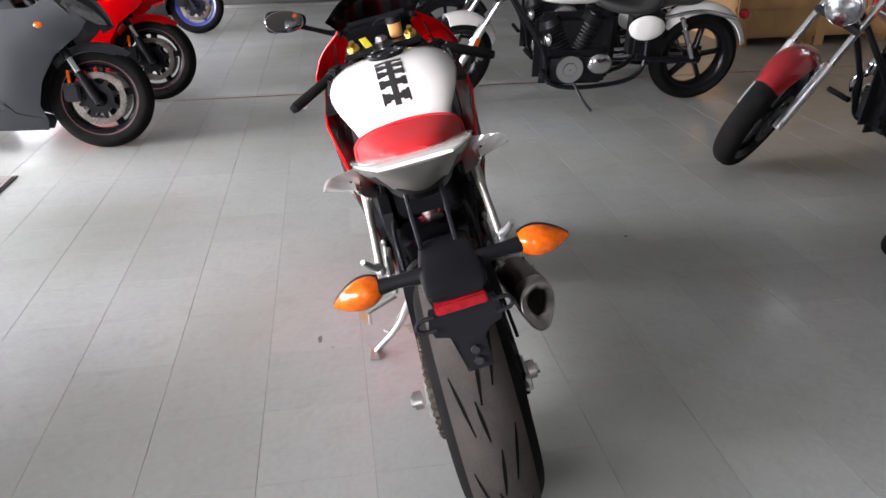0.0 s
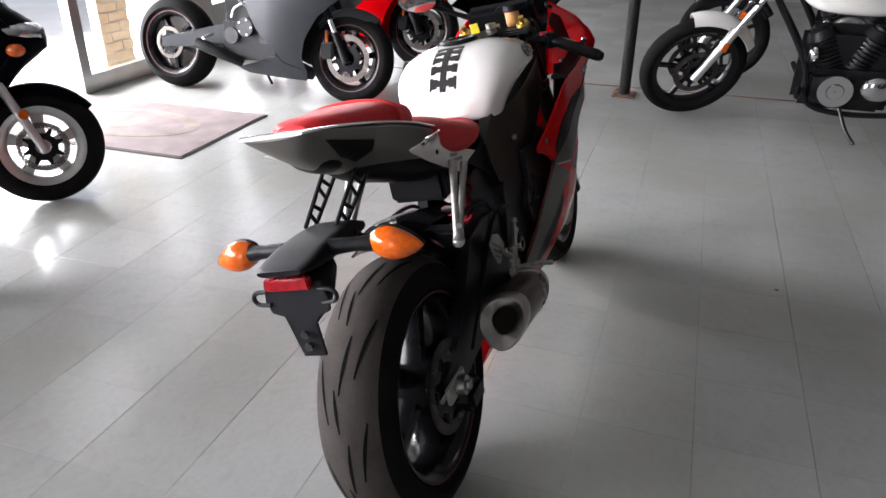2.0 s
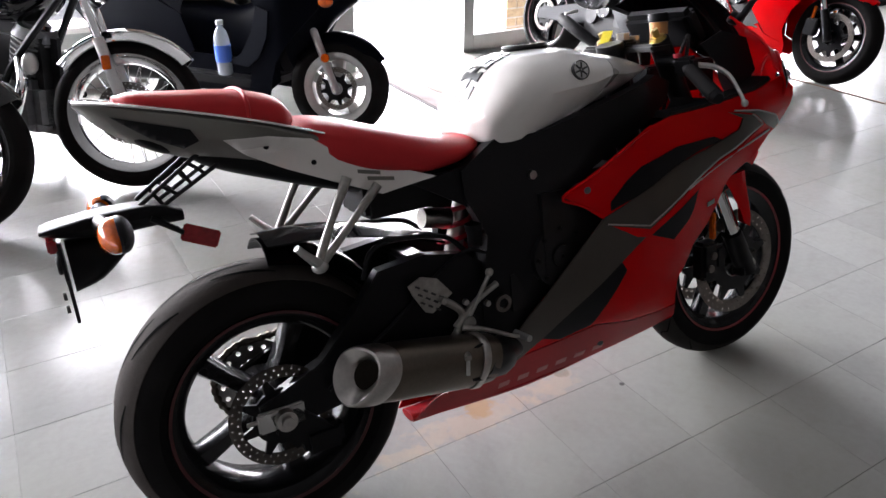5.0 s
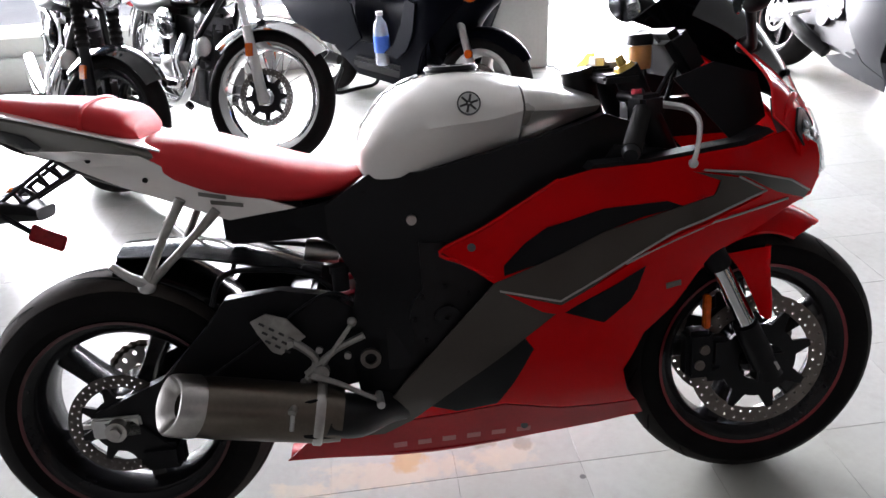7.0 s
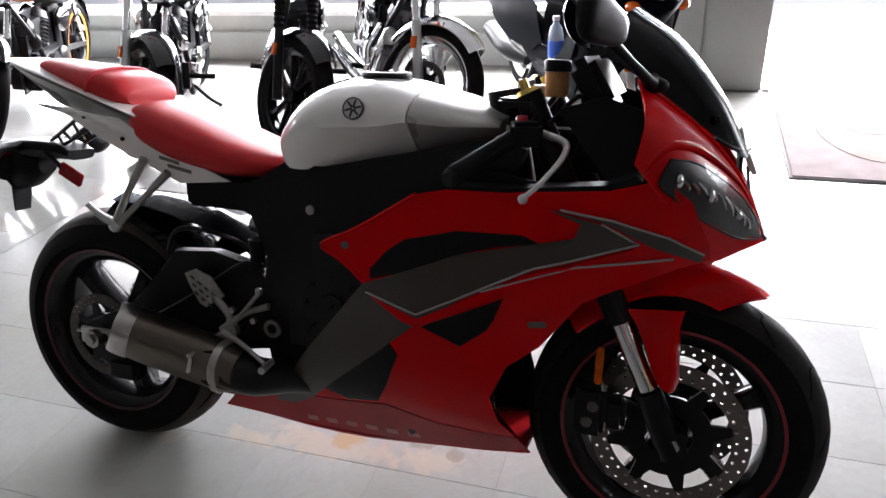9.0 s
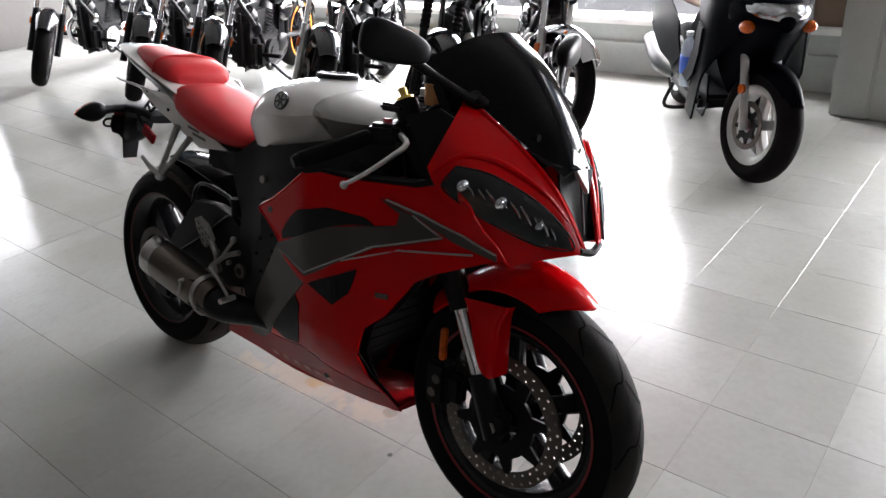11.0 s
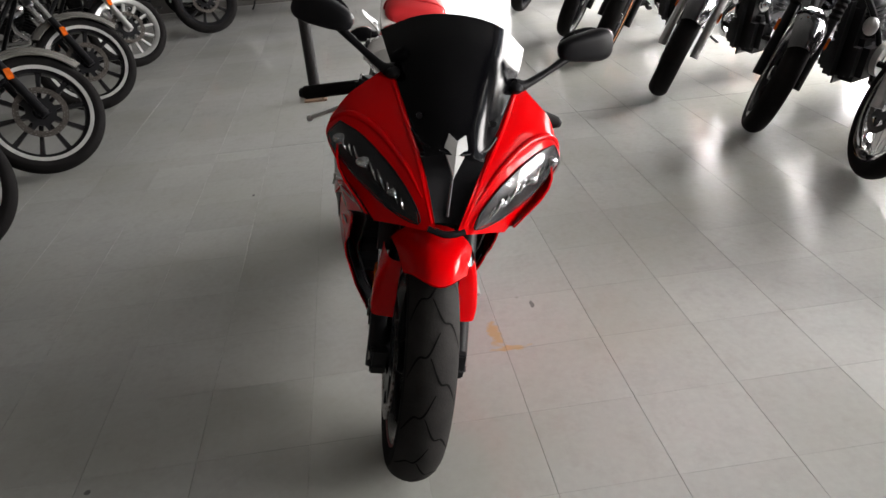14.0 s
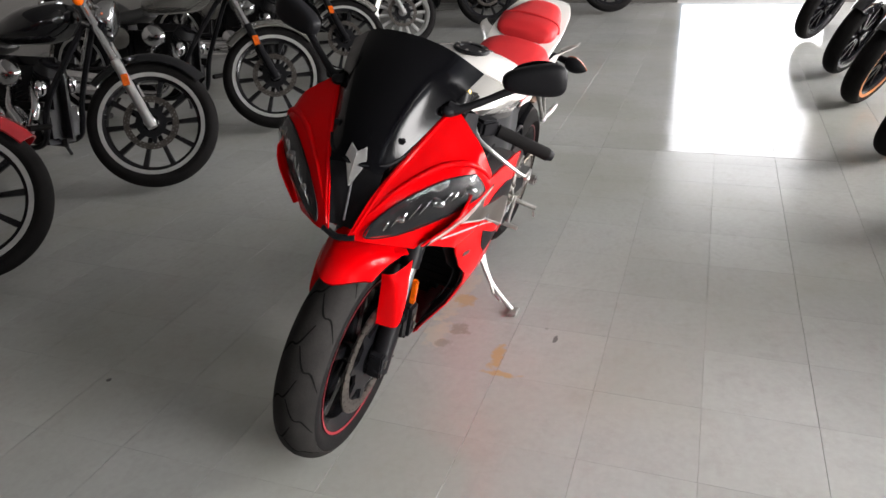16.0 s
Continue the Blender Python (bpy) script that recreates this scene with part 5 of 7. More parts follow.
    screen = [
        [(1.462, 0.060, 0.850), (1.466, 0.032, 0.858), (1.468, 0, 0.860), (1.466, -0.032, 0.858), (1.462, -0.060, 0.850)],
        [(1.372, 0.104, 0.915), (1.405, 0.058, 0.945), (1.415, 0, 0.955), (1.405, -0.058, 0.945), (1.372, -0.104, 0.915)],
        [(1.258, 0.148, 0.998), (1.318, 0.080, 1.038), (1.335, 0, 1.050), (1.318, -0.080, 1.038), (1.258, -0.148, 0.998)],
        [(1.172, 0.170, 1.040), (1.232, 0.092, 1.092), (1.252, 0, 1.108), (1.232, -0.092, 1.092), (1.172, -0.170, 1.040)],
    ]
    ws = part("windscreen", surface(screen, 24, 24, 0.003, (1.2, 0, 0.9)), M_BLACKGL, HERO, "black tinted windscreen")
    for s in (-1, 1):
        part("screen_bolt", disc((1.405, s * 0.080, 0.918), 0.007, -0.004, 0.004, 12, "x"), M_BLACKPL, ws)
        part("screen_base_trim", tube([(1.470, s * 0.012, 0.862), (1.440, s * 0.066, 0.868), (1.405, s * 0.092, 0.888)], [0.002, 0.004, 0.003], 8), M_BLACKPL, HERO)
        # mirror on its stalk
        m = part("mirror", mirror_shell((1.225, s * 0.300, 1.072), 0.024, 0.072, 0.042, s, Matrix.Rotation(s * 0.22, 3, "X") @ Matrix.Rotation(s * 0.3, 3, "Z"), seg=24), M_BLACKPL, HERO, "black plastic mirror housing")
        part("mirror_glass", turned(lathe([(1e-4, -0.001), (0.062, -0.001), (0.064, 0.001), (1e-4, 0.001)], n=28, axis="x"), Matrix.Translation((1.196, s * 0.300, 1.074)) @ Matrix.Rotation(s * 0.3, 4, "Z") @ Matrix.Rotation(s * 0.22, 4, "X") @ Matrix.Diagonal((1, 1.05, 0.58, 1))), M_MIRROR, m, "mirror glass")
        part("mirror_stalk", tube([(1.292, s * 0.140, 0.978), (1.288, s * 0.165, 0.985), (1.262, s * 0.215, 1.015), (1.235, s * 0.262, 1.045)], [0.019, 0.010, 0.008, 0.010], 10), M_BLACKPL, HERO)
        part("mirror_foot", ball((1.296, s * 0.138, 0.976), 0.026, 0.018, 0.014, seg=16), M_BLACKPL, HERO)
        part("cockpit_panel", plate([(0.93, 0.70), (1.02, 0.82), (1.15, 0.80), (1.26, 0.815), (1.31, 0.85), (1.30, 0.93), (1.22, 0.955), (1.14, 0.93), (1.32, 0.72), (1.2, 0.64), (1.0, 0.64)], lambda x, z: min(0.195, side_w(x, min(z, 0.8)) - 0.03) - 0.25 * max(0, z - 0.82), 0.004, 0.05, s), M_BLACKPL, HERO, "black inner cockpit panel")
        part("cockpit_ledge", plate([(0.96, 0.783), (1.08, 0.787), (1.25, 0.805), (1.30, 0.828), (1.29, 0.836), (1.24, 0.816), (1.08, 0.798), (0.97, 0.795)], lambda x, z: side_w(x, z) - 0.004, 0.05, 0.06, s), M_BLACKPL, HERO, "black ledge inside the fairing")


def hero_fairing():
    upper = [(0.683, 0.644), (0.771, 0.690), (0.904, 0.773), (0.965, 0.787), (1.072, 0.790), (1.249, 0.808), (1.295, 0.822), (1.335, 0.832), (1.38, 0.80), (1.415, 0.72), (1.420, 0.688), (1.38, 0.675), (1.277, 0.630), (1.211, 0.589), (1.137, 0.492), (1.076, 0.442), (1.04, 0.358), (1.055, 0.30), (1.085, 0.255), (0.92, 0.262), (0.80, 0.285), (0.70, 0.262), (0.56, 0.238), (0.60, 0.363), (0.782, 0.575), (0.722, 0.621)]
    belly = [(1.088, 0.252), (1.112, 0.205), (0.911, 0.172), (0.636, 0.128), (0.315, 0.142), (0.37, 0.200), (0.555, 0.235), (0.70, 0.258), (0.80, 0.281), (0.92, 0.258)]
    intake = [(0.800, 0.612), (0.84, 0.655), (0.880, 0.684), (0.986, 0.712), (1.105, 0.716), (1.135, 0.704), (1.06, 0.690), (0.987, 0.668), (0.86, 0.612), (0.80, 0.592)]
    vent_a = [(0.630, 0.292), (0.72, 0.36), (0.833, 0.462), (0.853, 0.431), (0.815, 0.345), (0.782, 0.288), (0.70, 0.267)]
    vent_b = [(0.908, 0.512), (0.99, 0.55), (1.071, 0.589), (1.055, 0.545), (1.042, 0.522), (0.99, 0.480)]
    grey = [(0.485, 0.205), (0.60, 0.366), (0.782, 0.578), (0.814, 0.591), (0.987, 0.668), (1.195, 0.719), (1.205, 0.746), (1.15, 0.768), (1.24, 0.748), (1.302, 0.712), (1.128, 0.653), (0.985, 0.575), (0.93, 0.535), (0.89, 0.505), (0.807, 0.430), (0.67, 0.311), (0.60, 0.243), (0.54, 0.205)]
    barb = [(1.165, 0.768), (1.26, 0.756), (1.35, 0.731), (1.408, 0.700), (1.404, 0.684), (1.33, 0.708), (1.25, 0.750)]
    red_strip = [(0.80, 0.556), (0.905, 0.528), (0.985, 0.572), (1.128, 0.648), (1.295, 0.706), (1.29, 0.699), (1.125, 0.632), (0.985, 0.553), (0.905, 0.508), (0.87, 0.515)]
    lines = {"pale_edge": [[(0.79, 0.562), (0.903, 0.537), (1.128, 0.657), (1.303, 0.716), (1.24, 0.75)], [(1.17, 0.769), (1.26, 0.757), (1.35, 0.732), (1.408, 0.700)], [(1.03, 0.60), (1.2, 0.667), (1.36, 0.690)]]}
    for s in (-1, 1):
        side = part("side_fairing", plate(upper, side_w, 0.005, 0.03, s), M_RED, HERO, "glossy red side fairing", bevel=0.0015)
        part("intake_mesh", plate(intake, proud(0.0022), 0.004, 0.04, s), M_BLACKPL, side, "black side intake")
        part("vent", plate(vent_a, proud(0.0022), 0.004, 0.04, s), M_BLACKPL, side, "black vent opening")
        part("vent", plate(vent_b, proud(0.0022), 0.004, 0.04, s), M_BLACKPL, side, "black vent opening")
        part("graphic", plate(grey, proud(0.0034), 0.006, 0.03, s), M_GREYSTRIPE, side, "charcoal grey graphic")
        part("graphic_barb", plate(barb, proud(0.0032), 0.004, 0.03, s), M_GREYSTRIPE, side, "charcoal grey graphic")
        part("red_strip", plate(red_strip, proud(0.0048), 0.004, 0.03, s), M_RED, side)
        for ln in lines["pale_edge"]:
            pts = [Vector((p[0], p[1], 0)) for p in ln]
            fine = [a.lerp(b, k / 6) for a, b in zip(pts, pts[1:]) for k in range(6)] + [pts[-1]]
            part("graphic_edge", tube([(p.x, s * (side_w(p.x, p.y) + 0.0035), p.y) for p in fine], 0.0022, 6, 1, smooth=False), M_STRIPEEDGE, side, "pale edge line")
        lip = [(0.78, 0.588), (0.722, 0.621), (0.683, 0.644), (0.771, 0.690), (0.904, 0.773)]
        part("fairing_lip", tube([(x, s * (side_w(x, z) - 0.001), z) for x, z in lip], 0.004, 6, 4), M_RED, side)
        b = part("belly_pan", plate(belly, side_w, 0.005, 0.03, s), M_DARKRED, HERO, "scuffed red belly pan, darkened by painted shade", bevel=0.0015)
        for k in range(6):
            x = 0.555 + 0.055 * k
            part("lettering_bar", plate([(x, 0.150 + 0.006 * k), (x + 0.030, 0.153 + 0.006 * k), (x + 0.030, 0.170 + 0.006 * k), (x, 0.167 + 0.006 * k)], proud(0.0009), 0.001, 0.05, s), M_FADED, b, "faded pale lettering", smooth=False)
        for x, z in ((0.742, 0.651), (0.845, 0.205), (1.11, 0.655)):
            part("fairing_bolt", disc((x, s * (side_w(x, z) + 0.001), z), 0.008, -0.002, 0.004, 14), M_GREYPL, side)
        part("round_sticker", plate([(1.118, 0.533), (1.150, 0.536), (1.148, 0.548), (1.116, 0.545)], proud(0.0022), 0.002, 0.2, s), M_DISC, side, "small dull sticker")
        part("fairing_liner", plate([(1.098, 0.212), (1.080, 0.258), (1.036, 0.358), (1.068, 0.440), (0.96, 0.46), (0.90, 0.34), (0.90, 0.19)], lambda x, z: side_w(x, z) - 0.012, 0.003, 0.04, s), M_BLACKPL, HERO, "black liner inside the fairing")
        part("fairing_inner", plate([(1.04, 0.358), (1.076, 0.442), (1.137, 0.492), (1.211, 0.589), (1.277, 0.63), (1.20, 0.66), (1.05, 0.60), (0.98, 0.45), (0.97, 0.33), (1.04, 0.27)], lambda x, z: side_w(x, z) - 0.035, 0.004, 0.05, s), M_BLACKPL, HERO, "black inner fairing")
    part("belly_keel", loft([(0.32, 0.030, 0.128, 0.150, 2.5, 0.8, 0.5), (0.64, 0.046, 0.115, 0.150, 2.5, 0.8, 0.5), (0.92, 0.078, 0.155, 0.19, 2.5, 0.8, 0.5), (1.10, 0.100, 0.195, 0.215, 2.5, 0.8, 0.5)], 4, 16), M_DARKRED, HERO, "red belly floor, darkened by painted shade")


def hero_engine():
    part("engine_block", add(add(box(0.56, 0.92, -0.075, 0.075, 0.21, 0.38), box(0.54, 0.94, -0.135, 0.135, 0.36, 0.50)), box(0.62, 0.92, -0.165, 0.165, 0.44, 0.68)), M_BLACKENG, HERO, "black engine block", bevel=0.025)
    for s in (-1, 1):
        part("crankcase_cover", add(disc((0.69, s * 0.135, 0.50), 0.074, min(0, s * 0.028), max(0, s * 0.028), 32), disc((0.69, s * 0.165, 0.50), 0.030, -0.005, 0.005, 24)), M_BLACKENG, HERO, "round black engine cover", bevel=0.006)
        for k in range(8):
            a = 2 * math.pi * k / 8
            part("cover_bolt", disc((0.69 + 0.064 * math.cos(a), s * 0.165, 0.50 + 0.064 * math.sin(a)), 0.005, -0.003, 0.003, 8), M_BLACKPL, HERO)
        part("clutch_housing", disc((0.83, s * 0.15, 0.40), 0.055, min(0, s * 0.02), max(0, s * 0.02), 28), M_BLACKENG, HERO, bevel=0.006)
        # twin spar frame and swingarm
        part("frame_spar", plate([(0.47, 0.735), (0.56, 0.79), (0.66, 0.79), (0.90, 0.842), (1.02, 0.872), (1.08, 0.85), (1.06, 0.80), (0.95, 0.76), (0.80, 0.695), (0.68, 0.63), (0.63, 0.50), (0.60, 0.35), (0.56, 0.30), (0.50, 0.33), (0.49, 0.45), (0.515, 0.58), (0.47, 0.68)], lambda x, z: 0.120 + 0.045 * sstep(0.50, 0.80, x) - 0.03 * sstep(0.95, 1.08, x) + 0.012 * math.sin((z - 0.4) * 9), 0.03, 0.04, s), M_BLACKPAINT, HERO, "black frame spar", bevel=0.006)
        part("spar_bolt", disc((0.635, s * 0.150, 0.700), 0.010, -0.004, 0.006, 12), M_STEEL, HERO)
        part("frame_cover", plate([(0.36, 0.725), (0.44, 0.735), (0.55, 0.760), (0.60, 0.700), (0.55, 0.615), (0.50, 0.64), (0.42, 0.69)], lambda x, z: 0.105 + 0.02 * sstep(0.36, 0.6, x), 0.01, 0.04, s), M_BLACKPL, HERO, bevel=0.003)
        part("pivot_nut", lathe([(0.012, s * 0.145), (0.021, s * 0.145), (0.021, s * 0.153), (0.012, s * 0.153)], (0.53, 0, 0.42), 20), M_DISC, HERO, "swingarm pivot ring")
        part("swingarm", plate([(-0.045, 0.34), (-0.04, 0.29), (0.0, 0.275), (0.20, 0.30), (0.53, 0.36), (0.56, 0.42), (0.53, 0.50), (0.46, 0.55), (0.36, 0.57), (0.25, 0.56), (0.20, 0.50), (0.10, 0.40)], lambda x, z: 0.116, 0.032, 0.06, s), M_BLACKPAINT, HERO, "black alloy swingarm", bevel=0.006)
        part("swingarm_brace", tube([(0.22, s * 0.10, 0.545), (0.245, s * 0.10, 0.600), (0.30, s * 0.10, 0.615), (0.42, s * 0.10, 0.595), (0.48, s * 0.10, 0.54)], 0.006, 8), M_BLACKPAINT, HERO)
        part("axle_slider", box(-0.055, 0.045, s * 0.119 - 0.006, s * 0.119 + 0.006, 0.292, 0.338), M_ALLOY, HERO, "worn alloy axle slider", bevel=0.004)
        part("adjuster_bolt", rod((-0.075, s * 0.112, 0.318), (-0.04, s * 0.112, 0.318), 0.005, n=8), M_STEEL, HERO)
        # rider foot gear
        plate_y = lambda x, z: 0.146
        hg = part("heel_guard", plate([(0.300, 0.520), (0.332, 0.534), (0.372, 0.520), (0.405, 0.478), (0.352, 0.444), (0.335, 0.452), (0.31, 0.495)], plate_y, 0.004, 0.3, s), M_FOOTALLOY, HERO, "drilled alloy heel guard", bevel=0.0012)
        for k in range(4):
            for q in range(3):
                hx, hz = 0.322 + 0.018 * k + 0.004 * q, 0.513 - 0.012 * k - 0.019 * q
                if hx < 0.398 - 0.01 * q:
                    part("slot", turned(box(-0.006, 0.006, -0.0006, 0.0006, -0.0024, 0.0024), Matrix.Translation((hx, s * 0.1468, hz)) @ Matrix.Rotation(0.6, 4, "Y")), M_EMBLEM, hg, smooth=False)
        part("footrest_bracket", add(tube([(0.37, s * 0.140, 0.475), (0.42, s * 0.15, 0.43), (0.40, s * 0.155, 0.385)], [0.009, 0.009, 0.010], 8), tube([(0.40, s * 0.155, 0.40), (0.46, s * 0.15, 0.445), (0.52, s * 0.145, 0.47)], [0.009, 0.007, 0.008], 8)), M_FOOTALLOY, HERO, "alloy footrest bracket")
        part("footrest", tube([(0.395, s * 0.155, 0.385), (0.385, s * 0.20, 0.375), (0.375, s * 0.245, 0.365)], [0.010, 0.009, 0.008], 10), M_FOOTALLOY, HERO, "knurled alloy footrest")
        part("footrest_feeler", rod((0.376, s * 0.240, 0.36), (0.370, s * 0.245, 0.328), 0.0045, n=8), M_ALLOY, HERO)
        part("pedal", tube([(0.41, s * 0.165, 0.40), (0.46, s * 0.175, 0.385), (0.52, s * 0.185, 0.355), (0.545, s * 0.20, 0.352)], [0.008, 0.006, 0.005, 0.006], 8), M_FOOTALLOY, HERO, "alloy foot pedal")
        part("pedal_pivot", disc((0.43, s * 0.158, 0.405), 0.016, -0.008, 0.008, 14), M_FOOTALLOY, HERO)
        part("linkage_rod", rod((0.435, s * 0.160, 0.42), (0.50, s * 0.150, 0.50), 0.005, n=8), M_FOOTALLOY, HERO)
        part("linkage_joint", ball((0.50, s * 0.150, 0.503), 0.010, 0.009, 0.010, seg=10), M_FOOTALLOY, HERO)
        for k in range(3):
            part("bracket_bolt", disc((0.375 + 0.055 * k, s * 0.156, 0.47 - 0.018 * k), 0.007, -0.004, 0.006, 10), M_STEEL, HERO)
        part("pedal_toe", rod((0.54, s * 0.175, 0.352), (0.545, s * 0.225, 0.352), 0.008, n=10), M_ALLOY, HERO)
    part("swingarm_bridge", box(0.36, 0.42, -0.10, 0.10, 0.42, 0.54), M_BLACKPAINT, HERO, bevel=0.01)
    # shock with a red spring
    pts = [(0.47 + 0.0045 * k * 0.35 + 0.034 * math.cos(k * 0.9), 0.034 * math.sin(k * 0.9), 0.46 + 0.0052 * k) for k in range(38)]
    part("shock_spring", tube(pts, 0.0065, 6, 2), M_SPRING, HERO, "red shock spring")
    part("shock_body", rod((0.46, 0, 0.42), (0.55, 0, 0.70), 0.022, n=14), M_STEEL, HERO)
    part("shock_canister", rod((0.41, -0.02, 0.625), (0.48, -0.02, 0.61), 0.024, n=16), M_STEEL, HERO, "silver shock canister")
    part("rear_brake_reservoir", add(disc((0.485, -0.125, 0), 0.017, 0.565, 0.60, 18, "z"), disc((0.485, -0.125, 0), 0.020, 0.60, 0.615, 18, "z")), M_BLACKPL, HERO, "small fluid reservoir")
    part("brake_line", tube([(0.505, -0.135, 0.545), (0.46, -0.13, 0.56), (0.40, -0.12, 0.53), (0.3, -0.12, 0.46), (0.10, -0.13, 0.34)], 0.0045, 6), M_BLACKPL, HERO)
    # hugger over the rear tyre
    bm, loops = bm_new(), []
    for k in range(13):
        th = radians(32 + 52 * k / 12)
        out, inn = [], []
        for j in range(9):
            q = -1 + 2 * j / 8
            r = 0.345 - 0.035 * abs(q) ** 2.5
            out.append(Vector((math.cos(th) * r, q * 0.085, 0.315 + math.sin(th) * r)))
            inn.append(Vector((math.cos(th) * (r - 0.004), q * 0.082, 0.315 + math.sin(th) * (r - 0.004))))
        loops.append(out + inn[::-1])
    rings(bm, loops)
    shield = [[(0.04, -0.070, 0.655), (0.16, -0.082, 0.650), (0.31, -0.082, 0.618), (0.44, -0.070, 0.572)],
              [(0.04, 0.0, 0.668), (0.16, 0.0, 0.664), (0.31, 0.0, 0.630), (0.44, 0.0, 0.582)],
              [(0.04, 0.070, 0.655), (0.16, 0.082, 0.650), (0.31, 0.082, 0.618), (0.44, 0.070, 0.572)]]
    part("hugger_shield", surface(shield, 12, 8, 0.004, (0.2, 0, 0.3)), M_BLACKGL, HERO, "glossy black flat top of the hugger")
    part("tyre_hugger", bm, M_BLACKGL, HERO, "glossy black hugger over the rear tyre")
    part("battery_tray", box(0.26, 0.52, -0.075, 0.075, 0.66, 0.74), M_BLACKPL, HERO, bevel=0.01)
    # silencer
    ax = (Vector((0.44, -0.185, 0.325)) - Vector((0.125, -0.205, 0.392))).normalized()
    start = Vector((0.142, -0.204, 0.388))
    u = Vector((0, 1, 0)) - ax * ax.y
    u.normalize()
    v = ax.cross(u)
    if v.z < 0:
        v = -v
    side_out = 1 if u.y > 0 else -1
    def ring_at(d, r, slant=0.0, cut=None):
        loop = []
        for i in range(28):
            a = 2 * math.pi * i / 28
            rr = r * (1 + 0.07 * math.cos(3 * (a - math.pi / 2) + math.pi))
            o = u * math.cos(a) * rr * 0.88 + v * math.sin(a) * rr * 1.08
            outward = 1.7 * slant if cut is None else cut
            loop.append(start + ax * (d + slant * math.sin(a) - outward * math.cos(a) * side_out) + o)
        return loop
    part("silencer", rings(bm_new(), [ring_at(0.045, 0.056, 0.012), ring_at(0.08, 0.058), ring_at(0.29, 0.056), ring_at(0.33, 0.050)]), M_TITAN, HERO, "titanium grey silencer")
    part("silencer_cap", rings(bm_new(), [ring_at(0.050, 0.0575, 0.012), ring_at(0.046, 0.0592, 0.012), ring_at(0.010, 0.0585, 0.014), ring_at(-0.004, 0.0555, 0.015), ring_at(-0.007, 0.0515, 0.015), ring_at(0.003, 0.038, 0.014), ring_at(0.012, 0.030, 0.012), ring_at(0.018, 0.028, 0.012), ring_at(0.036, 0.0275, 0.012)], caps=False), M_STEEL, HERO, "pale steel exhaust tip")
    # near-black disc closes the bore; the dark of its depth is painted
    part("silencer_bore", rings(bm_new(), [ring_at(0.024, 0.0285, 0.012), ring_at(0.030, 0.0285, 0.012)]), M_BORE, HERO, "dark disc for the shaded exhaust outlet", smooth=False)
    part("silencer_strap", rings(bm_new(), [ring_at(0.275, 0.0585), ring_at(0.277, 0.060), ring_at(0.292, 0.060), ring_at(0.294, 0.0585)]), M_STEEL, HERO)
    part("exhaust_pipe", tube([(0.43, -0.187, 0.327), (0.49, -0.165, 0.305), (0.56, -0.10, 0.285), (0.66, -0.03, 0.25)], [0.048, 0.046, 0.036, 0.032], 14), M_BLACKENG, HERO, "dark exhaust link pipe")
    part("heat_shield", plate([(0.37, 0.372), (0.42, 0.38), (0.47, 0.352), (0.50, 0.325), (0.49, 0.285), (0.45, 0.285), (0.39, 0.30)], lambda x, z: 0.228 - 0.45 * max(0, x - 0.42), 0.004, 0.04, -1), M_BLACKPL, HERO, "black heat shield", bevel=0.001)
    # radiator and lower front
    part("radiator", box(0.93, 0.97, -0.150, 0.150, 0.30, 0.62), M_BLACKPL, HERO, "black radiator", bevel=0.006)
    for k in range(12):
        part("radiator_fin", box(0.971, 0.974, -0.145, 0.145, 0.31 + 0.025 * k, 0.318 + 0.025 * k), M_BLACKPL, HERO, smooth=False)
    part("head_stay", add(rod((1.06, 0, 0.66), (1.00, 0, 0.95), 0.035, n=16), box(1.10, 1.34, -0.03, 0.03, 0.80, 0.88)), M_BLACKPAINT, HERO, bevel=0.004)
    # kickstand
    part("kickstand_leg", tube([(0.60, 0.125, 0.265), (0.615, 0.19, 0.16), (0.622, 0.290, 0.081)], [0.013, 0.010, 0.009], 10), M_ALLOY, HERO, "alloy kickstand leg")
    part("kickstand_foot", turned(box(-0.035, 0.03, -0.016, 0.016, -0.005, 0.004), Matrix.Translation((0.622, 0.298, 0.0735)) @ Matrix.Rotation(radians(13), 4, "X")), M_ALLOY, HERO, bevel=0.003)
    part("kickstand_spring", tube([(0.62, 0.13, 0.25), (0.635, 0.19, 0.17), (0.64, 0.215, 0.13)], 0.006, 8), M_STEEL, HERO)
    part("kickstand_tang", rod((0.627, 0.22, 0.12), (0.665, 0.25, 0.125), 0.0045, n=8), M_ALLOY, HERO)


hero_nose()
hero_fairing()
hero_engine()
# the sprung mass stands a little taller on its suspension
UNSPRUNG = ("rear_wheel", "front_wheel", "rear_sprocket", "chain", "axle_end", "rear_caliper", "caliper_bracket", "fork_foot", "caliper", "caliper_bolt", "axle_nut",
            "axle_slider", "adjuster_bolt", "kickstand_foot", "kickstand_leg", "kickstand_spring", "kickstand_tang")
for ob in HERO.children:
    if ob.name.split(".")[0] not in UNSPRUNG:
        ob.location.z += 0.007

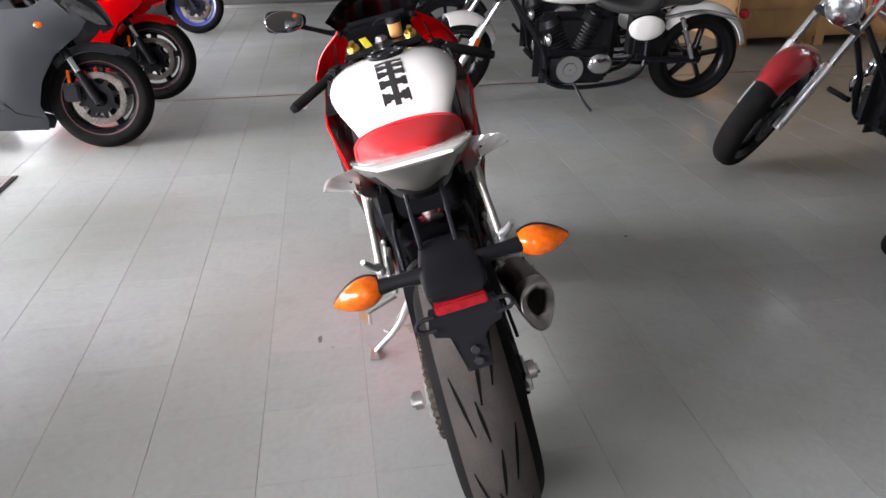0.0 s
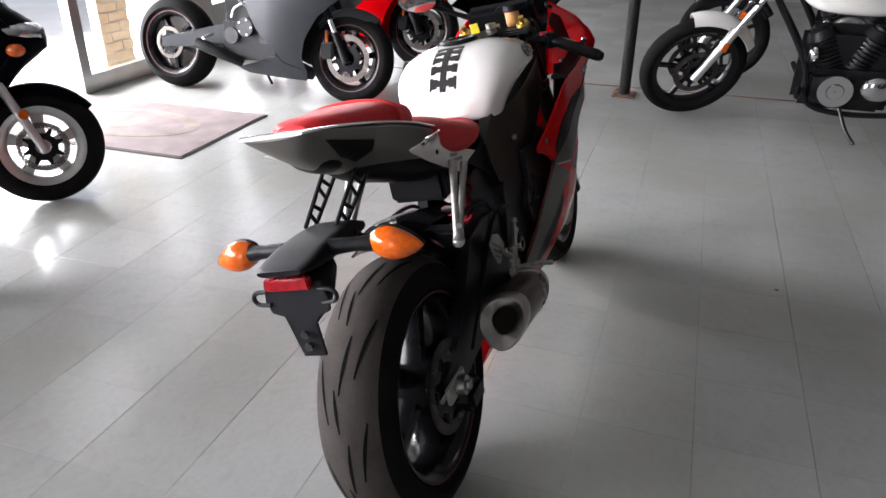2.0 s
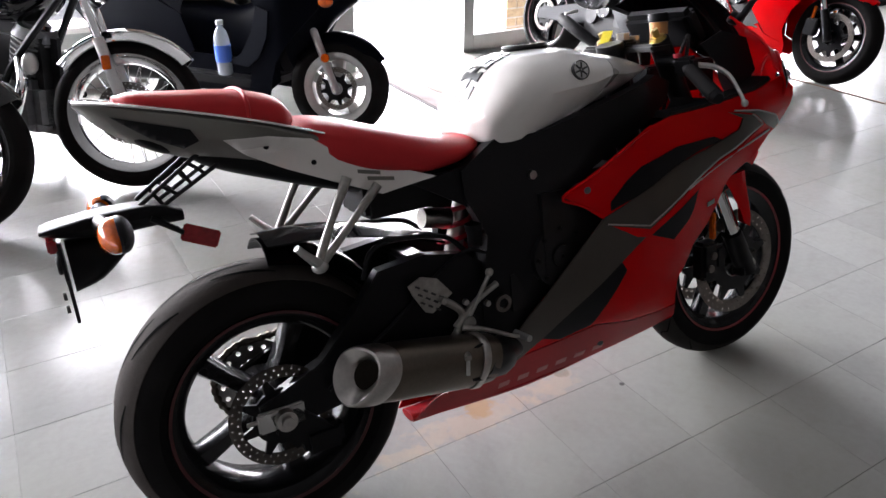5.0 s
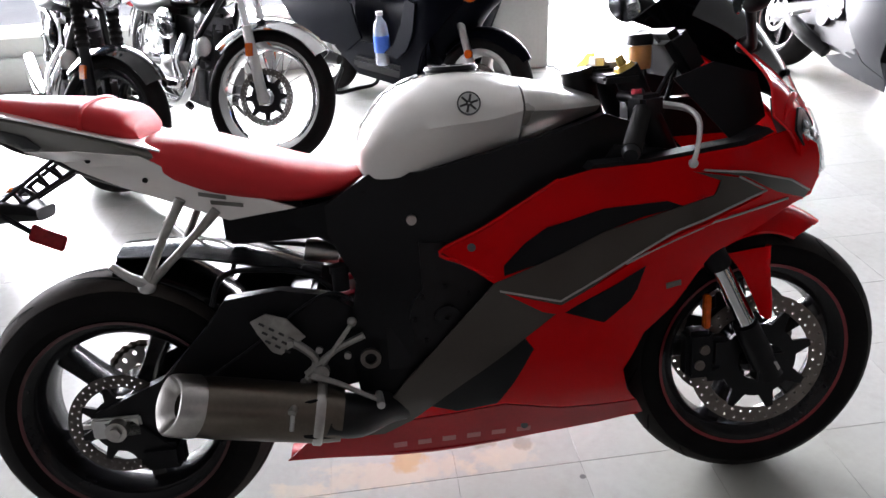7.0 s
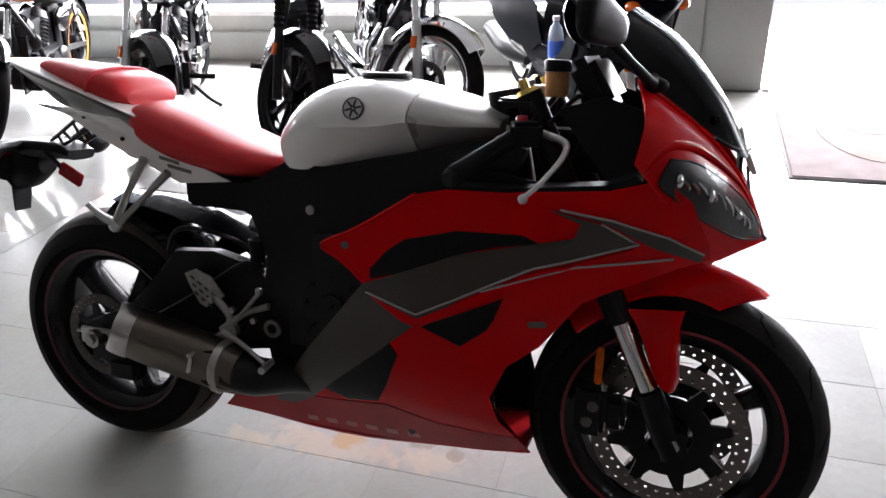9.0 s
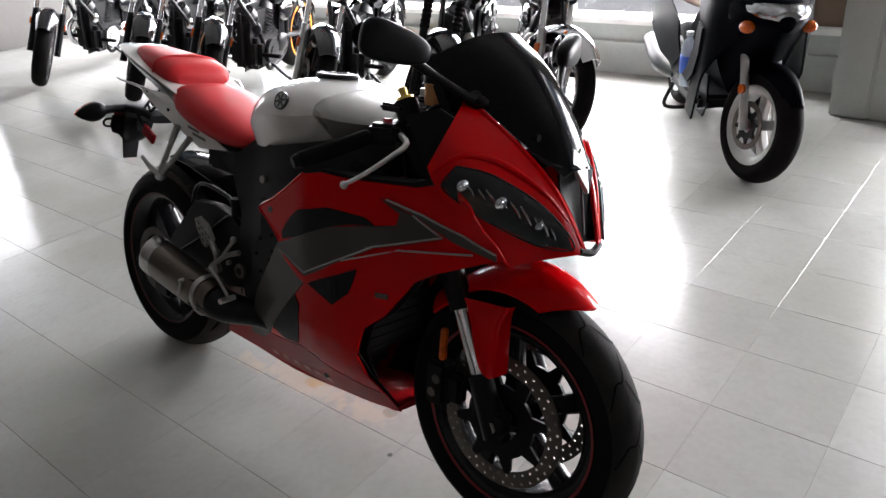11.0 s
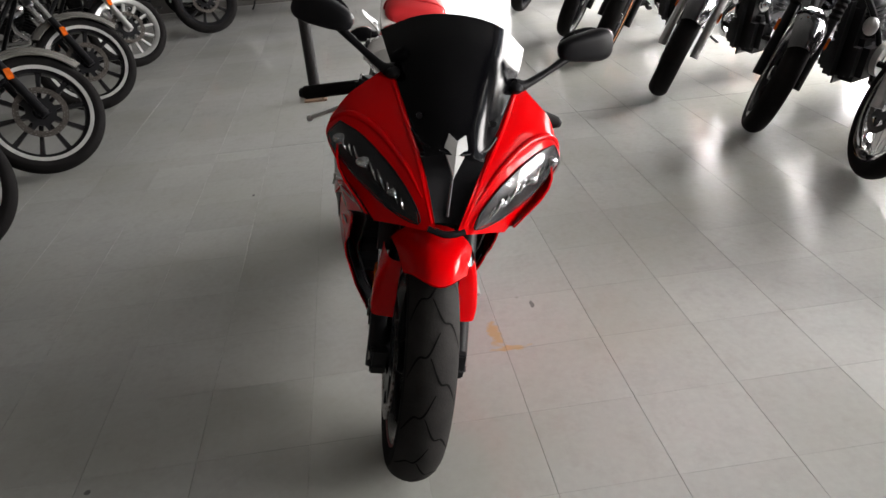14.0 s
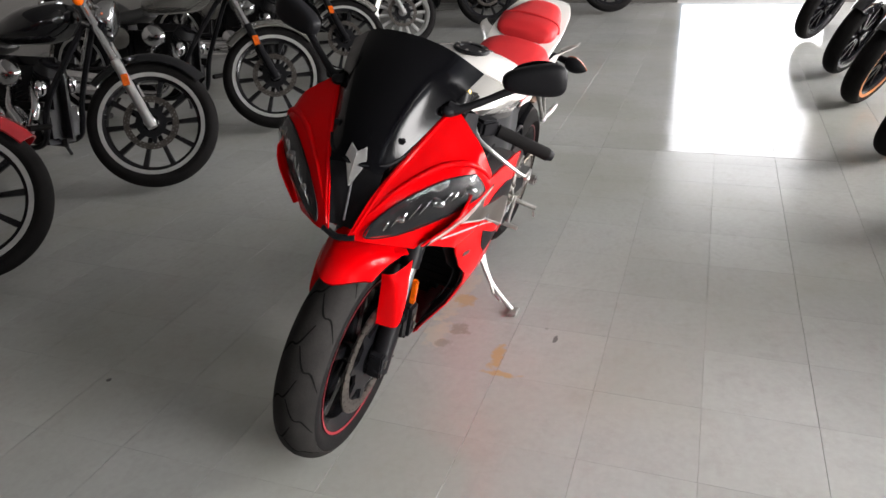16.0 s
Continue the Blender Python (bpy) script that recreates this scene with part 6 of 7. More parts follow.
# ---- the other machines on the floor ----
def cylinder_with_fins(p, d, r, length, fins, material, parent, name="cylinder"):
    """A finned engine cylinder as one cast piece."""
    p, d = Vector(p), Vector(d).normalized()
    line, radii = [], []
    for k in range(fins):
        for q, rad in ((0.0, 0.8), (0.3, 0.8), (0.32, 1.0), (0.68, 1.0), (0.7, 0.8)):
            line.append(p + d * length * (k + q) / fins)
            radii.append(r * rad)
    bm = tube(line, radii, 20, smooth=False)
    ob = part(name, bm, material, parent)
    part("cylinder_head", add(rod(p + d * length, p + d * (length + 0.05), r * 1.02, r * 0.8, 20), rod(p + d * (length + 0.05), p + d * (length + 0.065), r * 0.6, n=16)), material, parent, bevel=0.004)
    return ob


FRONT_END = ("front_wheel", "fork_lower", "fork_foot", "fork_gaiter", "fork_tube", "fork_reflector", "indicator_stem", "indicator", "handlebar_half", "grip",
             "mirror_stem", "mirror", "lower_clamp", "upper_clamp", "headlight", "front_mudguard", "mudguard_stay")


def roadster(m, label, wb=1.66, rake=0.62, rf=0.335, rr=0.32, wf=0.10, wr=0.16, tank=None, guard=None, fork=None, rim=None, rim_edge=None, wires=0, spokes=10,
             engine=None, cover=None, seat=None, guards="short", vtwin=True, group="", gaiters=False, bars=0.30, tank_z=0.80, light=True, disc_sides=(-1,), lean=-8, amber=True, big_disc=0.14, category="motorcycle", steer=0.0, engine_ahead=0.06, guard_arc=(48, 150)):
    """A parked cruiser or roadster, from its rear wheel's foot along x."""
    tank, guard, fork, rim = tank or M_BLACKTANK, guard or tank or M_BLACKTANK, fork or M_CHROME, rim or M_RIM
    engine, cover, seat = engine or M_BLACKENG, cover or M_CHROME, seat or M_BLKSEAT
    t = thing("motorcycle", m @ pose(0, 0, 0, lean, 0, 0), label, category, group)
    wheel(t, "front_wheel", (wb, 0, rf), rf, wf, rf - 0.075, 0.042, rim, spokes, disc_sides, big_disc, wires=wires, disc_mat=M_DARKDISC, edge_mat=rim_edge, spoke_w=0.010, hub_r=0.04, first=0.2)
    wheel(t, "rear_wheel", (0, 0, rr), rr, wr, rr - 0.09, 0.055, rim, spokes, (), wires=wires, edge_mat=rim_edge, spoke_w=0.011, hub_r=0.05, first=0.5)
    def fk(z, y):
        return Vector((wb - rake * (z - rf), y, z))
    top = 0.98
    for s in (-1, 1):
        y = s * (wf / 2 + 0.045)
        part("fork_lower", rod(fk(rf - 0.03, y), fk(rf + 0.30, y), 0.026, 0.024, 14), fork, t, "fork leg")
        part("fork_foot", ball(fk(rf, y), 0.032, 0.018, 0.030, seg=12), fork, t)
        if gaiters:
            g = tube([fk(rf + 0.30 + 0.013 * k, y) for k in range(16)], [0.031 if k % 2 else 0.025 for k in range(16)], 14, smooth=False)
            part("fork_gaiter", g, M_RUBBER, t, "ribbed rubber gaiter")
        part("fork_tube", rod(fk(rf + 0.30, y), fk(top, y), 0.019, n=12), M_CHROME, t)
        if amber:
            part("fork_reflector", turned(box(-0.018, 0.018, -0.006, 0.006, -0.030, 0.030), Matrix.Translation(fk(rf + 0.20, y + s * 0.028)) @ Matrix.Rotation(-rake * 0.5, 4, "Y")), M_AMBER, t, "amber reflector", bevel=0.003)
        part("indicator_stem", rod(fk(top - 0.08, s * 0.08), fk(top - 0.08, s * 0.17), 0.006, n=8), M_CHROME, t)
        part("indicator", ball(fk(top - 0.08, s * 0.195), 0.028, 0.030, 0.028, seg=14), M_AMBER, t, "amber round indicator")
        part("handlebar_half", tube([fk(top + 0.02, 0) + Vector((0, s * 0.03, 0)), fk(top + 0.10, 0) + Vector((-0.02, s * 0.12, 0)), fk(top + 0.12, 0) + Vector((-0.10, s * bars, 0.0)), fk(top + 0.09, 0) + Vector((-0.24, s * (bars + 0.10), 0))], 0.0125, 8), M_CHROME, t)
        part("grip", rod(fk(top + 0.105, 0) + Vector((-0.15, s * (bars + 0.04), 0)), fk(top + 0.085, 0) + Vector((-0.26, s * (bars + 0.11), 0)), 0.018, n=10), M_RUBBER, t)
        part("mirror_stem", tube([fk(top + 0.12, 0) + Vector((-0.10, s * bars, 0)), fk(top + 0.22, 0) + Vector((-0.06, s * (bars + 0.02), 0)), fk(top + 0.30, 0) + Vector((-0.04, s * (bars + 0.06), 0))], 0.006, 6), M_CHROME, t)
        part("mirror", ball(fk(top + 0.31, 0) + Vector((-0.02, s * (bars + 0.08), 0)), 0.018, 0.06, 0.038, seg=14), M_BLACKPL, t)
    part("lower_clamp", turned(box(-0.03, 0.04, -wf / 2 - 0.06, wf / 2 + 0.06, -0.016, 0.016), Matrix.Translation(fk(0.80, 0))), M_BLACKPAINT, t, bevel=0.008)
    part("upper_clamp", turned(box(-0.03, 0.04, -wf / 2 - 0.06, wf / 2 + 0.06, -0.014, 0.014), Matrix.Translation(fk(top, 0))), M_CHROME, t, bevel=0.008)
    if light:
        hl = part("headlight", turned(lathe([(1e-4, -0.11), (0.05, -0.10), (0.085, -0.05), (0.095, 0.0), (0.090, 0.012), (1e-4, 0.015)], n=28, axis="x"), Matrix.Translation(fk(0.88, 0) + Vector((0.10, 0, 0)))), M_CHROME, t, "chrome round headlight")
        part("lamp_glass", turned(ball((0, 0, 0), 0.018, 0.086, 0.086, seg=18), Matrix.Translation(fk(0.88, 0) + Vector((0.110, 0, 0)))), M_REFLECT, hl)
    # mudguards
    def mudguard(c, R, a0, a1, w, name, mt):
        bm, loops = bm_new(), []
        for k in range(17):
            th = radians(a0 + (a1 - a0) * k / 16)
            out, inn = [], []
            ww = w * (0.75 + 0.25 * math.sin(math.pi * min(1, max(0, k / 16 * 1.1))))
            for j in range(9):
                q = -1 + 2 * j / 8
                r = R - 0.055 * abs(q) ** 2.6
                e = Vector((math.cos(th), 0, math.sin(th)))
                out.append(Vector(c) + e * r + Vector((0, q * ww, 0)))
                inn.append(Vector(c) + e * (r - 0.006) + Vector((0, q * (ww - 0.004), 0)))
            loops.append(out + inn[::-1])
        part(name, rings(bm, loops), mt, t)
    mudguard((wb, 0, rf), rf + 0.045, guard_arc[0], guard_arc[1], wf / 2 + 0.025, "front_mudguard", guard)
    mudguard((0, 0, rr), rr + 0.06, 40, 190 if guards == "long" else 165, wr / 2 + 0.02, "rear_mudguard", guard)
    for s in (-1, 1):
        part("mudguard_stay", rod((wb - 0.02, s * (wf / 2 + 0.03), rf + 0.02), (wb - 0.16, s * (wf / 2 + 0.02), rf + 0.30), 0.007, n=6), M_CHROME, t)
        part("fender_strut", tube([(0.30, s * 0.10, 0.62), (0.05, s * 0.115, 0.66), (-0.22, s * 0.105, 0.60)], 0.014, 8), M_CHROME, t)
        part("shock", add(rod((0.06, s * 0.12, 0.34), (0.18, s * 0.12, 0.62), 0.018, n=10), tube([(0.09 + 0.0085 * k + 0.026 * math.cos(k), s * 0.12 + 0.026 * math.sin(k), 0.40 + 0.0195 * k) for k in range(10)], 0.006, 6, 3)), M_CHROME, t)
        part("swingarm_side", tube([(0.0, s * 0.11, rr), (0.28, s * 0.11, 0.34), (0.46, s * 0.10, 0.36)], 0.022, 8), M_BLACKPAINT, t)
        part("down_tube", tube([fk(0.84, 0) + Vector((-0.06, s * 0.03, 0)), (wb - 0.62, s * 0.11, 0.45), (wb - 0.70, s * 0.12, 0.20), (0.70, s * 0.12, 0.17), (0.42, s * 0.11, 0.26), (0.40, s * 0.10, 0.60)], 0.017, 8), M_BLACKPAINT, t)
        part("footrest", rod((wb - 0.62, s * 0.13, 0.30), (wb - 0.60, s * 0.28, 0.31), 0.016, n=10), M_RUBBER, t)
    part("tail_light", ball((-0.33, 0, 0.60), 0.03, 0.05, 0.035, seg=14), M_REDLENS, t, "red tail light")
    tz, x1 = tank_z, wb - rake * 0.50 - 0.18
    x0 = x1 - 0.56
    part("fuel_tank", loft([(x0, 0.045, tz - 0.06, tz - 0.02, 2.2, 0.9, 0.4), (x0 + 0.08, 0.11, tz - 0.08, tz + 0.05, 2.4, 0.95, 0.4), (x0 + 0.25, 0.152, tz - 0.08, tz + 0.12, 2.4, 0.9, 0.4), (x0 + 0.42, 0.150, tz - 0.06, tz + 0.145, 2.4, 0.85, 0.4), (x1 - 0.04, 0.10, tz, tz + 0.14, 2.3, 0.85, 0.4), (x1, 0.05, tz + 0.04, tz + 0.11, 2.2, 0.9, 0.4)], 5, 28), tank, t, "teardrop fuel tank")
    part("tank_cap", disc((x0 + 0.36, 0, 0), 0.038, tz + 0.135, tz + 0.152, 20, "z"), M_CHROME, t)
    part("tank_console", loft([(x0 + 0.06, 0.02, tz + 0.03, tz + 0.055, 2.4, 1, 0.5), (x0 + 0.25, 0.035, tz + 0.11, tz + 0.135, 2.4, 1, 0.5), (x0 + 0.48, 0.03, tz + 0.13, tz + 0.158, 2.4, 1, 0.5)], 4, 12), M_CHROME, t)
    part("seat", loft([(x0 + 0.05, 0.08, tz - 0.10, tz - 0.02, 2.4, 1, 0.5), (x0 - 0.06, 0.13, tz - 0.14, tz - 0.05, 2.6, 1, 0.5), (x0 - 0.22, 0.16, tz - 0.16, tz - 0.06, 2.6, 1, 0.5), (x0 - 0.34, 0.15, tz - 0.14, tz + 0.0, 2.6, 1, 0.5), (x0 - 0.40, 0.10, tz - 0.12, tz + 0.01, 2.4, 1, 0.5), (x0 - 0.62, 0.09, tz - 0.12, tz - 0.01, 2.4, 1, 0.5), (x0 - 0.70, 0.05, tz - 0.10, tz - 0.05, 2.2, 1, 0.5)], 4, 22), seat, t, "padded seat")
    for s in (-1, 1):
        part("side_cover", ball((0.42, s * 0.115, 0.56), 0.13, 0.03, 0.085, seg=18), guard, t)
    # engine
    cx = 0.74 + (wb - 1.66) * 0.4 + engine_ahead
    part("crankcase", box(cx - 0.26, cx + 0.20, -0.13, 0.13, 0.18, 0.42), engine, t, "engine crankcase", bevel=0.04)
    part("engine_core", box(cx - 0.33, cx + 0.25, -0.055, 0.055, 0.16, 0.66), M_BLACKENG, t, "dark mass of the engine", bevel=0.05)
    part("battery_box", box(0.24, 0.50, -0.075, 0.075, 0.33, 0.64), M_BLACKENG, t, "black battery box", bevel=0.03)
    if vtwin:
        cylinder_with_fins((cx - 0.06, 0, 0.40), (-0.42, 0, 1), 0.085, 0.20, 8, engine, t)
        cylinder_with_fins((cx + 0.06, 0, 0.40), (0.48, 0, 1), 0.085, 0.20, 8, engine, t)
        part("air_filter", ball((cx, -0.15, 0.58), 0.10, 0.05, 0.075, seg=20), cover, t, "oval air filter cover")
    else:
        cylinder_with_fins((cx + 0.05, 0, 0.40), (0.30, 0, 1), 0.10, 0.22, 9, engine, t)
    for s in (-1, 1):
        part("engine_cover", add(disc((cx + 0.03, s * 0.130, 0.31), 0.095, min(0, s * 0.035), max(0, s * 0.035), 28), disc((cx + 0.03, s * 0.166, 0.31), 0.05, -0.006, 0.006, 24)), cover, t, "round engine cover", bevel=0.006)
        part("gear_cover", ball((cx - 0.19, s * 0.13, 0.33), 0.09, 0.035, 0.075, seg=18), cover, t, "oval engine cover")
        part("horn_cover", ball((cx + 0.18, s * 0.10, 0.50), 0.03, 0.04, 0.05, seg=12), cover, t)
    for k in range(2):
        z = 0.20 + 0.085 * k
        part("exhaust_pipe", tube([(cx + 0.10 - 0.16 * k, -0.09, 0.52), (cx + 0.20 - 0.2 * k, -0.17, 0.40), (cx + 0.10, -0.20, z + 0.02), (cx - 0.20, -0.205, z), (cx - 0.45, -0.205, z), (-0.15, -0.20, z + 0.02)], [0.022, 0.024, 0.026, 0.036, 0.040, 0.040], 12), M_CHROME, t, "chrome exhaust pipe")
    part("kickstand", tube([(cx - 0.02, 0.12, 0.20), (cx - 0.07, 0.21, 0.10), (cx - 0.12, 0.275, 0.045)], 0.011, 8), M_BLACKPAINT, t, "black kickstand")
    # the front end, turned about the steering axis
    p = Vector((wb, 0, rf))
    turn = Matrix.Translation(p) @ Matrix.Rotation(radians(steer), 4, Vector((-rake, 0, 1)).normalized()) @ Matrix.Translation(-p)
    for ob in t.children:
        if ob.name.split(".")[0] in FRONT_END:
            ob.matrix_basis = turn
    return t


# cruisers facing the middle from the dim side
row = "cruisers along the dim side"
def facing_in(x, y_front, wb, turn=0):
    return pose(x, y_front - wb, 0, 0, 0, 90 + turn)


roadster(facing_in(2.20, -1.86, 1.66, 3), "cherry red cruiser with chrome headlight and silver fork legs", guard=M_CHERRY, tank=M_CHERRY, fork=M_ALLOY, wf=0.13, rim=M_RIM, disc_sides=(1,), group=row, steer=38, amber=False)
roadster(facing_in(0.94, -1.96, 1.66), "cherry red cruiser with black cast wheels", guard=M_CHERRY, tank=M_CHERRY, rim_edge=M_ALLOY, group=row, steer=38)
roadster(facing_in(-0.28, -1.91, 1.66, -4), "black cruiser with polished fork legs and silver rims", guard=M_BLACKTANK, tank=M_BLACKTANK, fork=M_ALLOY, rim_edge=M_ALLOY, disc_sides=(-1,), group=row, steer=38)
roadster(facing_in(-1.39, -1.83, 1.66, -4), "pewter grey cruiser with black fork legs and silver rims", guard=M_GREYTANK, tank=M_GREYTANK, fork=M_BLACKPAINT, rim_edge=M_ALLOY, group=row, steer=38)
roadster(facing_in(-2.69, -1.96, 1.66, -4), "pewter grey cruiser with black wheels beside another cruiser", guard=M_GREYTANK, tank=M_BLACKTANK, fork=M_BLACKPAINT, rim_edge=M_ALLOY, group=row, steer=38)
roadster(facing_in(-4.07, -2.02, 1.66, -4), "black cruiser with silver alloy wheels", guard=M_BLACKTANK, tank=M_BLACKTANK, fork=M_ALLOY, rim=M_ALLOY, spokes=14, group=row, steer=38)
roadster(facing_in(-5.6, -1.6, 1.60, -10), "dark cruiser far back in the showroom", guard=M_BLACKTANK, tank=M_BLACKTANK, group=row, steer=38)
roadster(pose(-6.65, -1.98, 0, 0, 0, 78), "dark motorcycle standing near the rear doorway", guard=M_BLACKTANK, tank=M_BLACKTANK, group=row, steer=38)

# white cruiser ahead, and a dark one behind it
roadster(pose(3.65, -2.22, 0, 0, 0, 89), "white and black cruiser with chrome engine covers", tank=M_WHITE, guard=M_WHITE, fork=M_ALLOY, wb=1.76, engine_ahead=0.14, spokes=5, engine=M_BLACKENG, cover=M_CHROME, light=True, disc_sides=(-1, 1), steer=26, guard_arc=(80, 160))
roadster(pose(4.75, -2.30, 0, 0, 0, 86), "black cruiser parked behind the white one", tank=M_BLACKTANK, guard=M_BLACKTANK, fork=M_BLACKPAINT)

# roadsters in front of the windows
win = "motorcycles along the windows"
def facing_out(x, y, wb, yaw=-65):
    """Stands the front wheel on a place, heading inwards at an angle."""
    return pose(x - wb * math.cos(radians(yaw)), y - wb * math.sin(radians(yaw)), 0, 0, 0, yaw)


roadster(facing_out(0.10, 2.20, 1.34, -55), "small roadster with wire wheels and chrome mudguards", wb=1.34, rake=0.45, rf=0.325, rr=0.31, wf=0.090, wr=0.10, tank=M_BLACKTANK, guard=M_CHROME, fork=M_ALLOY, rim=M_CHROME, wires=28, engine=M_DUSTYENG, cover=M_ALLOY, vtwin=False, group=win, steer=36, gaiters=False, disc_sides=(-1,), bars=0.26, tank_z=0.74, big_disc=0.135, lean=-9)
roadster(facing_out(-0.60, 2.06, 1.42), "black roadster with rubber fork gaiters", wb=1.42, rake=0.48, rf=0.31, rr=0.31, wf=0.11, wr=0.13, tank=M_BLACKTANK, guard=M_BLACKTANK, fork=M_BLACKPAINT, rim=M_RIM, engine=M_BLACKENG, cover=M_ALLOY, vtwin=False, group=win, steer=36, gaiters=True, bars=0.28, disc_sides=(1,), lean=-9)
roadster(facing_out(-1.40, 1.88, 1.50), "black cruiser with polished fork legs", wb=1.50, rake=0.52, rf=0.32, rr=0.31, wf=0.12, tank=M_BLACKTANK, guard=M_BLACKTANK, fork=M_ALLOY, engine=M_BLACKENG, vtwin=True, group=win, steer=36, lean=-9)
roadster(facing_out(-2.47, 1.85, 1.50), "black and orange roadster with dark wheels", wb=1.50, rake=0.50, rf=0.32, rr=0.31, wf=0.12, tank=M_ORANGE, guard=M_BLACKTANK, rim_edge=M_ORANGE, fork=M_BLACKPAINT, engine=M_BLACKENG, cover=M_BLACKENG, group=win, steer=36, lean=-9, light=True)
roadster(facing_out(-3.33, 1.83, 1.50), "black roadster with dark cast wheels", wb=1.50, rake=0.50, rf=0.32, rr=0.31, wf=0.12, fork=M_BLACKPAINT, group=win, steer=36, lean=-9)
roadster(facing_out(-4.72, 1.74, 1.50), "black roadster at the far end of the window row", wb=1.50, rake=0.50, rf=0.32, rr=0.31, wf=0.12, fork=M_BLACKPAINT, group=win, steer=36, lean=-9)


def faired(m, label, paint, rim, pin=None, fork_mat=None, engine=None):
    """A parked sport motorcycle with a full fairing."""
    t = thing("sport_motorcycle", m @ pose(0, 0, 0, -9, 0, 0), label, "motorcycle", "sport motorcycles by the entrance")
    wheel(t, "front_wheel", (1.39, 0, 0.30), 0.30, 0.122, 0.212, 0.046, rim, 5, (-1, 1), 0.155, pin=pin, first=0.2)
    wheel(t, "rear_wheel", (0, 0, 0.315), 0.315, 0.185, 0.212, 0.072, rim, 5, (-1,), 0.11, pin=pin, first=0.9, hub_r=0.06)
    up = [(0.66, 0.72), (0.80, 0.79), (0.95, 0.81), (1.15, 0.82), (1.28, 0.88), (1.36, 0.82), (1.43, 0.74), (1.36, 0.66), (1.22, 0.56), (1.13, 0.42), (1.08, 0.28), (1.09, 0.20), (0.94, 0.245), (0.90, 0.31), (0.76, 0.46), (0.69, 0.60)]
    for s in (-1, 1):
        part("side_fairing", plate(up, side_w, 0.005, 0.05, s), paint, t, "painted side fairing", bevel=0.0015)
        part("belly_pan", plate([(1.092, 0.196), (1.07, 0.128), (0.85, 0.135), (0.62, 0.15), (0.54, 0.185), (0.72, 0.235), (0.895, 0.302), (0.935, 0.241)], side_w, 0.005, 0.05, s), paint, t, "painted belly pan", bevel=0.0015)
        part("nose_fairing", surface(NOSE, 12, 12, 0.005, (1.15, 0.05, 0.80), mirror=s), paint, t, "painted nose fairing")
        lamp = part("headlight", nose_patch(LAMP, s, 0.003, 0.002, 8), M_REFLECT, t, "swept headlight")
        part("side_marker", ball((1.18, s * 0.232, 0.73), 0.03, 0.012, 0.022, seg=12), M_AMBER, t, "amber side indicator")
        y = s * 0.098
        part("fork_leg", rod(fork_at(0.275, y), fork_at(0.46, y), 0.028, 0.026, 14), M_BLACKPAINT, t)
        part("fork_slider", rod(fork_at(0.40, y), fork_at(0.56, y), 0.0215, n=14), M_CHROME, t)
        part("fork_tube", rod(fork_at(0.54, y), fork_at(0.93, y), 0.027, n=14), fork_mat or M_BLACKPAINT, t)
        part("fork_reflector", box(1.245, 1.262, y + s * 0.016 - 0.008, y + s * 0.016 + 0.008, 0.40, 0.475), M_AMBER, t, "amber reflector", bevel=0.003)
        part("caliper", box(1.21, 1.30, y - 0.024, y + 0.024, 0.29, 0.40), M_BLACKPAINT, t, bevel=0.010)
        part("handlebar", tube([(1.06, s * 0.105, 0.92), (1.06, s * 0.21, 0.90), (1.00, s * 0.33, 0.87)], 0.014, 8), M_BLACKPL, t)
        part("mirror", ball((1.24, s * 0.31, 1.09), 0.025, 0.075, 0.042, seg=16), M_BLACKPL, t)
        part("mirror_stalk", tube([(1.29, s * 0.14, 0.98), (1.27, s * 0.22, 1.03), (1.25, s * 0.27, 1.07)], 0.010, 8), M_BLACKPL, t)
        part("frame_spar", plate([(0.47, 0.735), (0.60, 0.79), (1.02, 0.872), (1.06, 0.80), (0.80, 0.695), (0.66, 0.62), (0.60, 0.35), (0.50, 0.33), (0.50, 0.58)], lambda x, z: 0.14, 0.03, 0.2, s), M_BLACKPAINT, t, bevel=0.005)
        part("swingarm", plate([(-0.05, 0.345), (-0.05, 0.285), (0.20, 0.30), (0.52, 0.34), (0.56, 0.42), (0.50, 0.48), (0.25, 0.42), (0.0, 0.36)], lambda x, z: 0.125, 0.035, 0.2, s), M_MATGREY if engine else M_BLACKPAINT, t, bevel=0.006)
        part("tail_panel", plate([(-0.18, 0.95), (0.0, 0.86), (0.25, 0.75), (0.46, 0.74), (0.30, 0.83), (0.10, 0.92)], lambda x, z: 0.10 + 0.02 * sstep(0.4, 0.0, x), 0.005, 0.1, s), paint, t)
        part("footrest", tube([(0.40, s * 0.15, 0.40), (0.38, s * 0.24, 0.37)], 0.011, 8, 2), M_ALLOY, t)
        part("engine_cover", disc((0.68, s * 0.155, 0.46), 0.062, min(0, s * 0.04), max(0, s * 0.04), 28), engine or M_BLACKENG, t, "round engine cover", bevel=0.008)
        part("clutch_cover", disc((0.56, s * 0.145, 0.40), 0.055, min(0, s * 0.03), max(0, s * 0.03), 20), engine or M_BLACKENG, t)
    part("engine_block", add(box(0.46, 0.92, -0.15, 0.15, 0.24, 0.52), box(0.58, 0.86, -0.16, 0.16, 0.46, 0.68)), M_BLACKENG, t, "engine block", bevel=0.03)
    for s in (-1, 1):
        for k in range(5):
            part("cover_bolt", disc((0.68 + 0.05 * math.cos(1.26 * k), s * 0.196, 0.46 + 0.05 * math.sin(1.26 * k)), 0.007, -0.004, 0.004, 8), M_ALLOY, t)
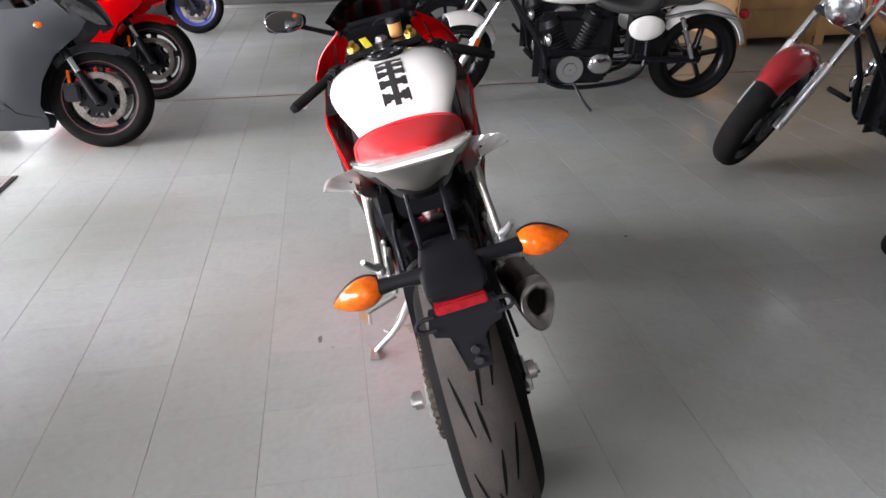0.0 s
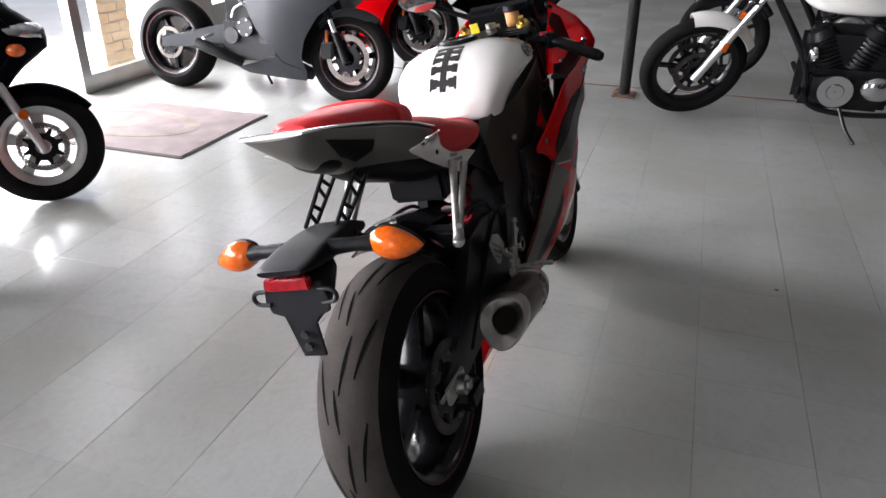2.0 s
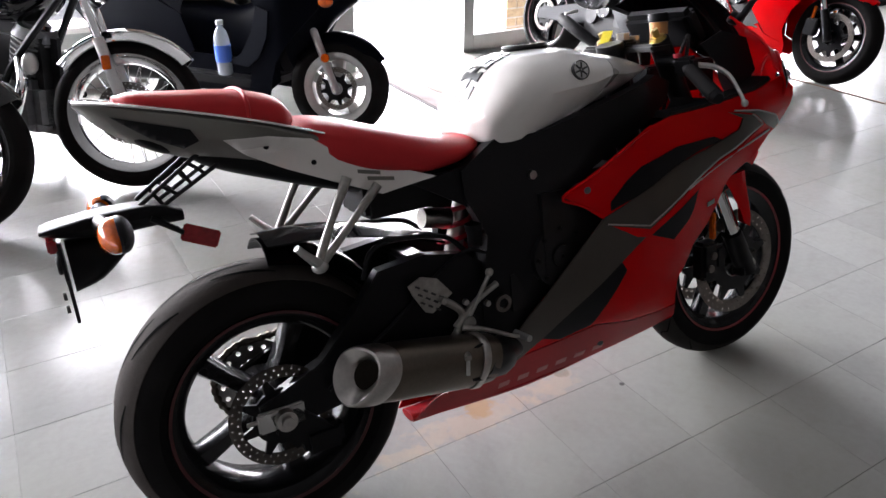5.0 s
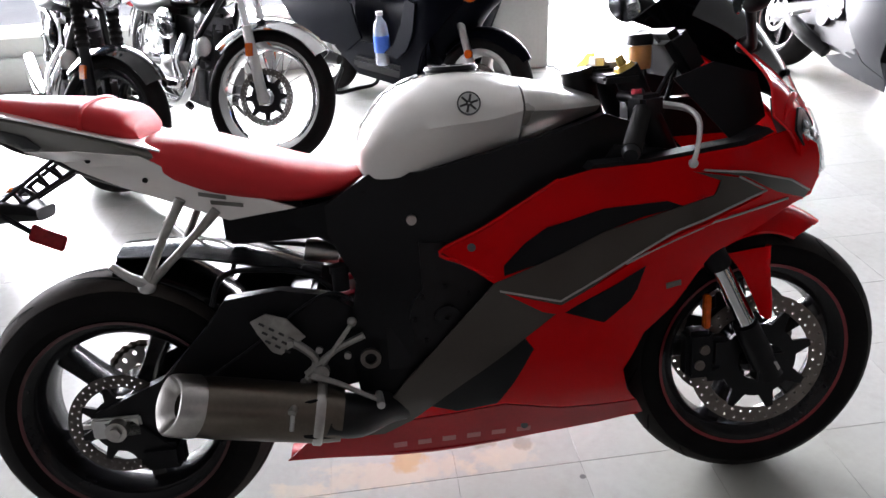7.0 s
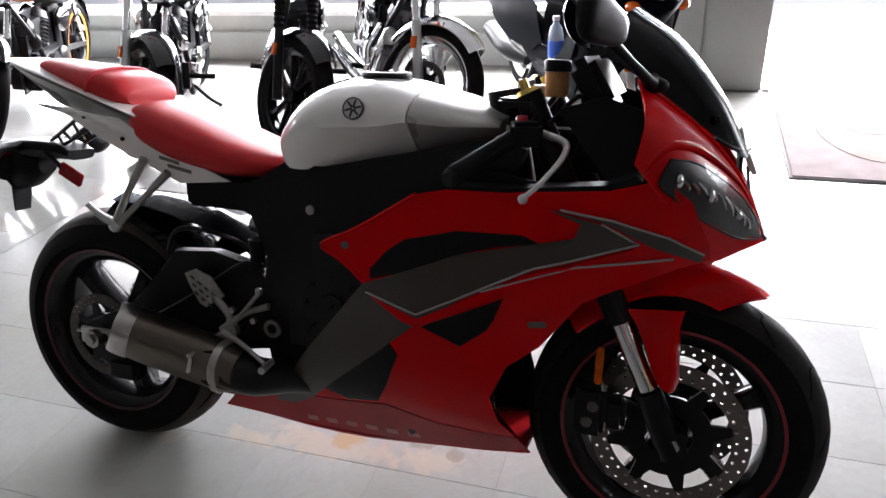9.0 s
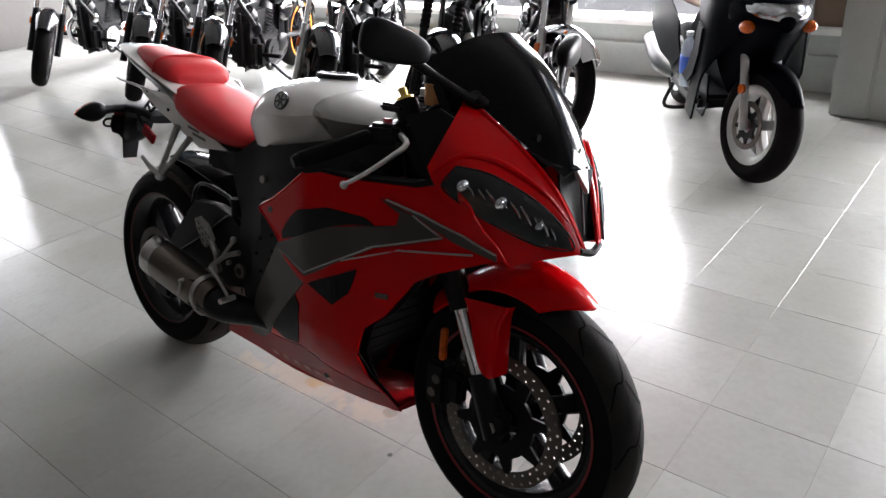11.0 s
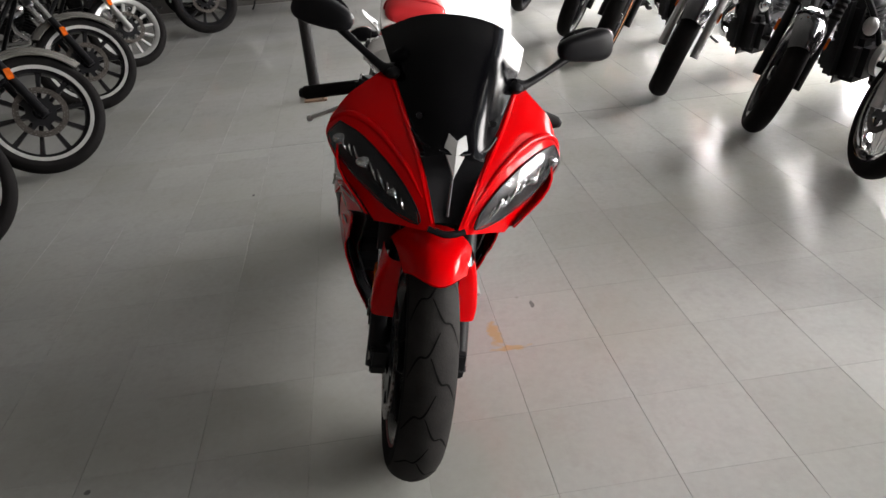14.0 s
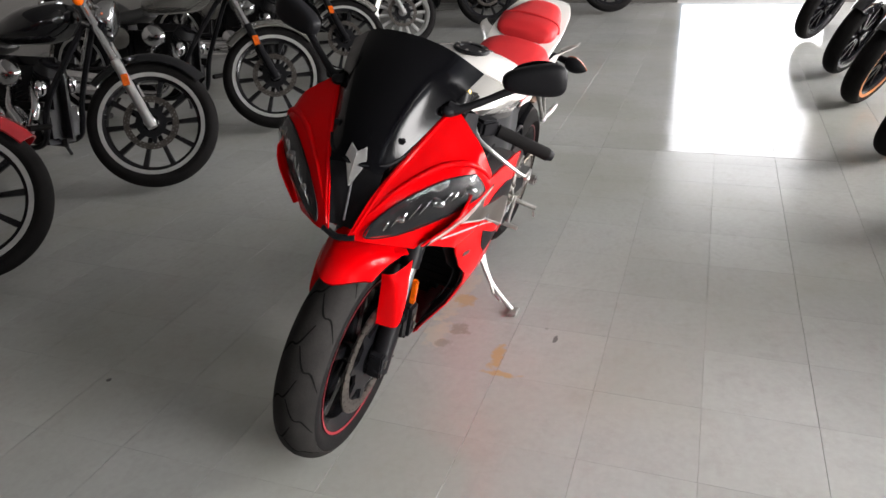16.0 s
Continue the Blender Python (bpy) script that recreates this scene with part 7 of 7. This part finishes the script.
        part("starter_cover", ball((0.80, s * 0.155, 0.54), 0.05, 0.035, 0.045, seg=14), engine or M_BLACKENG, t)
        part("water_hose", tube([(0.60, s * 0.16, 0.66), (0.70, s * 0.185, 0.60), (0.82, s * 0.18, 0.62), (0.90, s * 0.16, 0.56)], 0.014, 8), engine or M_BLACKPL, t)
        part("oil_line", tube([(0.56, s * 0.16, 0.52), (0.60, s * 0.18, 0.58), (0.72, s * 0.18, 0.64)], 0.008, 8), M_ALLOY, t)
        part("pump_housing", box(0.78, 0.87, s * 0.165 - 0.02, s * 0.165 + 0.02, 0.36, 0.43), engine or M_BLACKENG, t, bevel=0.01)
    for k in range(6):
        part("engine_hose", tube([(0.50 + 0.05 * k, 0.155, 0.62 - 0.02 * (k % 3)), (0.54 + 0.05 * k, 0.17, 0.54), (0.50 + 0.06 * k, 0.165, 0.46 - 0.03 * (k % 2))], 0.011, 8), engine or M_BLACKPL, t)
    part("fuel_tank", loft([(0.50, 0.06, 0.79, 0.85, 2.3, 0.9, 0.5), (0.58, 0.13, 0.78, 0.94, 2.4, 0.8, 0.5), (0.72, 0.17, 0.79, 0.985, 2.5, 0.7, 0.55), (0.88, 0.165, 0.82, 0.965, 2.5, 0.6, 0.55), (1.02, 0.10, 0.86, 0.91, 2.3, 0.7, 0.5)], 5, 28), paint, t, "painted tank")
    part("seat", loft([(0.16, 0.09, 0.82, 0.87, 2.4, 1, 0.5), (0.30, 0.13, 0.77, 0.86, 2.5, 1, 0.5), (0.45, 0.12, 0.76, 0.83, 2.5, 1, 0.5), (0.54, 0.07, 0.78, 0.82, 2.3, 1, 0.5)], 5, 22), M_BLKSEAT, t)
    part("tail_cowl", loft([(-0.24, 0.05, 0.95, 0.985, 2.5, 0.7, 0.6), (-0.08, 0.10, 0.87, 0.98, 2.6, 0.6, 0.7), (0.12, 0.12, 0.80, 0.95, 2.8, 0.6, 0.7), (0.30, 0.10, 0.76, 0.84, 2.6, 0.8, 0.7)], 5, 24), paint, t)
    part("windscreen", surface([[(1.462, 0.060, 0.850), (1.468, 0, 0.860), (1.462, -0.060, 0.850)], [(1.372, 0.104, 0.915), (1.415, 0, 0.955), (1.372, -0.104, 0.915)], [(1.19, 0.165, 1.03), (1.27, 0, 1.09), (1.19, -0.165, 1.03)]], 12, 12, 0.003, (1.2, 0, 0.9)), M_BLACKGL, t, "dark windscreen")
    bm, loops = bm_new(), []
    for k in range(13):
        th = radians(52 + 86 * k / 12)
        w = 0.035 + 0.045 * min(1, k / 4)
        out = [Vector((1.39, 0, 0.30)) + Vector((math.cos(th) * (0.325 - 0.05 * abs(q) ** 2.4), q * w, math.sin(th) * (0.325 - 0.05 * abs(q) ** 2.4))) for q in [-1 + j / 5 for j in range(11)]]
        inn = [Vector((1.39, 0, 0.30)) + Vector((math.cos(th) * (0.319 - 0.05 * abs(q) ** 2.4), q * (w - 0.003), math.sin(th) * (0.319 - 0.05 * abs(q) ** 2.4))) for q in [-1 + j / 5 for j in range(11)]]
        loops.append(out + inn[::-1])
    part("front_mudguard", rings(bm, loops), paint, t)
    part("silencer", tube([(0.62, -0.12, 0.22), (0.50, -0.175, 0.27), (0.38, -0.19, 0.31), (0.30, -0.19, 0.335)], [0.035, 0.04, 0.04, 0.036], 14), M_BLACKPAINT, t)
    part("kickstand", tube([(0.58, 0.12, 0.26), (0.60, 0.19, 0.15), (0.61, 0.265, 0.05)], 0.010, 8), M_BLACKPAINT, t, "black kickstand")
    return t


faired(pose(3.22, 3.12, 0, 0, 0, -90), "matte grey sport motorcycle with red rim stripes", M_MATGREY, M_RIM, M_DARKPIN, engine=M_DARKENG)
faired(pose(4.40, 3.04, 0, 0, 0, -90), "red sport motorcycle with black wheels", M_RED, M_RIM, M_DARKPIN)
faired(pose(7.5, 3.18, 0, 0, 0, -90), "dark sport motorcycle with blue wheels", M_BLACKTANK, M_BLUERIM)


def scooter(m):
    """The dark scooter beside the entrance, from its rear wheel's foot along x."""
    t = thing("motor_scooter", m @ pose(0, 0, 0, -3, 0, 0), "dark navy motor scooter with a tan seat", "scooter")
    wheel(t, "front_wheel", (1.35, 0, 0.265), 0.265, 0.115, 0.172, 0.05, M_ALLOY, 5, (-1,), 0.11, spoke_w=0.020, hub_r=0.035)
    wheel(t, "rear_wheel", (0, 0, 0.25), 0.25, 0.12, 0.16, 0.05, M_ALLOY, 5, (), spoke_w=0.020, hub_r=0.05)
    for s in (-1, 1):
        part("fork_leg", rod((1.355, s * 0.082, 0.245), (1.22, s * 0.082, 0.58), 0.020, n=14), M_ALLOY, t, "silver fork leg")
        part("fork_reflector", disc((1.30, s * 0.105, 0.42), 0.022, -0.006, 0.006, 16), M_AMBER, t, "amber round reflector")
        part("leg_shield", plate([(1.06, 0.30), (1.12, 0.50), (1.20, 0.62), (1.32, 0.76), (1.38, 0.86), (1.28, 1.00), (1.10, 1.04), (0.90, 1.04), (0.87, 0.95), (1.02, 0.76), (1.01, 0.60), (0.97, 0.46), (0.94, 0.32)], lambda x, z: 0.235 - 0.5 * max(0, x - 1.15) - 0.1 * max(0, z - 0.8), 0.01, 0.05, s), M_NAVY, t, "navy leg shield", bevel=0.003)
        part("shield_trim", plate([(0.84, 0.385), (0.92, 0.44), (0.99, 0.55), (1.03, 0.68), (1.10, 0.66), (1.08, 0.53), (1.03, 0.43), (0.95, 0.372)], lambda x, z: 0.246, 0.012, 0.06, s), M_NAVYPL, t, "blue-grey inner panel", bevel=0.003)
        part("rear_side_panel", plate([(-0.30, 0.62), (-0.10, 0.44), (0.15, 0.36), (0.45, 0.34), (0.58, 0.42), (0.52, 0.60), (0.30, 0.70), (0.0, 0.74), (-0.28, 0.74)], lambda x, z: 0.19 - 0.12 * max(0, 0.5 - z) + 0.03 * math.sin((x + 0.3) * 3), 0.01, 0.05, s), M_NAVY, t, "navy rear side panel", bevel=0.003)
        part("handlebar", tube([(1.13, s * 0.05, 1.08), (1.10, s * 0.18, 1.10), (1.02, s * 0.33, 1.08)], 0.014, 8), M_BLACKPL, t)
        part("mirror_stem", rod((1.10, s * 0.20, 1.10), (1.10, s * 0.27, 1.28), 0.006, n=8), M_BLACKPL, t)
        part("mirror", ball((1.10, s * 0.29, 1.31), 0.02, 0.07, 0.045, seg=14), M_BLACKPL, t)
        part("front_indicator", ball((1.36, s * 0.13, 0.80), 0.04, 0.035, 0.028, seg=14), M_AMBER, t, "amber indicator")
    part("front_apron", loft([(1.12, 0.20, 0.42, 0.98, 2.6, 0.7, 0.6), (1.22, 0.19, 0.56, 1.00, 2.6, 0.6, 0.6), (1.32, 0.155, 0.68, 0.97, 2.4, 0.6, 0.5), (1.42, 0.09, 0.76, 0.90, 2.2, 0.7, 0.5), (1.46, 0.03, 0.79, 0.85, 2.2, 0.8, 0.5)], 5, 28), M_NAVY, t, "navy front apron")
    part("headlight", loft([(1.33, 0.145, 0.80, 0.93, 2.4, 0.8, 0.5), (1.41, 0.105, 0.81, 0.905, 2.4, 0.8, 0.5), (1.455, 0.05, 0.825, 0.875, 2.2, 0.8, 0.5)], 4, 22), M_REFLECT, t, "wide clear headlight")
    bm, loops = bm_new(), []
    for k in range(15):
        th = radians(35 + 110 * k / 14)
        w = 0.035 + 0.04 * min(1, k / 5)
        out = [Vector((1.35, 0, 0.255)) + Vector((math.cos(th) * (0.295 - 0.05 * abs(q) ** 2.4), q * w, math.sin(th) * (0.295 - 0.05 * abs(q) ** 2.4))) for q in [-1 + j / 5 for j in range(11)]]
        inn = [Vector((1.35, 0, 0.255)) + Vector((math.cos(th) * (0.288 - 0.05 * abs(q) ** 2.4), q * (w - 0.003), math.sin(th) * (0.288 - 0.05 * abs(q) ** 2.4))) for q in [-1 + j / 5 for j in range(11)]]
        loops.append(out + inn[::-1])
    part("front_mudguard", rings(bm, loops), M_NAVY, t)
    part("floorboard", box(0.50, 1.02, -0.21, 0.21, 0.25, 0.316), M_BLACKPL, t, "black floorboard", bevel=0.02)
    for s in (-1, 1):
        part("side_skirt", plate([(0.30, 0.34), (0.48, 0.20), (0.95, 0.19), (1.10, 0.30), (1.10, 0.44), (0.90, 0.40), (0.52, 0.40)], lambda x, z: 0.185 - 0.25 * max(0, 0.34 - z), 0.01, 0.06, s), M_NAVY, t, "black lower side skirt", bevel=0.003)
    part("centre_tunnel", loft([(0.42, 0.11, 0.31, 0.66, 2.6, 1, 0.5), (0.55, 0.10, 0.31, 0.66, 2.6, 1, 0.5), (0.75, 0.085, 0.31, 0.64, 2.6, 1, 0.5), (0.92, 0.09, 0.31, 0.70, 2.6, 1, 0.5), (1.04, 0.11, 0.31, 0.82, 2.6, 1, 0.5)], 4, 20), M_NAVY, t)
    part("handlebar_cover", loft([(1.02, 0.09, 1.03, 1.10, 2.4, 1, 0.5), (1.12, 0.15, 1.01, 1.13, 2.4, 1, 0.5), (1.22, 0.08, 1.00, 1.10, 2.4, 1, 0.5)], 4, 20), M_NAVY, t)
    part("windshield", surface([[(1.27, 0.15, 0.97), (1.33, 0, 0.98), (1.27, -0.15, 0.97)], [(1.20, 0.15, 1.10), (1.26, 0, 1.13), (1.20, -0.15, 1.10)], [(1.13, 0.11, 1.22), (1.17, 0, 1.25), (1.13, -0.11, 1.22)]], 10, 10, 0.003, (1.0, 0, 1.0)), M_BLACKGL, t, "smoked windshield")
    part("seat", loft([(0.78, 0.06, 0.68, 0.735, 2.4, 1, 0.5), (0.70, 0.12, 0.665, 0.80, 2.6, 1, 0.5), (0.46, 0.16, 0.645, 0.825, 2.6, 1, 0.5), (0.22, 0.175, 0.645, 0.835, 2.6, 1, 0.5), (0.02, 0.165, 0.68, 0.865, 2.6, 1, 0.5), (-0.18, 0.14, 0.72, 0.875, 2.6, 1, 0.5), (-0.32, 0.07, 0.74, 0.84, 2.4, 1, 0.5)], 5, 26), M_TANSEAT, t, "tan vinyl seat")
    part("seat_nose", ball((0.765, 0, 0.672), 0.035, 0.06, 0.035, seg=14), M_BLACKPL, t, "black plastic seat nose")
    p = Vector((1.35, 0, 0.255))
    turn = Matrix.Translation(p) @ Matrix.Rotation(radians(15), 4, Vector((-0.40, 0, 1)).normalized()) @ Matrix.Translation(-p)
    for ob in t.children:
        if ob.name.split(".")[0] in ("front_wheel", "fork_leg", "fork_reflector", "front_mudguard", "handlebar", "handlebar_cover", "mirror", "mirror_stem"):
            ob.matrix_basis = turn
    part("engine", box(-0.10, 0.36, 0.04, 0.16, 0.18, 0.36), M_BLACKENG, t, bevel=0.03)
    part("silencer", tube([(0.25, -0.12, 0.24), (0.05, -0.17, 0.27), (-0.22, -0.18, 0.36)], [0.03, 0.055, 0.05], 14), M_BLACKENG, t)
    part("tail_light", ball((-0.33, 0, 0.68), 0.04, 0.12, 0.035, seg=16), M_REDLENS, t, "red tail light")
    part("grab_rail", tube([(-0.10, 0.15, 0.80), (-0.34, 0.12, 0.86), (-0.38, 0, 0.87), (-0.34, -0.12, 0.86), (-0.10, -0.15, 0.80)], 0.012, 8), M_BLACKPL, t)
    part("centre_stand", tube([(0.30, 0.14, 0.20), (0.24, 0.16, 0.05), (0.24, 0.0, 0.04), (0.24, -0.16, 0.05), (0.30, -0.14, 0.20)], 0.012, 8), M_BLACKPAINT, t)
    return t


SCOOTER = scooter(facing_out(1.19, 2.33, 1.35, -54))
# its nose droops low over the front wheel
for ob in SCOOTER.children:
    if ob.name.split(".")[0] in ("front_apron", "headlight", "front_indicator", "leg_shield", "windshield"):
        ob.location.z -= 0.09


def bottle():
    b = thing("water_bottle", pose(0.705, 2.70, 0.317) @ Matrix.Scale(1.25, 4), "half-full clear water bottle with a blue label", "bottle")
    body = part("bottle_body", lathe([(1e-4, 0.0), (0.030, 0.0), (0.033, 0.008), (0.033, 0.145), (0.026, 0.175), (0.013, 0.195), (0.013, 0.205), (1e-4, 0.205)], n=24, axis="z"), M_BOTTLE, b, "clear plastic")
    body.visible_shadow = False
    part("label", lathe([(0.0335, 0.055), (0.0345, 0.055), (0.0345, 0.125), (0.0335, 0.125)], n=24, axis="z"), M_LABELBLUE, b, "blue paper label")
    part("cap", lathe([(1e-4, 0.206), (0.015, 0.206), (0.015, 0.222), (1e-4, 0.222)], n=16, axis="z"), M_CAPWHITE, b, "white cap")


bottle()


def crate():
    c = thing("wooden_crate", pose(5.9, -4.4, 0), "orange-brown plywood shipping crate on the floor", "crate")
    part("crate_body", box(-0.55, 0.55, -1.0, 0.9, 0.08, 1.15), M_CRATE, c, bevel=0.004)
    for k in range(4):
        part("plank", box(-0.575, -0.552, -1.0, 0.9, 0.10 + 0.27 * k, 0.34 + 0.27 * k), M_CRATE, c, bevel=0.003)
    for y in (-0.95, -0.05, 0.80):
        part("batten", box(-0.60, -0.577, y, y + 0.09, 0.0, 1.18), M_CRATE, c, bevel=0.003)
    for y in (-0.8, 0.0, 0.7):
        part("runner", box(-0.5, 0.5, y, y + 0.1, 0.0, 0.078), M_CRATE, c, bevel=0.003)


crate()

# ---- floor tiles ----
def tiles():
    gx, gy, half = 0.0002, 0.0006, TILE / 2
    def shape(bm, cx, cy, half_x=TILE / 2):
        ax, ay, e = half_x - gx, half - gy, 0.0004
        lo = [bm.verts.new((cx + sx * ax, cy + sy * ay, -0.0034)) for sx, sy in ((-1, -1), (1, -1), (1, 1), (-1, 1))]
        up = [bm.verts.new((cx + sx * ax, cy + sy * ay, -0.0003)) for sx, sy in ((-1, -1), (1, -1), (1, 1), (-1, 1))]
        hi = [bm.verts.new((cx + sx * (ax - e), cy + sy * (ay - e), 0.0)) for sx, sy in ((-1, -1), (1, -1), (1, 1), (-1, 1))]
        for p, q in ((lo, up), (up, hi)):
            for i in range(4):
                bm.faces.new((p[i], p[(i + 1) % 4], q[(i + 1) % 4], q[i]))
        bm.faces.new(hi)
    one = bm_new()
    shape(one, 0, 0)
    me = bpy.data.meshes.new("tile")
    one.to_mesh(me)
    one.free()
    me.materials.append(M_TILE)
    rest, rear = bm_new(), bm_new()
    # the shinier floor towards the rear doorway starts on its own line
    for j in range(-22, 13):
        cy = Y0 + (j + 0.5) * TILE
        if -5.8 < cy < 3.75:
            edge = X0 - 8 * TILE
            shape(rest, (edge + X_SEAM) / 2, cy, (edge - X_SEAM) / 2)
            for k in range(19):
                shape(rear, X_SEAM - 0.003 - (k + 0.5) * TILE, cy)
    for i in range(-8, 30):
        for j in range(-22, 13):
            cx, cy = X0 + (i + 0.5) * TILE, Y0 + (j + 0.5) * TILE
            if not (-7.1 < cx < 9.8 and -5.8 < cy < (3.75 if cx < 1.4 else 3.4)):
                continue
            if -1.2 < cx < 3.3 and -1.9 < cy < 2.5:
                t = new("tile", me)
                t.location, t.parent = (cx, cy, 0), FLOOR
            else:
                shape(rest, cx, cy)
    tagged(part("outer_tiles", rest, M_TILE, FLOOR, smooth=False), kind="stuff")
    tagged(part("rear_tiles", rear, M_TILE_WAX, FLOOR, "shinier waxed tiles near the rear doorway", smooth=False), kind="stuff")


tiles()
